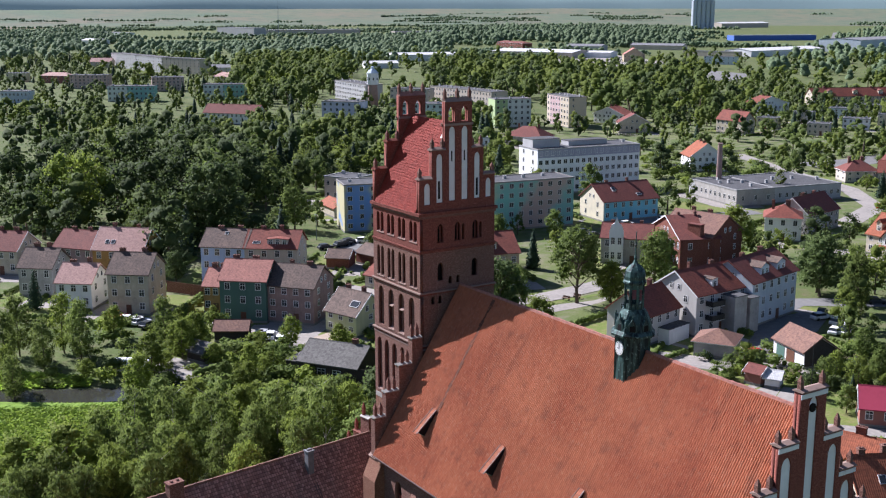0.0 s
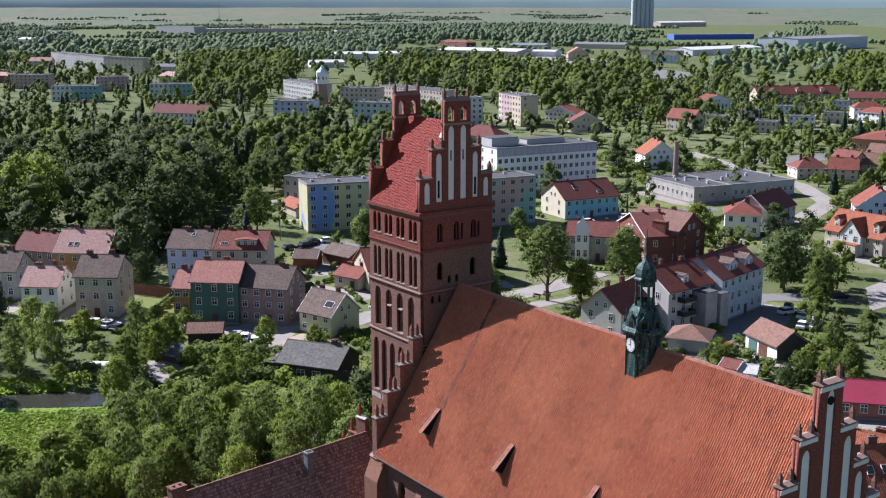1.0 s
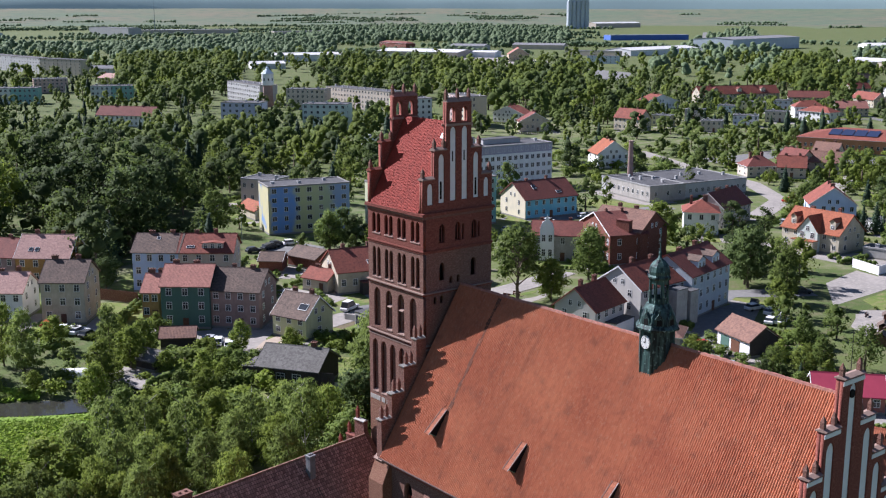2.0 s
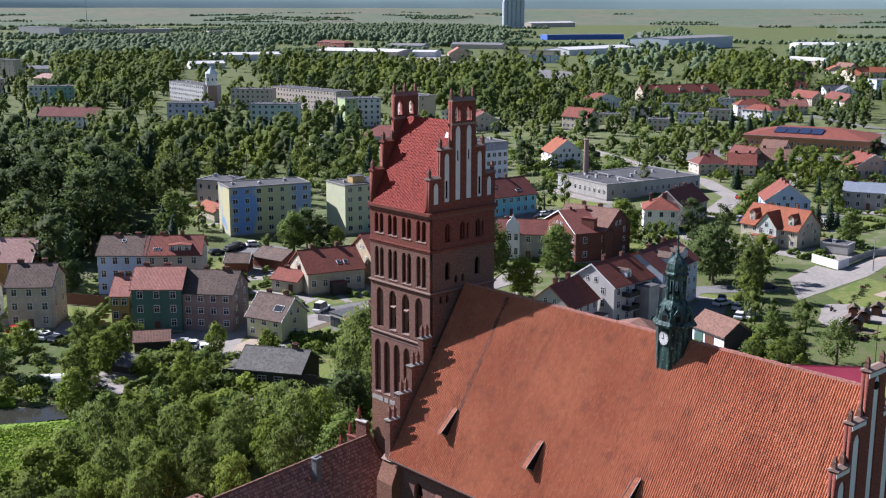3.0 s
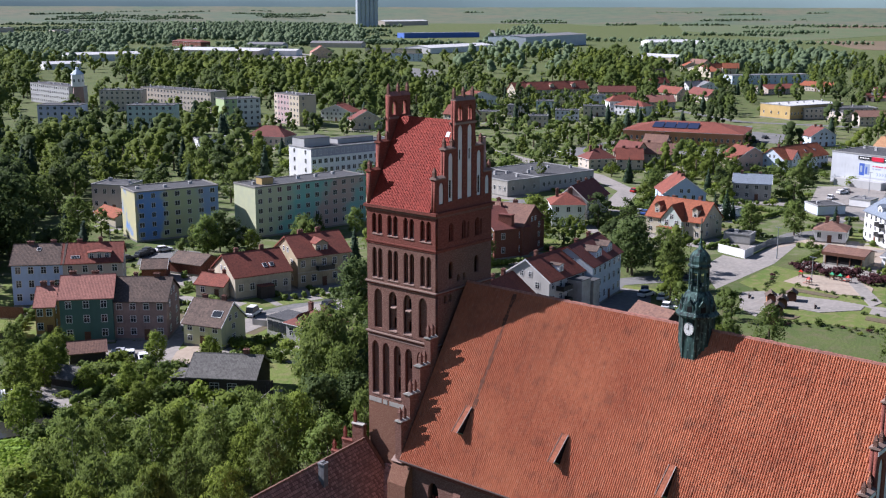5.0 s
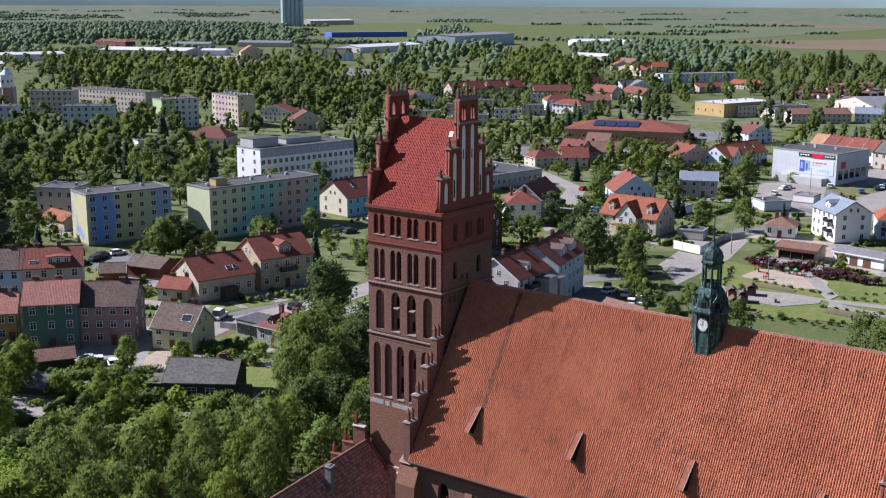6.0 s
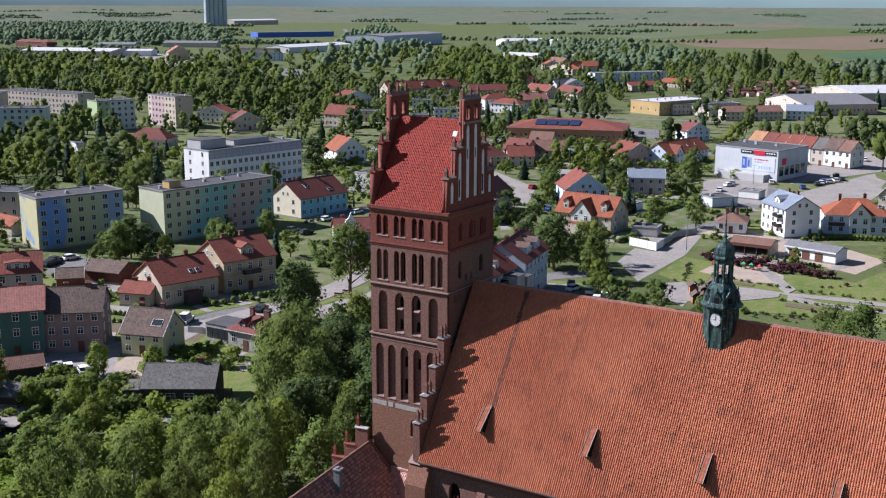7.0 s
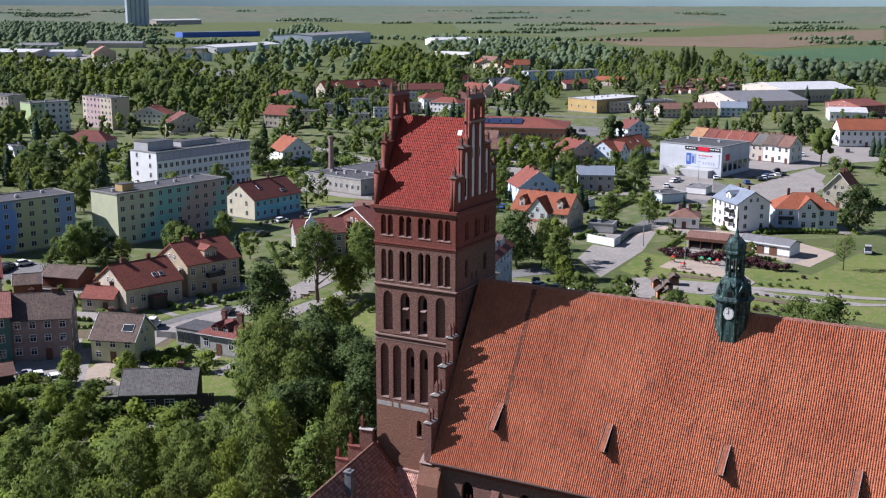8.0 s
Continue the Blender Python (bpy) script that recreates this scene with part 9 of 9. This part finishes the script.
car(154.1, 138.2, -5, "car_white", 4.3, 1.45, "white parked car on asphalt ground")
car(168.1, 137.8, 0, "car_white", 4.3, 1.45, "white parked car on asphalt ground")
car(280.3, 62.3, -20, "car_white", 4.3, 1.45, "white parked car on asphalt ground")
car(289.1, 39.6, 25, "car_blue", 4.3, 1.45, "blue parked car on asphalt ground")
car(302.6, 37.0, 25, "car_white", 4.3, 1.45, "white parked car on asphalt ground")
car(306.2, 35.5, 25, "car_silver", 4.3, 1.45, "silver parked car on asphalt ground")
car(311.2, 34.1, 25, "car_white", 4.3, 1.45, "white parked car on asphalt ground")
car(120.1, 42.9, -10, "car_white", 4.3, 1.45, "white parked car on asphalt ground")
car(139.7, 44.7, -40, "car_dark", 4.3, 1.45, "dark grey parked car on asphalt ground")
car(5.3, 113.7, 30, "car_white", 4.3, 1.45, "white parked car on asphalt ground")
car(22.2, 92.5, 50, "car_silver", 4.3, 1.45, "silver parked car on asphalt ground")
car(238.3, 116.1, 0, "car_red", 4.3, 1.45, "red parked car on asphalt ground")
car(205.1, 92.4, 0, "car_blue", 4.3, 1.45, "blue parked car on asphalt ground")
car(392.7, 148.0, 0, "car_dark", 4.3, 1.45, "dark grey parked car on asphalt ground")
car(394.0, 145.7, 0, "car_dark", 4.3, 1.45, "dark grey parked car on asphalt ground")
car(136.6, 136.1, -10, "car_silver", 4.3, 1.45, "silver parked car on asphalt ground")
car(136.0, 130.9, -10, "car_dark", 4.3, 1.45, "dark grey parked car on asphalt ground")
car(123.0, 45.0, 30, "car_dark", 4.3, 1.45, "dark grey parked car on asphalt ground")
car(5.9, 110.4, 30, "car_dark", 4.3, 1.45, "dark grey parked car on asphalt ground")
car(257.2, 155.8, -20, "car_dark", 4.3, 1.45, "dark grey parked car on asphalt ground")
car(205.2, 94.6, 0, "car_silver", 4.3, 1.45, "silver parked car on asphalt ground")
car(211.2, 98.0, 0, "car_dark", 4.3, 1.45, "dark grey parked car on asphalt ground")
car(69.8, 88.7, 20, "car_dark", 4.3, 1.45, "dark grey parked car on asphalt ground")
car(2.8, 120.5, -40, "car_red", 4.3, 1.45, "red parked car on asphalt ground")
car(3.7, 116.0, -40, "car_white", 4.3, 1.45, "white parked car on asphalt ground")
car(5.3, 113.6, -40, "car_white", 4.3, 1.45, "white parked car on asphalt ground")
car(74.4, 158.2, 0, "car_dark", 4.3, 1.45, "dark grey parked car on asphalt ground")
car(68.0, 156.7, 0, "car_dark", 4.3, 1.45, "dark grey parked car on asphalt ground")
car(315.3, 33.1, 25, "car_dark", 4.3, 1.45, "dark grey parked car on asphalt ground")
car(294.3, 51.8, 20, "car_white", 4.3, 1.45, "white parked car on asphalt ground")
car(265.7, 118.5, 30, "car_dark", 4.3, 1.45, "dark grey parked car on asphalt ground")
car(252.3, 110.0, 30, "car_white", 4.3, 1.45, "white parked car on asphalt ground")
car(236.5, 105.8, 30, "car_silver", 4.3, 1.45, "silver parked car on asphalt ground")
car(268.2, 61.4, 10, "car_white", 4.3, 1.45, "white parked car on asphalt ground")
car(284.8, 62.7, 10, "car_silver", 4.3, 1.45, "silver parked car on asphalt ground")
car(299.0, 37.4, 25, "car_dark", 4.3, 1.45, "dark grey parked car on asphalt ground")
car(306.7, 37.2, 25, "car_blue", 4.3, 1.45, "blue parked car on asphalt ground")
car(314.6, 37.0, 25, "car_white", 4.3, 1.45, "white parked car on asphalt ground")
car(322.9, 36.8, 25, "car_dark", 4.3, 1.45, "dark grey parked car on asphalt ground")
car(412.7, 150.2, 0, "car_dark", 4.3, 1.45, "dark grey parked car on asphalt ground")
car(405.4, 153.1, 0, "car_dark", 4.3, 1.45, "dark grey parked car on asphalt ground")
car(302.4, 189.3, -10, "car_white", 4.3, 1.45, "white parked car on asphalt ground")
car(373.3, 37.9, 10, "car_white", 4.3, 1.45, "white parked car on asphalt ground")
car(395.7, 23.9, 10, "car_dark", 4.3, 1.45, "dark grey parked car on asphalt ground")
car(116.0, 33.5, 15, "car_white", 5.2, 2.1, "white parked delivery van on the street")
car(55.3, 95.2, 25, "car_white", 5.2, 2.1, "white parked delivery van on the street")
car(192.3, -14.9, 10, "car_silver", 5.2, 2.1, "silver parked delivery van on the street")
works_chimney(215.9, 162.8, 5.0, 17.0)
water_tower(286.6, 520.8)
silo(2105, 2034, -35, 57, 70)
gazebo(117.8, 13.2, 20)
gazebo(124.3, 15.1, 20)
gazebo(130.4, 16.9, 20)
gazebo(136.9, 17.6, 20)
gazebo(132.3, 20.2, 30)
gazebo(124.5, 16.7, 30)
play_tower(158.5, 24.8, "play_red")
play_tower(152.7, 20.4, "play_red")
play_tower(160.8, 18.4, "play_green")
play_tower(160.6, 16.4, "play_green")
play_tower(160.1, 14.3, "play_red")
fence([(50.5, 89.9), (52.1, 84.6), (52.8, 79.7)], 1.3, 2.2, "concrete", "pale concrete panel fence along the street")
fence([(169.7, 43.9), (187.8, 45.6), (195.4, 42.5)], 1.6, 2.4, "lead", "grey wire mesh yard fence")
fence([(171.0, 51.8), (168.1, 43.3), (173.7, 43.6)], 2.2, 2.6, "white", "white rendered yard wall")
fence([(236.0, 213.5), (243.3, 205.1)], 3.0, 3.0, "concrete", "long pale concrete yard wall")
fence([(18.6, 135.8), (23.6, 127.2)], 2.5, 2.5, "old_brick", "old brick garden yard wall")
greenhouse(-7.3, 88.7, -33, 6.1)
mast(813, 1802, 75, "tall slender grey factory mast")
mast(583, 1204, 18, "grey railway lamp mast")
bench(133.1, 25.3, 20)
bench(134.1, 11.2, 20)
bench(130.7, -5.7, 20)
bench(87.0, 82.3, -70)
bench(90.0, 82.4, -70)
mast(71.3, 168.6, 7, "grey steel street lamp post")
mast(173.4, 37.3, 8, "grey steel street lamp post")
mast(155.0, 20.8, 6, "grey steel street lamp post")
mast(199.5, 221.3, 8, "grey steel street lamp post")
mast(287.9, 56.3, 7, "grey steel street lamp post")
mast(1322.8, 207.4, 9, "grey steel street lamp post")
hut = random.Random(8)
for i in range(64):
    u, w = (i % 16 + hut.uniform(0, 0.5)) / 16, (i // 16 + hut.uniform(0, 0.4)) / 4
    x, y = 748 + u * 80 + w * -136, 219 + u * -38 + w * -35
    garden_shed(x, y, -40 + hut.uniform(-8, 8), hut.choice(("cream", "beige", "darkwood", "brick")), hut.choice(("dull_red", "slate", "brownroof", "greyroof", "pink")))
